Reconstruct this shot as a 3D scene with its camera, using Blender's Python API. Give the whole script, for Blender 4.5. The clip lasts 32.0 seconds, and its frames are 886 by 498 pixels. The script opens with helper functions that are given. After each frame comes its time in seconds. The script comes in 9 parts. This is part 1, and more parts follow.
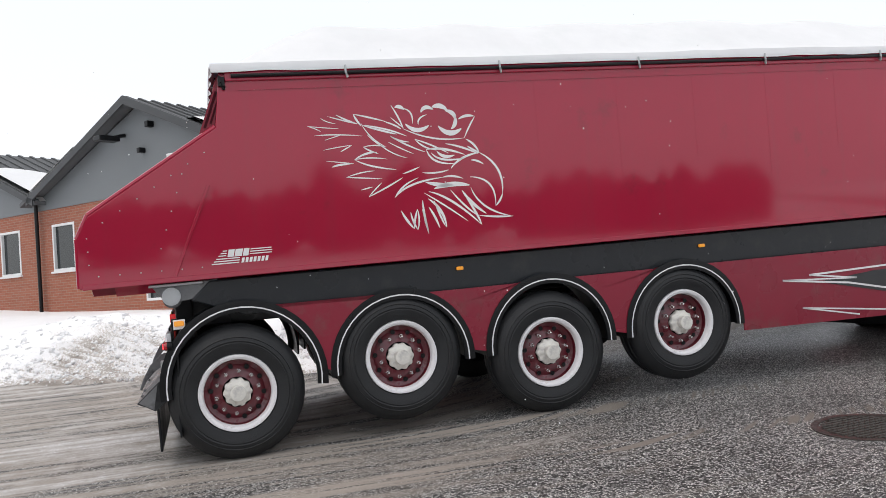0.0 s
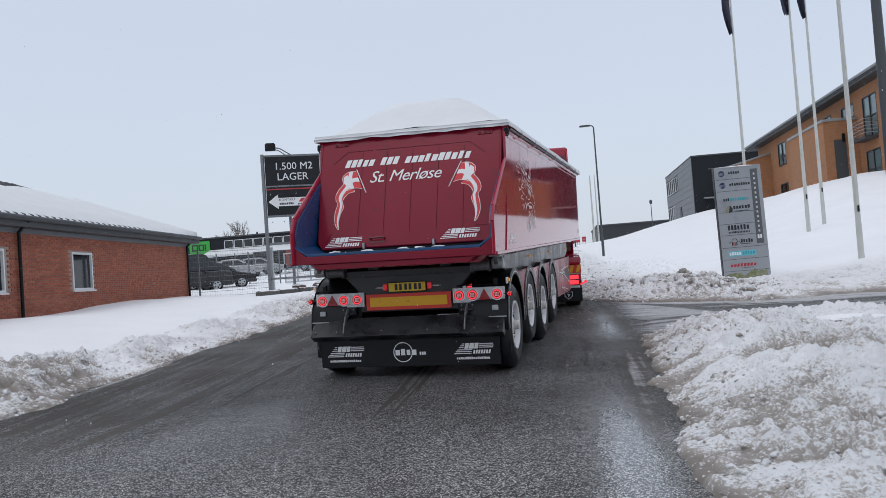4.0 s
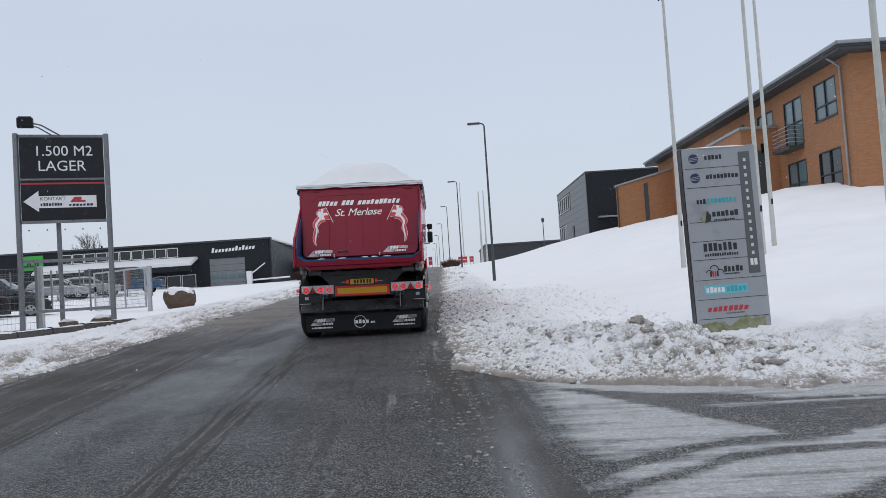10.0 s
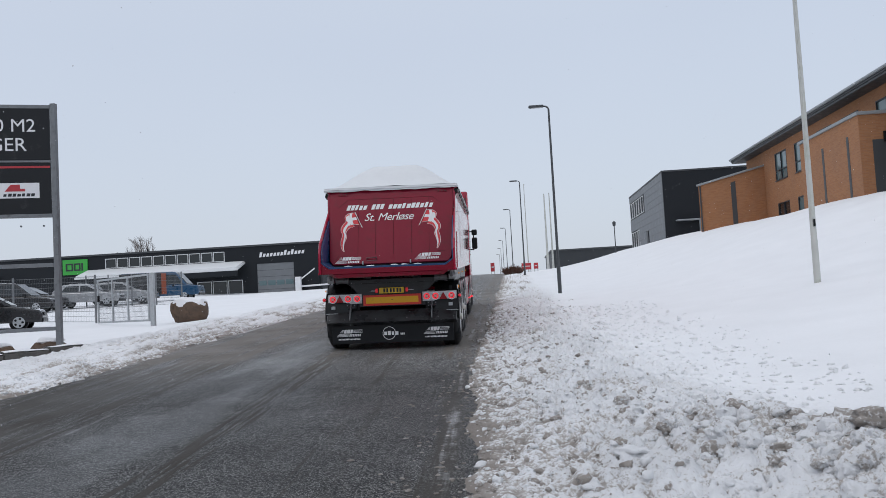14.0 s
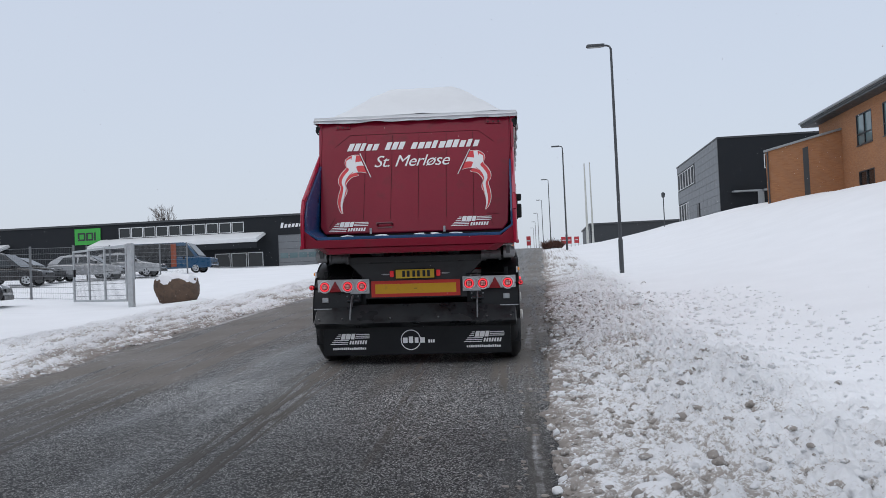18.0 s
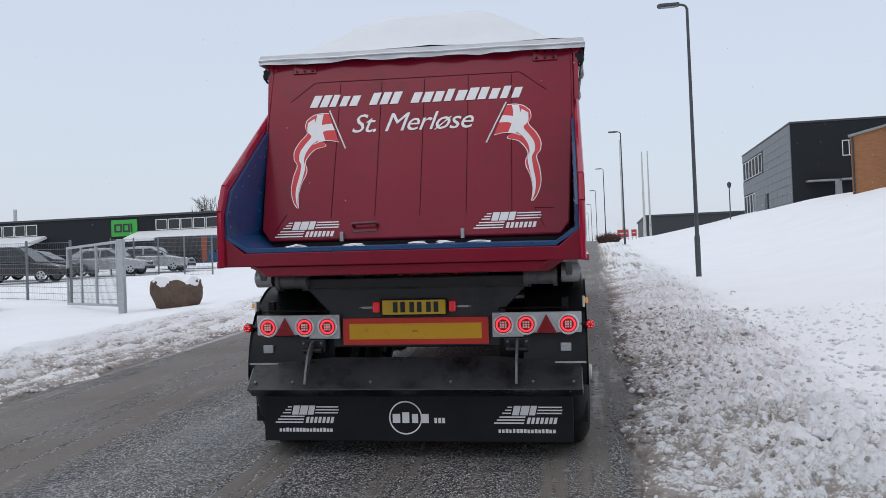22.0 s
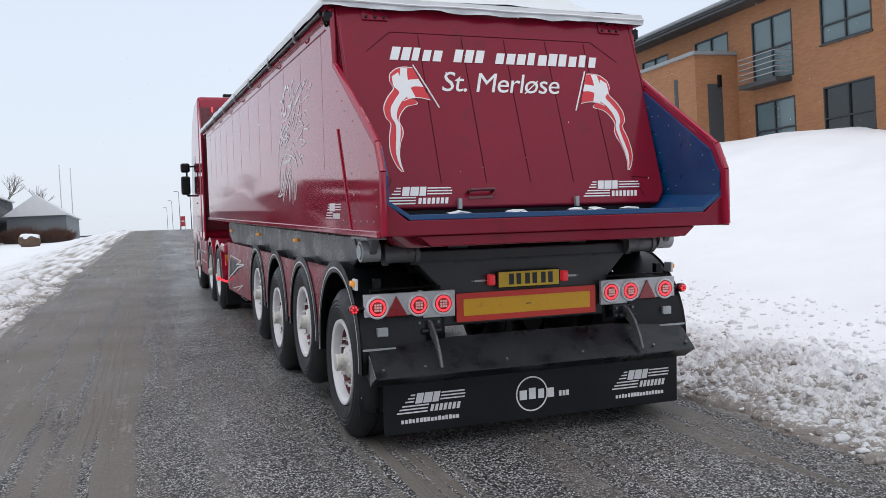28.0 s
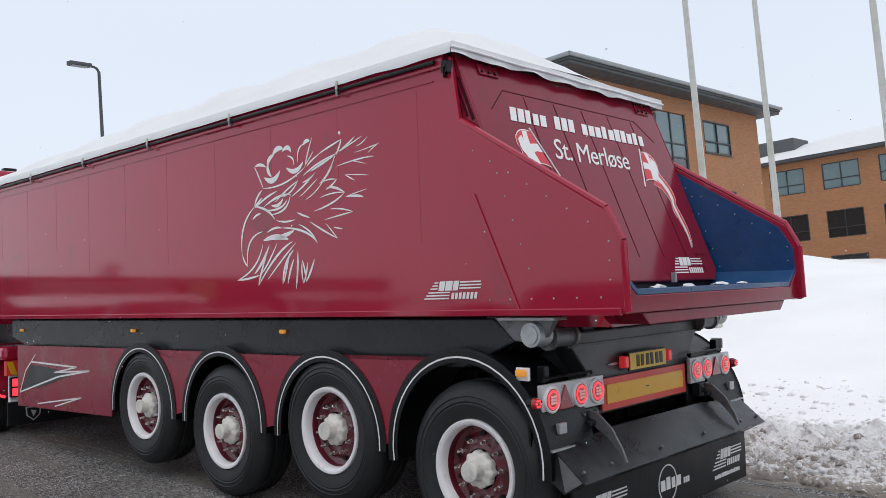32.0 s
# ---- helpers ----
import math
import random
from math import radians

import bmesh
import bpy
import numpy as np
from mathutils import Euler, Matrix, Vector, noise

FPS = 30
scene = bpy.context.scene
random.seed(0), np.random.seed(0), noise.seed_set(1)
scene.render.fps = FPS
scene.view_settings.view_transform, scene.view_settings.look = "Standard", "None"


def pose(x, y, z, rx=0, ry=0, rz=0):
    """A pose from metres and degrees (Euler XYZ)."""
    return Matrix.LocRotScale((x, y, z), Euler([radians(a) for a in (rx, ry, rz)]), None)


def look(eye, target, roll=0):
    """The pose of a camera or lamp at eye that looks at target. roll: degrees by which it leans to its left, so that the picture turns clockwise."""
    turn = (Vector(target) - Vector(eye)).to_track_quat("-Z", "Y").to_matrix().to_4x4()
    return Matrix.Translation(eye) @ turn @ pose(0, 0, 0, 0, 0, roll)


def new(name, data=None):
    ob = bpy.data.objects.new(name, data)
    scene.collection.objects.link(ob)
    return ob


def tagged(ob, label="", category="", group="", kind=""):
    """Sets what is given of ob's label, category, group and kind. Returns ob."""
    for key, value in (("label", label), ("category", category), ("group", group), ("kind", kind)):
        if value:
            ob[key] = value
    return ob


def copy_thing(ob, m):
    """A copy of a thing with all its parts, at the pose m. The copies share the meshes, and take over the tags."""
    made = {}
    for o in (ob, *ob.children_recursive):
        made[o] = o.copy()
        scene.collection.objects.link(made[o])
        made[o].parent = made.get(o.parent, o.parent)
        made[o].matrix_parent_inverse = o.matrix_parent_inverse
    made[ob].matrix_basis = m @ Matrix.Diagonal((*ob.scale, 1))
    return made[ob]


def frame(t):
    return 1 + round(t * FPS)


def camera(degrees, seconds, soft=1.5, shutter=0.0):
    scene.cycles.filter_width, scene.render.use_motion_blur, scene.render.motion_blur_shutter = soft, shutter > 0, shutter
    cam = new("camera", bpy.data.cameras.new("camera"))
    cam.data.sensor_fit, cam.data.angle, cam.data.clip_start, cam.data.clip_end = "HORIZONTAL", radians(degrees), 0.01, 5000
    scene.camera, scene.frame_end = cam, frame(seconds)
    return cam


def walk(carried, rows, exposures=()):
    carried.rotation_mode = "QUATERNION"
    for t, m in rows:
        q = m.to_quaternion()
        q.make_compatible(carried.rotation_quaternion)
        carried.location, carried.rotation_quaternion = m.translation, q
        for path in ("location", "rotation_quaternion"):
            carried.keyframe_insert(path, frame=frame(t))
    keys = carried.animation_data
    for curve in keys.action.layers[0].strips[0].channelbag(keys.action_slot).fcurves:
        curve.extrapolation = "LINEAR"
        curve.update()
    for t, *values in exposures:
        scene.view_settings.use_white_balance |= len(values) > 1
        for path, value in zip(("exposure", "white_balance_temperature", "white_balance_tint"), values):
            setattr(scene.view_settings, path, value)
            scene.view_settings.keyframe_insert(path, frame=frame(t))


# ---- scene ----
cam = camera(55.8, 32.0, soft=0.65)
PATH = [
    (0, (-0.52, -6.454, 1.337), (-1.755, -4.882, 1.396), -4.09),
    (0.5, (-0.484, -6.29, 1.375), (-1.564, -4.607, 1.43), -4.46),
    (1, (-0.548, -6.119, 1.335), (-1.427, -4.323, 1.401), -4.53),
    (1.5, (-0.612, -5.863, 1.339), (-1.305, -3.988, 1.411), -4.49),
    (2, (-0.655, -5.544, 1.392), (-1.186, -3.617, 1.455), -4.34),
    (2.5, (-0.606, -5.12, 1.418), (-1.028, -3.166, 1.479), -4.26),
    (3, (-0.602, -4.66, 1.449), (-0.954, -2.692, 1.512), -4.19),
    (3.5, (-0.512, -4.145, 1.476), (-0.818, -2.17, 1.542), -4.20),
    (4, (-0.411, -3.564, 1.501), (-0.677, -1.583, 1.572), -4.17),
    (4.5, (-0.32, -2.958, 1.53), (-0.542, -0.972, 1.605), -4.15),
    (6.5, (0.0, -0.0, 1.644), (-0.066, 1.997, 1.731), -3.97),
    (7, (0.095, 0.795, 1.667), (0.056, 2.792, 1.756), -3.97),
    (7.5, (0.13, 1.551, 1.699), (0.109, 3.549, 1.789), -3.92),
    (8, (0.107, 2.287, 1.73), (0.096, 4.285, 1.821), -3.88),
    (8.5, (0.073, 3.018, 1.781), (0.067, 5.016, 1.873), -3.83),
    (9, (0.017, 3.736, 1.811), (0.015, 5.734, 1.905), -3.81),
    (9.5, (-0.065, 4.52, 1.821), (-0.065, 6.518, 1.915), -3.76),
    (10, (-0.088, 5.288, 1.872), (-0.087, 7.286, 1.968), -3.75),
    (10.5, (-0.126, 6.029, 1.904), (-0.123, 8.026, 2.002), -3.66),
    (11, (-0.06, 6.79, 1.941), (-0.057, 8.788, 2.042), -3.61),
    (11.5, (0.038, 7.563, 1.999), (0.04, 9.56, 2.102), -3.53),
    (12, (0.184, 8.318, 2.044), (0.181, 10.315, 2.151), -3.43),
    (12.5, (0.273, 9.066, 2.08), (0.25, 11.063, 2.191), -3.38),
    (13, (0.363, 9.813, 2.111), (0.302, 11.809, 2.225), -3.35),
    (13.5, (0.317, 10.619, 2.139), (0.207, 12.613, 2.255), -3.22),
    (14, (0.335, 11.385, 2.163), (0.179, 13.376, 2.281), -3.17),
    (14.5, (0.337, 12.109, 2.203), (0.148, 14.096, 2.323), -3.05),
    (16.5, (0.122, 14.885, 2.285), (-0.093, 16.871, 2.393), -2.78),
    (17, (-0.022, 15.554, 2.295), (-0.241, 17.539, 2.392), -2.69),
    (17.5, (-0.168, 16.241, 2.315), (-0.393, 18.227, 2.394), -2.66),
    (18, (-0.305, 16.902, 2.359), (-0.539, 18.887, 2.417), -2.54),
    (18.5, (-0.414, 17.533, 2.426), (-0.655, 19.518, 2.466), -2.48),
    (19, (-0.521, 18.135, 2.48), (-0.77, 20.119, 2.508), -2.43),
    (19.5, (-0.556, 18.713, 2.53), (-0.81, 20.696, 2.555), -2.43),
    (20, (-0.567, 19.242, 2.554), (-0.831, 21.225, 2.579), -2.44),
    (20.5, (-0.535, 19.755, 2.591), (-0.81, 21.736, 2.62), -2.40),
    (21, (-0.512, 20.213, 2.634), (-0.807, 22.191, 2.666), -2.31),
    (21.5, (-0.543, 20.578, 2.661), (-0.863, 22.552, 2.697), -2.31),
    (22, (-0.526, 20.939, 2.663), (-0.881, 22.907, 2.704), -2.20),
    (22.5, (-0.505, 21.271, 2.701), (-0.899, 23.231, 2.743), -2.10),
    (23, (-0.533, 21.539, 2.695), (-0.961, 23.492, 2.741), -1.98),
    (23.5, (-0.506, 21.757, 2.686), (-0.955, 23.706, 2.734), -1.87),
    (24, (-0.579, 21.81, 2.695), (-1.01, 23.763, 2.74), -1.80),
    (24.5, (-0.842, 21.731, 2.655), (-1.206, 23.698, 2.69), -1.80),
    (25, (-1.18, 21.683, 2.646), (-1.428, 23.667, 2.667), -1.94),
    (25.5, (-1.624, 21.653, 2.676), (-1.736, 23.65, 2.68), -2.21),
    (26, (-2.1, 21.515, 2.691), (-2.082, 23.515, 2.682), -2.33),
    (26.5, (-2.624, 21.493, 2.68), (-2.489, 23.488, 2.662), -2.48),
    (28.5, (-4.828, 21.693, 2.71), (-3.996, 23.511, 2.673), -3.58),
    (29, (-5.332, 21.935, 2.711), (-4.315, 23.657, 2.668), -4.14),
    (29.5, (-5.75, 22.288, 2.728), (-4.58, 23.91, 2.678), -4.22),
    (30, (-6.123, 22.679, 2.783), (-4.853, 24.222, 2.733), -4.19),
    (30.5, (-6.441, 23.0, 2.81), (-5.104, 24.488, 2.785), -4.53),
    (31, (-6.567, 23.322, 2.827), (-5.184, 24.766, 2.846), -4.43),
    (31.5, (-6.632, 23.606, 2.838), (-5.222, 25.021, 2.918), -4.41),
    (32, (-6.731, 23.951, 2.826), (-5.312, 25.354, 2.962), -4.64),
]
# the phone brightens for the dark trailer and darkens for the open sky
EXPOSURE = [(0.0, 0.49, 6850, 11), (1.0, 0.41, 6850, 11), (2.2, 0.14, 6550, 10), (3.2, -0.05, 6200, 10), (6.5, -0.14, 6230, 10), (14.0, -0.17, 6230, 10), (20.0, -0.1, 6230, 10), (26.5, 0.10, 6300, 10), (29.0, 0.22, 6500, 10), (31.0, 0.27, 7000, 10), (32.0, 0.20, 6500, 10)]
walk(cam, [(t, look(eye, target, roll)) for t, eye, target, roll in PATH], EXPOSURE)

# ---- light: an overcast winter sky, brighter overhead, and a weak wide sun behind the cloud
world = bpy.data.worlds.new("overcast_sky")
scene.world = world
world.use_nodes = True
wn, wl = world.node_tree.nodes, world.node_tree.links
wn.clear()
w_out = wn.new("ShaderNodeOutputWorld")
w_bg = wn.new("ShaderNodeBackground")
w_sky = wn.new("ShaderNodeTexSky")
w_sky.sky_type = "NISHITA"
w_sky.sun_disc = False
w_sky.sun_elevation, w_sky.sun_rotation = radians(62), radians(209)
w_sky.dust_density, w_sky.air_density = 4.0, 1.0
w_co = wn.new("ShaderNodeTexCoord")
w_sep = wn.new("ShaderNodeSeparateXYZ")
w_ramp = wn.new("ShaderNodeValToRGB")
w_ramp.color_ramp.elements[0].position, w_ramp.color_ramp.elements[0].color = 0.0, (0.66, 0.70, 0.755, 1)
w_ramp.color_ramp.elements[1].position, w_ramp.color_ramp.elements[1].color = 1.0, (0.74, 0.76, 0.79, 1)
w_mid = w_ramp.color_ramp.elements.new(0.30)
w_mid.color = (0.625, 0.67, 0.745, 1)
w_noise = wn.new("ShaderNodeTexNoise")
w_noise.inputs["Scale"].default_value, w_noise.inputs["Detail"].default_value = 1.6, 3.0
w_mr = wn.new("ShaderNodeMapRange")
w_mr.inputs["To Min"].default_value, w_mr.inputs["To Max"].default_value = 0.95, 1.05
w_mul = wn.new("ShaderNodeMixRGB")
w_mul.blend_type, w_mul.inputs[0].default_value = "MULTIPLY", 1.0
w_mix = wn.new("ShaderNodeMixRGB")
w_mix.inputs[0].default_value = 0.03
wl.new(w_co.outputs["Generated"], w_sep.inputs[0])
wl.new(w_sep.outputs["Z"], w_ramp.inputs[0])
wl.new(w_co.outputs["Generated"], w_noise.inputs["Vector"])
wl.new(w_noise.outputs["Fac"], w_mr.inputs["Value"])
wl.new(w_ramp.outputs[0], w_mul.inputs[1])
wl.new(w_mr.outputs[0], w_mul.inputs[2])
wl.new(w_mul.outputs[0], w_mix.inputs[1])
wl.new(w_sky.outputs[0], w_mix.inputs[2])
wl.new(w_mix.outputs[0], w_bg.inputs["Color"])
wl.new(w_bg.outputs[0], w_out.inputs["Surface"])
w_bg.inputs["Strength"].default_value = 1.0
sun = new("sun", bpy.data.lights.new("sun", "SUN"))
sun.data.energy, sun.data.angle, sun.data.color = 0.3, radians(40), (1.0, 0.98, 0.95)
sun.matrix_world = look((-9, -16, 40), (0, 0, 0))

# ---- building helpers
class Shape:
    """Vertices and faces of one part."""

    def __init__(self):
        self.v, self.f = [], []

    def add(self, verts, faces):
        n = len(self.v)
        self.v += [tuple(p) for p in verts]
        self.f += [tuple(i + n for i in f) for f in faces]
        return self

    def box(self, c, s, m=None):
        x, y, z = (k / 2 for k in s)
        vs = [Vector((a * x, b * y, d * z)) for a in (-1, 1) for b in (-1, 1) for d in (-1, 1)]
        if m is not None:
            vs = [m @ p for p in vs]
        vs = [p + Vector(c) for p in vs]
        return self.add(vs, [(0, 1, 3, 2), (4, 6, 7, 5), (0, 4, 5, 1), (2, 3, 7, 6), (0, 2, 6, 4), (1, 5, 7, 3)])

    def span(self, lo, hi):
        return self.box([(a + b) / 2 for a, b in zip(lo, hi)], [b - a for a, b in zip(lo, hi)])

    def tube(self, a, b, r0, r1=None, n=12, caps=True):
        a, b = Vector(a), Vector(b)
        r1 = r0 if r1 is None else r1
        q = (b - a).to_track_quat("Z", "Y")
        ring = [Vector((math.cos(k * math.tau / n), math.sin(k * math.tau / n), 0)) for k in range(n)]
        vs = [a + q @ (p * r0) for p in ring] + [b + q @ (p * r1) for p in ring]
        fs = [(k, (k + 1) % n, n + (k + 1) % n, n + k) for k in range(n)]
        if caps:
            fs += [tuple(range(n - 1, -1, -1)), tuple(range(n, 2 * n))]
        return self.add(vs, fs)

    def pipe(self, pts, r, n=8):
        for a, b in zip(pts, pts[1:]):
            self.tube(a, b, r, r, n)
        return self

    def prism(self, pts, off):
        """A flat outline pushed along off."""
        n, off = len(pts), Vector(off)
        vs = [Vector(p) for p in pts] + [Vector(p) + off for p in pts]
        return self.add(vs, [tuple(range(n)), tuple(range(2 * n - 1, n - 1, -1))] + [(k, n + k, n + (k + 1) % n, (k + 1) % n) for k in range(n)])

    def lathe(self, prof, c, axis="x", n=32):
        """A profile of (along, radius) turned about an axis through c."""
        vs, fs = [], []
        for a, r in prof:
            for k in range(n):
                u, w = r * math.cos(k * math.tau / n), r * math.sin(k * math.tau / n)
                p = (a, u, w) if axis == "x" else (u, a, w) if axis == "y" else (u, w, a)
                vs.append([i + j for i, j in zip(p, c)])
        for i in range(len(prof) - 1):
            for k in range(n):
                fs.append((i * n + k, i * n + (k + 1) % n, (i + 1) * n + (k + 1) % n, (i + 1) * n + k))
        return self.add(vs, fs)

    def grid(self, rows):
        """A skin over rows of points."""
        n, m = len(rows), len(rows[0])
        fs = [(i * m + j, i * m + j + 1, (i + 1) * m + j + 1, (i + 1) * m + j) for i in range(n - 1) for j in range(m - 1)]
        return self.add([p for r in rows for p in r], fs)

    def rock(self, c, r, seed, squash=(1, 1, 1), sub=2, rough=0.25):
        bm = bmesh.new()
        bmesh.ops.create_icosphere(bm, subdivisions=sub, radius=1.0)
        s = Vector((seed * 3.7, seed * 1.3, seed * 7.1))
        vs = []
        for p in bm.verts:
            k = 1 + rough * noise.noise(p.co * 1.3 + s) * 2 + rough * 0.5 * noise.noise(p.co * 3.1 + s)
            vs.append((c[0] + p.co.x * k * r * squash[0], c[1] + p.co.y * k * r * squash[1], c[2] + p.co.z * k * r * squash[2]))
        bm.verts.index_update()
        fs = [[w.index for w in f.verts] for f in bm.faces]
        bm.free()
        return self.add(vs, fs)


def part(name, shape, material, parent=None, label="", bevel=0.0, smooth=False, m=None, weld=False):
    me = bpy.data.meshes.new(name)
    me.from_pydata([tuple(p) for p in shape.v], [], shape.f)
    bm = bmesh.new()
    bm.from_mesh(me)
    if weld:
        bmesh.ops.remove_doubles(bm, verts=bm.verts, dist=1e-4)
        bm.verts.index_update()
        seen = {}
        for f in bm.faces:
            seen.setdefault(tuple(sorted(v.index for v in f.verts)), []).append(f)
        bmesh.ops.delete(bm, geom=[f for g in seen.values() if len(g) > 1 for f in g], context="FACES_ONLY")
    bmesh.ops.recalc_face_normals(bm, faces=bm.faces)
    bm.to_mesh(me)
    bm.free()
    me.materials.append(material)
    ob = new(name, me)
    ob.parent = parent
    if m is not None:
        ob.matrix_basis = m
    if smooth:
        me.polygons.foreach_set("use_smooth", [True] * len(me.polygons))
        try:
            me.set_sharp_from_angle(angle=radians(40))
        except AttributeError:
            pass
    if bevel:
        b = ob.modifiers.new("edge", "BEVEL")
        b.width, b.segments, b.limit_method, b.angle_limit = bevel, 2, "ANGLE", radians(40)
        b.harden_normals = False
    if label:
        ob["label"] = label
    return ob


def thing(name, label, category, m=None, group="", kind=""):
    ob = new(name)
    ob.empty_display_size = 0.2
    if m is not None:
        ob.matrix_basis = m
    return tagged(ob, label, category, group, kind)


def lettering(words, size, material, parent, m, shear=0.0, name="lettering", align="LEFT", label="", spacing=1.0, weight=0.0):
    """Words in the built-in font as a thin mesh, lying in the xy plane of m."""
    cu = bpy.data.curves.new(name, "FONT")
    cu.body, cu.size, cu.shear, cu.extrude, cu.align_x, cu.resolution_u = words, size, shear, 0.001, align, 3
    cu.space_character, cu.offset = spacing, weight
    tmp = new("tmp", cu)
    dep = bpy.context.evaluated_depsgraph_get()
    me = bpy.data.meshes.new_from_object(tmp.evaluated_get(dep))
    bpy.data.objects.remove(tmp)
    bpy.data.curves.remove(cu)
    me.name = name
    me.materials.clear()
    me.materials.append(material)
    ob = new(name, me)
    ob.parent = parent
    ob.matrix_basis = m
    if label:
        ob["label"] = label
    return ob


# ---- lie of the land
GX, GY = -0.0173, 0.04616


def smooth01(t):
    t = np.clip(t, 0.0, 1.0)
    return t * t * (3 - 2 * t)


def plane(x, y):
    """The road's level: it climbs at 4.6 per cent and eases off at the crest."""
    y, x = np.asarray(y, float), np.asarray(x, float)
    over = np.clip(y - 75.0, 0, 60)
    rise = GY * np.minimum(y, 75.0) + GY * (over - over**2 / 120.0 * 0.85) + 0.15 * GY * np.clip(y - 135.0, 0, 400)
    rise = np.where(y < -15, GY * -15 + 0.3 * GY * np.clip(y + 15, -200, 0), rise)
    return GX * np.clip(x, -35, 30) + rise


def hill(x, y):
    """What the land beside the road adds to or takes from that level."""
    x, y = np.asarray(x, float), np.asarray(y, float)
    up = np.interp(y, [9, 15.5, 18, 21, 28, 31, 34, 36, 39, 41.5, 44, 55, 74, 92, 120, 300], [0.0, 0.2, 0.75, 1.05, 1.4, 1.6, 1.95, 2.35, 2.9, 3.5, 3.9, 3.75, 3.4, 3.1, 2.4, 1.0])
    wide = np.interp(y, [30, 40], [11.0, 17.5])
    right = up * smooth01((x - 1.6) / wide) * (1 - 0.45 * smooth01((x - 22) / 18))
    down = np.interp(y, [-6, 3, 13, 22, 29, 42, 66, 90, 130, 300], [0.0, 0.55, 0.42, 0.05, -0.22, -0.42, -0.5, -0.85, -0.6, 0])
    left = down * smooth01((-7.0 - x) / 6.0)
    return right + left


def ground_z(x, y):
    return float(plane(x, y) + hill(x, y))


def value_noise(x, y, seed):
    """Smooth noise from 0 to 1 over arrays."""
    xi, yi = np.floor(x).astype(np.int64), np.floor(y).astype(np.int64)
    fx, fy = x - xi, y - yi

    def at(a, b):
        h = (a * 374761393 + b * 668265263 + seed * 974634777) & 0x7FFFFFFF
        h = ((h ^ (h >> 13)) * 1274126177) & 0x7FFFFFFF
        return ((h ^ (h >> 16)) & 0xFFFF) / 65535.0

    u, v = fx * fx * (3 - 2 * fx), fy * fy * (3 - 2 * fy)
    return (at(xi, yi) * (1 - u) + at(xi + 1, yi) * u) * (1 - v) + (at(xi, yi + 1) * (1 - u) + at(xi + 1, yi + 1) * u) * v


def fbm(x, y, seed, octaves=4):
    s, a, t = 0, 1.0, 0
    for k in range(octaves):
        s = s + a * value_noise(x * 2**k, y * 2**k, seed + k * 17)
        t += a
        a *= 0.5
    return s / t


def on_road(x, y, yaw, lift=0.0):
    """A pose on the sloping road at (x, y), heading yaw degrees to the left of +y."""
    n = Vector((-GX, -GY, 1)).normalized()
    ahead = Vector((-math.sin(radians(yaw)), math.cos(radians(yaw)), 0))
    ahead = (ahead - n * ahead.dot(n)).normalized()
    right = ahead.cross(n)
    m = Matrix((right, ahead, n)).transposed().to_4x4()
    m.translation = Vector((x, y, float(plane(x, y)))) + n * lift
    return m

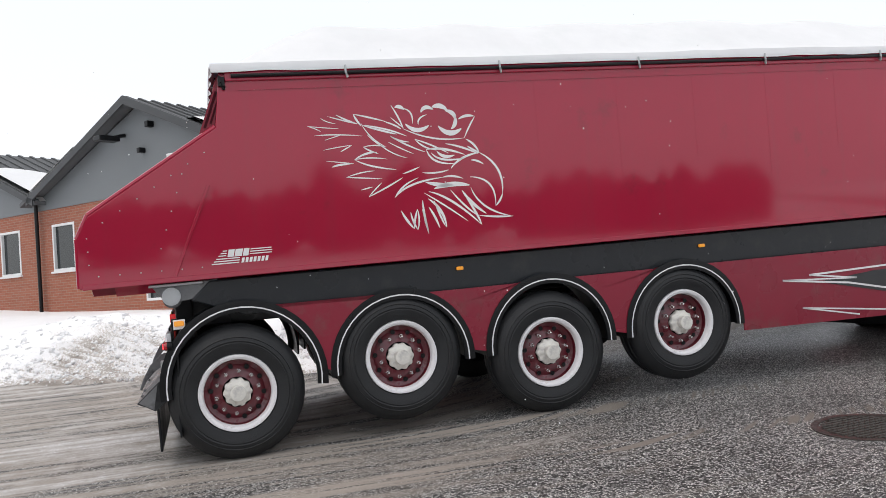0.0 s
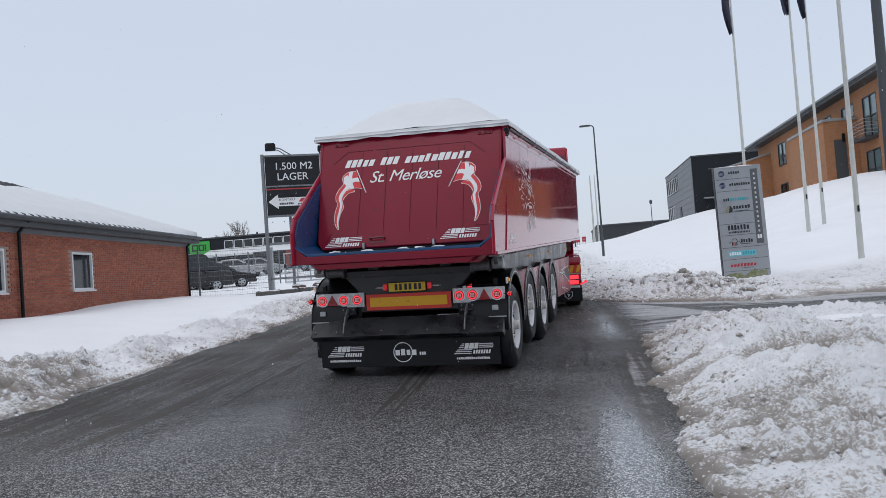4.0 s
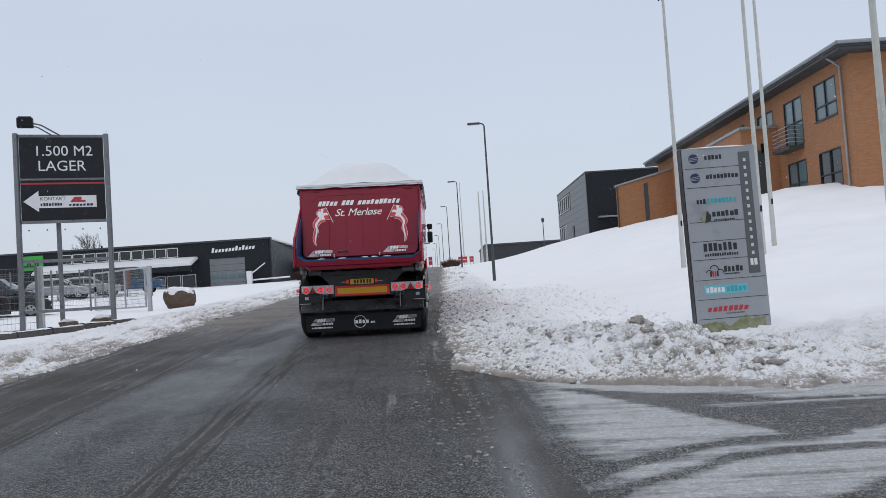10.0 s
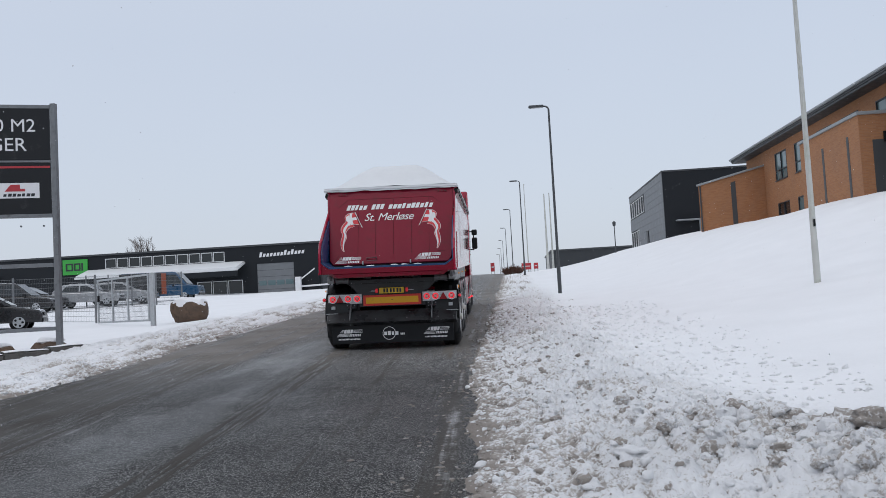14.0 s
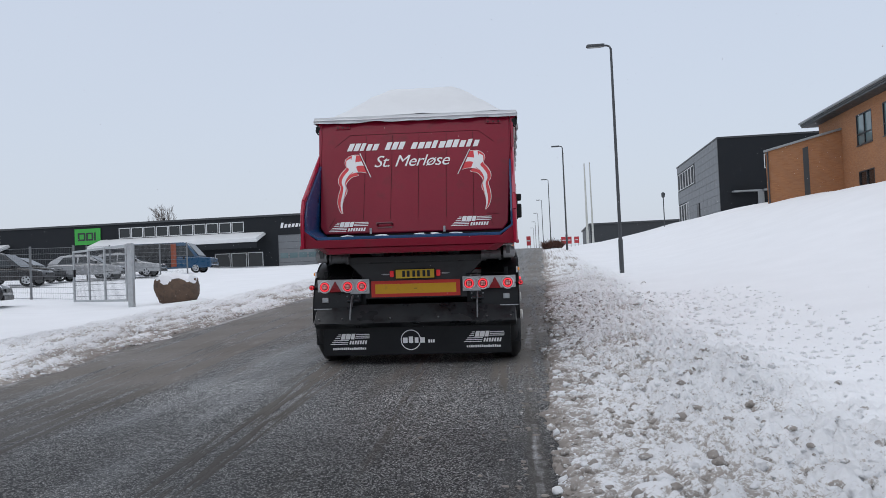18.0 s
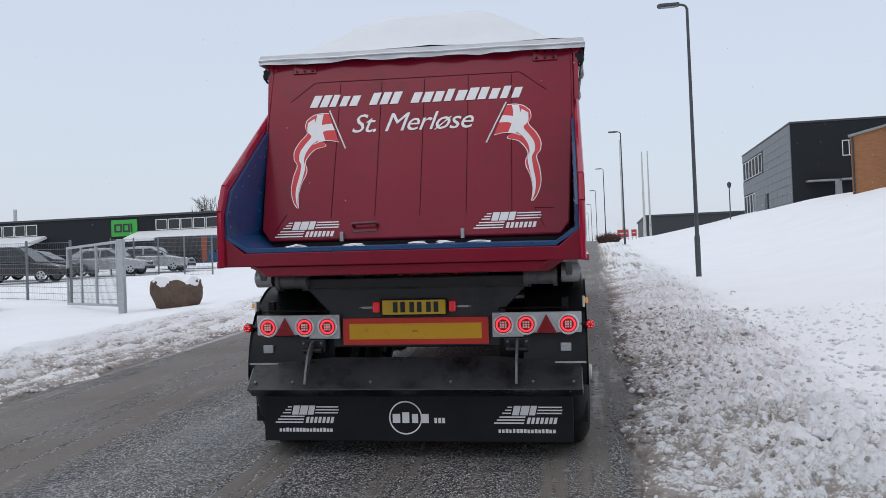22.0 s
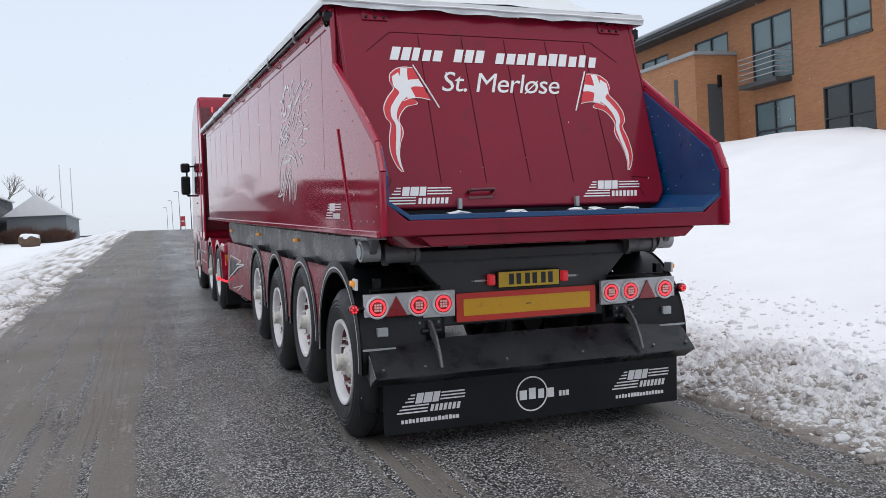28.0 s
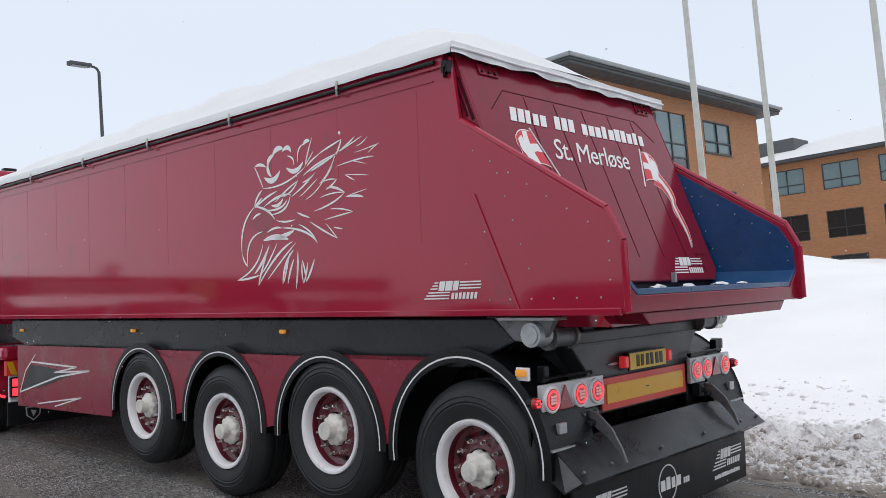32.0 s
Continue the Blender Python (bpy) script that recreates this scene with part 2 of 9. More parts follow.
# ---- materials
def surface(name, colour, rough=0.6, metal=0.0, vary=0.12, scale=3.0, grain=0.1, grain_scale=60.0, coat=0.0, dark=None, spots=0.0, spot_scale=8.0, rough_vary=0.1, emit=None, spec=0.5, coat_rough=0.04):
    """Colour with large and small variation, fine relief and uneven gloss; dark and spots: dirt of that colour in patches."""
    mt = bpy.data.materials.new(name)
    mt.use_nodes = True
    nt = mt.node_tree
    n, l = nt.nodes, nt.links
    b = n["Principled BSDF"]
    co = n.new("ShaderNodeTexCoord")
    n1 = n.new("ShaderNodeTexNoise")
    n1.inputs["Scale"].default_value, n1.inputs["Detail"].default_value = scale, 5.0
    n2 = n.new("ShaderNodeTexNoise")
    n2.inputs["Scale"].default_value, n2.inputs["Detail"].default_value = grain_scale, 3.0
    l.new(co.outputs["Object"], n1.inputs["Vector"])
    l.new(co.outputs["Object"], n2.inputs["Vector"])
    add = n.new("ShaderNodeMath")
    add.operation = "MULTIPLY_ADD"
    add.inputs[1].default_value = 0.35
    l.new(n2.outputs["Fac"], add.inputs[0])
    l.new(n1.outputs["Fac"], add.inputs[2])
    mr = n.new("ShaderNodeMapRange")
    mr.inputs["From Min"].default_value, mr.inputs["From Max"].default_value = 0.35, 1.0
    mr.inputs["To Min"].default_value, mr.inputs["To Max"].default_value = 1 - vary, 1 + vary
    l.new(add.outputs[0], mr.inputs["Value"])
    mul = n.new("ShaderNodeMixRGB")
    mul.blend_type, mul.inputs[0].default_value = "MULTIPLY", 1.0
    mul.inputs[1].default_value = (*colour, 1)
    l.new(mr.outputs[0], mul.inputs[2])
    out = mul.outputs[0]
    if dark is not None and spots > 0:
        n3 = n.new("ShaderNodeTexNoise")
        n3.inputs["Scale"].default_value, n3.inputs["Detail"].default_value, n3.inputs["Roughness"].default_value = spot_scale, 8.0, 0.65
        l.new(co.outputs["Object"], n3.inputs["Vector"])
        r3 = n.new("ShaderNodeValToRGB")
        r3.color_ramp.elements[0].position, r3.color_ramp.elements[1].position = 0.62 - 0.3 * spots, 0.78 - 0.2 * spots
        l.new(n3.outputs["Fac"], r3.inputs[0])
        mx = n.new("ShaderNodeMixRGB")
        mx.inputs[2].default_value = (*dark, 1)
        l.new(r3.outputs[0], mx.inputs[0])
        l.new(out, mx.inputs[1])
        out = mx.outputs[0]
    l.new(out, b.inputs["Base Color"])
    rr = n.new("ShaderNodeMapRange")
    rr.inputs["From Min"].default_value, rr.inputs["From Max"].default_value = 0.3, 0.7
    rr.inputs["To Min"].default_value, rr.inputs["To Max"].default_value = max(0.02, rough - rough_vary), min(1, rough + rough_vary)
    l.new(n1.outputs["Fac"], rr.inputs["Value"])
    l.new(rr.outputs[0], b.inputs["Roughness"])
    b.inputs["Metallic"].default_value = metal
    b.inputs["Specular IOR Level"].default_value = spec
    b.inputs["Coat Weight"].default_value = coat
    b.inputs["Coat Roughness"].default_value = coat_rough
    if grain > 0:
        bp = n.new("ShaderNodeBump")
        bp.inputs["Strength"].default_value, bp.inputs["Distance"].default_value = grain, 0.02
        l.new(n2.outputs["Fac"], bp.inputs["Height"])
        l.new(bp.outputs[0], b.inputs["Normal"])
    if emit is not None:
        b.inputs["Emission Color"].default_value = (*emit[:3], 1)
        b.inputs["Emission Strength"].default_value = emit[3]
    return mt


def brick_surface(name, one, two, mortar, scale=1.0):
    """Brickwork at real size for walls whose bricks are too far to tell apart."""
    mt = surface(name, one, 0.85, vary=0.1, scale=0.7, grain=0.2, grain_scale=40)
    nt = mt.node_tree
    n, l = nt.nodes, nt.links
    b = n["Principled BSDF"]
    geo = n.new("ShaderNodeNewGeometry")
    sep = n.new("ShaderNodeSeparateXYZ")
    l.new(geo.outputs["Position"], sep.inputs[0])
    nrm = n.new("ShaderNodeSeparateXYZ")
    l.new(geo.outputs["Normal"], nrm.inputs[0])
    ab = n.new("ShaderNodeMath")
    ab.operation = "ABSOLUTE"
    l.new(nrm.outputs["X"], ab.inputs[0])
    gt = n.new("ShaderNodeMath")
    gt.operation = "GREATER_THAN"
    gt.inputs[1].default_value = 0.7
    l.new(ab.outputs[0], gt.inputs[0])
    pick = n.new("ShaderNodeMix")
    pick.data_type = "FLOAT"
    l.new(gt.outputs[0], pick.inputs[0])
    l.new(sep.outputs["X"], pick.inputs[2])
    l.new(sep.outputs["Y"], pick.inputs[3])
    comb = n.new("ShaderNodeCombineXYZ")
    l.new(pick.outputs[0], comb.inputs["X"])
    l.new(sep.outputs["Z"], comb.inputs["Y"])
    bt = n.new("ShaderNodeTexBrick")
    bt.inputs["Scale"].default_value = 1.0
    bt.inputs["Brick Width"].default_value, bt.inputs["Row Height"].default_value = 0.24 * scale, 0.0667 * scale
    bt.inputs["Mortar Size"].default_value = 0.006 * scale
    bt.inputs["Color1"].default_value, bt.inputs["Color2"].default_value, bt.inputs["Mortar"].default_value = (*one, 1), (*two, 1), (*mortar, 1)
    l.new(comb.outputs[0], bt.inputs["Vector"])
    mul = [k for k in n if k.bl_idname == "ShaderNodeMixRGB"][0]
    l.new(bt.outputs["Color"], mul.inputs[1])
    return mt


def glass_pane(name, tint=(0.30, 0.36, 0.38), rough=0.05):
    mt = surface(name, tint, rough, vary=0.1, scale=0.5, grain=0.0, spec=0.6, rough_vary=0.02)
    return mt


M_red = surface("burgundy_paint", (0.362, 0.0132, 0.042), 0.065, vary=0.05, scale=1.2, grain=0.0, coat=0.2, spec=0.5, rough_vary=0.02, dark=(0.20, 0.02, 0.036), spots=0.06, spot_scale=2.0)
# the same burgundy for the tail, its dimmer light put into the base colour
M_red_gate = surface("burgundy_gate_paint_dimmed", (0.215, 0.0092, 0.0265), 0.17, vary=0.10, scale=1.5, grain=0.01, grain_scale=30, spec=0.30, rough_vary=0.08, dark=(0.14, 0.014, 0.024), spots=0.2, spot_scale=3.0)


def add_streaks(mt, pale, amount):
    """Thin run-off streaks down a painted wall."""
    n, l = mt.node_tree.nodes, mt.node_tree.links
    b = n["Principled BSDF"]
    old = b.inputs["Base Color"].links[0].from_socket
    co = n.new("ShaderNodeTexCoord")
    mp = n.new("ShaderNodeMapping")
    mp.inputs["Scale"].default_value = (9.0, 9.0, 0.45)
    l.new(co.outputs["Object"], mp.inputs["Vector"])
    nz = n.new("ShaderNodeTexNoise")
    nz.inputs["Scale"].default_value, nz.inputs["Detail"].default_value = 1.0, 6.0
    l.new(mp.outputs[0], nz.inputs["Vector"])
    mr = n.new("ShaderNodeMapRange")
    mr.inputs["From Min"].default_value, mr.inputs["From Max"].default_value = 0.52, 0.78
    mr.inputs["To Max"].default_value = amount
    l.new(nz.outputs["Fac"], mr.inputs["Value"])
    mx = n.new("ShaderNodeMixRGB")
    mx.inputs[2].default_value = (*pale, 1)
    l.new(mr.outputs[0], mx.inputs[0])
    l.new(old, mx.inputs[1])
    l.new(mx.outputs[0], b.inputs["Base Color"])


add_streaks(M_red, (0.24, 0.03, 0.05), 0.25)
M_red_matt = surface("burgundy_skirt_paint", (0.25, 0.018, 0.038), 0.3, vary=0.10, scale=2.5, grain=0.02, coat=0.0, spec=0.35, dark=(0.20, 0.055, 0.06), spots=0.25, spot_scale=3.0)
M_blue = surface("navy_paint", (0.004, 0.060, 0.180), 0.35, vary=0.2, scale=5, coat=0.2, dark=(0.010, 0.045, 0.13), spots=0.35, spot_scale=14)
M_chassis = surface("graphite_chassis_paint", (0.017, 0.020, 0.0235), 0.3, vary=0.2, scale=3, grain=0.04, dark=(0.035, 0.036, 0.035), spots=0.2, spot_scale=3, spec=0.35)
M_black = surface("black_plastic", (0.0035, 0.004, 0.005), 0.36, vary=0.2, scale=6, grain=0.06, dark=(0.014, 0.014, 0.014), spots=0.15, spec=0.3)
M_rubber = surface("tyre_rubber", (0.019, 0.020, 0.0215), 0.5, vary=0.3, scale=7, grain=0.15, grain_scale=90, dark=(0.026, 0.026, 0.026), spots=0.3, spot_scale=6, spec=0.35)
M_flap = surface("mud_flap_rubber", (0.0095, 0.0105, 0.0125), 0.42, vary=0.2, scale=4, grain=0.06, dark=(0.013, 0.0135, 0.014), spots=0.2, spec=0.3, spot_scale=5)
M_dirtyplate = surface("grey_splash_plate", (0.030, 0.033, 0.035), 0.32, vary=0.25, scale=3, grain=0.06, dark=(0.004, 0.004, 0.005), spots=0.4, spot_scale=5, spec=0.35)
M_cross = surface("graphite_crossmember_paint", (0.034, 0.036, 0.039), 0.4, vary=0.2, scale=3, grain=0.05, dark=(0.015, 0.015, 0.016), spots=0.3, spot_scale=4)
M_cast = surface("grey_cast_steel", (0.17, 0.175, 0.18), 0.45, metal=0.3, vary=0.2, scale=8, grain=0.05, dark=(0.03, 0.03, 0.03), spots=0.3)
M_white = surface("white_paint", (0.78, 0.78, 0.79), 0.45, vary=0.05, scale=4, grain=0.02)
M_whiterim = surface("white_rim_paint", (0.80, 0.79, 0.80), 0.4, vary=0.08, scale=9, grain=0.03, dark=(0.4, 0.36, 0.35), spots=0.15)
M_redrim = surface("dark_red_rim_paint", (0.13, 0.010, 0.020), 0.35, vary=0.15, scale=9, coat=0.6, dark=(0.05, 0.02, 0.02), spots=0.3)
M_hub = surface("cream_hub_paint", (0.74, 0.72, 0.66), 0.5, metal=0.0, vary=0.12, scale=12, grain=0.05, dark=(0.45, 0.43, 0.42), spots=0.25)
M_post = surface("dull_galvanised_post", (0.19, 0.20, 0.21), 0.5, metal=0.3, vary=0.15, scale=6, grain=0.03, dark=(0.12, 0.125, 0.13), spots=0.3)
M_wire = surface("weathered_fence_wire", (0.17, 0.178, 0.185), 0.5, metal=0.3, vary=0.1, scale=9, grain=0.0)
M_chrome = surface("chrome", (0.86, 0.85, 0.84), 0.18, metal=0.9, vary=0.05, grain=0.0)
M_galv = surface("galvanised_steel", (0.46, 0.48, 0.49), 0.5, metal=0.55, vary=0.12, scale=9, grain=0.03, dark=(0.33, 0.34, 0.35), spots=0.3)
M_alu = surface("brushed_lamp_board_metal", (0.56, 0.57, 0.58), 0.42, metal=0.3, vary=0.08, scale=10, grain=0.03)
M_tarp = surface("white_tarpaulin", (0.735, 0.745, 0.75), 0.7, vary=0.06, scale=1.6, grain=0.12, grain_scale=8, dark=(0.7, 0.72, 0.72), spots=0.25, spot_scale=1.5)
M_decal = surface("white_decal_film", (0.80, 0.79, 0.79), 0.4, vary=0.04, grain=0.0)
M_decal_grey = surface("silver_grey_decal_film", (0.58, 0.60, 0.62), 0.4, vary=0.04, grain=0.0)
M_decal_red = surface("bright_red_decal_film", (0.62, 0.03, 0.04), 0.4, vary=0.05, grain=0.0)
M_decal_dark = surface("dark_grey_decal_film", (0.03, 0.033, 0.036), 0.45, vary=0.1, grain=0.0)
M_yellow = surface("yellow_reflective_film", (0.80, 0.42, 0.015), 0.4, vary=0.06, scale=8, grain=0.02, dark=(0.6, 0.3, 0.03), spots=0.2)
M_plate = surface("yellow_number_plate", (0.76, 0.50, 0.03), 0.4, vary=0.05, grain=0.0)
M_redfilm = surface("red_reflective_border", (0.68, 0.045, 0.03), 0.4, vary=0.06, grain=0.0)
# near-black burgundy for the shade in pressed folds and slots
M_press = surface("press_line_and_slot_shade", (0.05, 0.004, 0.009), 0.6, vary=0.1, grain=0.0, spec=0.1)
M_lens = surface("red_lamp_lens", (0.36, 0.008, 0.014), 0.2, vary=0.1, scale=30, grain=0.05, coat=0.8)
M_glow = surface("lit_red_lamp", (0.42, 0.012, 0.02), 0.3, vary=0.05, grain=0.0, emit=(1.0, 0.05, 0.07, 1.2))
M_led = surface("lamp_core_diodes", (0.70, 0.48, 0.45), 0.3, vary=0.1, grain=0.0, spec=0.5, emit=(1.0, 0.40, 0.38, 0.16))
M_plate_lamp = surface("dim_red_plate_lamp", (0.40, 0.012, 0.02), 0.25, vary=0.05, grain=0.0, emit=(1.0, 0.05, 0.06, 0.25))
M_amber = surface("amber_side_lamp", (0.55, 0.20, 0.02), 0.3, vary=0.05, grain=0.0, emit=(1.0, 0.42, 0.05, 0.3))
M_reflector = surface("dark_red_reflector", (0.30, 0.006, 0.012), 0.25, vary=0.05, grain=0.0, coat=0.6)

M_brick_base = surface("pale_mortar", (0.34, 0.27, 0.23), 0.9, vary=0.12, scale=6, grain=0.3)
M_brick_far = brick_surface("red_brickwork", (0.34, 0.115, 0.07), (0.29, 0.09, 0.052), (0.30, 0.21, 0.16))
M_orange = brick_surface("ochre_orange_brickwork", (0.385, 0.180, 0.080), (0.315, 0.140, 0.061), (0.32, 0.175, 0.105))
M_gable = surface("grey_gable_cladding", (0.16, 0.175, 0.185), 0.6, vary=0.08, scale=1.5, grain=0.05)
M_fascia = surface("dark_grey_fascia", (0.05, 0.054, 0.058), 0.55, vary=0.12, scale=3, grain=0.04)
M_cladding = surface("anthracite_panels", (0.03, 0.034, 0.038), 0.55, vary=0.10, scale=2, grain=0.03)
# grey door panels, and cladding with the light on its face put into the colour
M_panel_lit = surface("grey_panels_lit_tone", (0.17, 0.18, 0.19), 0.55, vary=0.12, scale=2, grain=0.03)
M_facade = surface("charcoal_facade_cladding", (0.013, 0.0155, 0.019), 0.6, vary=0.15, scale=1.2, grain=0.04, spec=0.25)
M_glass = glass_pane("window_glass", (0.13, 0.19, 0.20))
M_glass_dark = glass_pane("dark_window_glass", (0.015, 0.02, 0.023))
M_frame_dark = surface("dark_window_frame", (0.03, 0.033, 0.037), 0.5, vary=0.1)
M_frame_white = surface("white_window_frame", (0.70, 0.71, 0.71), 0.5, vary=0.05)
M_blind = surface("grey_panel_glass", (0.05, 0.055, 0.062), 0.25, vary=0.08, grain=0.0, coat=0.5)
M_roof = surface("fibre_cement_roof", (0.10, 0.105, 0.11), 0.85, vary=0.2, scale=3, grain=0.1)
M_zinc = surface("grey_zinc_gutter", (0.30, 0.32, 0.33), 0.5, metal=0.3, vary=0.1)
M_lamp_post = surface("dark_grey_lamp_post", (0.060, 0.066, 0.072), 0.5, vary=0.15, scale=4)
M_flag_pole = surface("white_flag_pole", (0.54, 0.545, 0.51), 0.45, vary=0.10, scale=2, dark=(0.36, 0.38, 0.28), spots=0.35, spot_scale=1.2)
M_flag_cloth = surface("dark_navy_flag_cloth", (0.035, 0.035, 0.06), 0.8, vary=0.2, scale=3)
M_sign_dark = surface("charcoal_sign_panel", (0.013, 0.0145, 0.017), 0.45, vary=0.15, scale=2.5, dark=(0.04, 0.041, 0.043), spots=0.15, spec=0.3, spot_scale=4)
M_sign_silver = surface("silver_sign_panel", (0.33, 0.35, 0.37), 0.45, metal=0.15, vary=0.06, scale=2.0, dark=(0.25, 0.265, 0.28), spots=0.25, spot_scale=2.5)
M_sign_side = surface("dark_grey_sign_strip", (0.10, 0.108, 0.115), 0.5, vary=0.08)
M_moss = surface("mossy_green_stain", (0.20, 0.215, 0.10), 0.85, vary=0.25, scale=8, dark=(0.30, 0.31, 0.24), spots=0.5)
M_teal = surface("teal_print", (0.05, 0.37, 0.42), 0.5, vary=0.05)
M_cyan = surface("pale_cyan_print", (0.16, 0.50, 0.58), 0.5, vary=0.05)
M_green = surface("bright_green_panel", (0.045, 0.36, 0.05), 0.5, vary=0.06)
M_print_dark = surface("dark_print", (0.02, 0.023, 0.028), 0.5, vary=0.05)
M_print_navy = surface("navy_print", (0.02, 0.03, 0.09), 0.5, vary=0.05)
M_print_red = surface("red_print", (0.45, 0.035, 0.045), 0.5, vary=0.05)
M_boulder = surface("brown_boulder_stone", (0.115, 0.076, 0.052), 0.85, vary=0.35, scale=3, grain=0.6, grain_scale=25, dark=(0.055, 0.042, 0.035), spots=0.4, spot_scale=5)
M_concrete = surface("wet_concrete", (0.095, 0.09, 0.084), 0.75, vary=0.25, scale=3, grain=0.2, dark=(0.06, 0.058, 0.055), spots=0.4)
M_bark = surface("dark_bark", (0.17, 0.145, 0.13), 0.9, vary=0.3, scale=12, grain=0.4)
M_hedge = surface("brown_winter_hedge", (0.115, 0.058, 0.042), 0.9, vary=0.35, scale=9, grain=0.4)
M_iron = surface("cast_iron_cover", (0.060, 0.054, 0.048), 0.36, metal=0.4, vary=0.3, scale=20, grain=0.2)
M_car_grey = surface("dark_grey_car_paint", (0.014, 0.015, 0.017), 0.3, vary=0.05, grain=0.0, coat=0.35)
M_car_silver = surface("silver_car_paint", (0.40, 0.41, 0.42), 0.3, metal=0.3, vary=0.05, grain=0.0, coat=0.9)
M_car_blue = surface("bright_blue_van_paint", (0.006, 0.055, 0.125), 0.3, vary=0.05, grain=0.0, coat=0.9)
M_car_orange = surface("orange_van_print", (0.26, 0.06, 0.025), 0.4, vary=0.05, grain=0.0)
M_flake = surface("falling_snow_white", (0.88, 0.89, 0.9), 0.9, vary=0.02, grain=0.0)


def snow_relief(n, l, b, co):
    """Lumps and crumbs at two sizes."""
    a = n.new("ShaderNodeTexNoise")
    a.inputs["Scale"].default_value, a.inputs["Detail"].default_value, a.inputs["Roughness"].default_value = 17.0, 8.0, 0.72
    l.new(co.outputs["Object"], a.inputs["Vector"])
    bp = n.new("ShaderNodeBump")
    bp.inputs["Distance"].default_value = 0.055
    crumb = n.new("ShaderNodeAttribute")
    crumb.attribute_name = "crumble"
    cm = n.new("ShaderNodeMath")
    cm.operation, cm.use_clamp = "MULTIPLY_ADD", True
    cm.inputs[1].default_value, cm.inputs[2].default_value = 0.72, 0.06
    l.new(crumb.outputs["Fac"], cm.inputs[0])
    l.new(cm.outputs[0], bp.inputs["Strength"])
    l.new(a.outputs["Fac"], bp.inputs["Height"])
    old = b.inputs["Normal"].links[0].from_node
    l.new(bp.outputs[0], old.inputs["Normal"])


def snow_material():
    """White snow, with the brown-grey of slush and of painted crease shade that the ground's slush value marks."""
    mt = surface("snow", (0.875, 0.88, 0.89), 0.8, vary=0.04, scale=0.8, grain=0.18, grain_scale=22)
    nt = mt.node_tree
    n, l = nt.nodes, nt.links
    b = n["Principled BSDF"]
    mul = [k for k in n if k.bl_idname == "ShaderNodeMixRGB"][0]
    at = n.new("ShaderNodeAttribute")
    at.attribute_name = "slush"
    n3 = n.new("ShaderNodeTexNoise")
    n3.inputs["Scale"].default_value, n3.inputs["Detail"].default_value, n3.inputs["Roughness"].default_value = 32.0, 8.0, 0.74
    co = n.new("ShaderNodeTexCoord")
    l.new(co.outputs["Object"], n3.inputs["Vector"])
    lift = n.new("ShaderNodeMath")
    lift.operation = "MULTIPLY_ADD"
    lift.inputs[1].default_value, lift.inputs[2].default_value = 2.4, -1.2
    l.new(n3.outputs["Fac"], lift.inputs[0])
    both = n.new("ShaderNodeMath")
    both.operation = "ADD"
    l.new(lift.outputs[0], both.inputs[0])
    l.new(at.outputs["Fac"], both.inputs[1])
    speck = n.new("ShaderNodeMapRange")
    speck.inputs["From Min"].default_value, speck.inputs["From Max"].default_value, speck.inputs["To Max"].default_value = 0.40, 0.66, 0.86
    l.new(both.outputs[0], speck.inputs["Value"])
    bare = n.new("ShaderNodeMapRange")
    bare.inputs["From Min"].default_value, bare.inputs["From Max"].default_value = 0.02, 0.14
    l.new(at.outputs["Fac"], bare.inputs["Value"])
    m3 = n.new("ShaderNodeMath")
    m3.operation = "MULTIPLY"
    l.new(speck.outputs[0], m3.inputs[0])
    l.new(bare.outputs[0], m3.inputs[1])
    tone = n.new("ShaderNodeMixRGB")
    tone.inputs[1].default_value, tone.inputs[2].default_value = (0.47, 0.42, 0.37, 1), (0.195, 0.155, 0.118, 1)
    deep = n.new("ShaderNodeMapRange")
    deep.inputs["From Min"].default_value, deep.inputs["From Max"].default_value = 0.35, 0.95
    l.new(at.outputs["Fac"], deep.inputs["Value"])
    l.new(deep.outputs[0], tone.inputs[0])
    mx = n.new("ShaderNodeMixRGB")
    l.new(tone.outputs[0], mx.inputs[2])
    l.new(m3.outputs[0], mx.inputs[0])
    l.new(mul.outputs[0], mx.inputs[1])
    l.new(mx.outputs[0], b.inputs["Base Color"])
    snow_relief(n, l, b, co)
    return mt


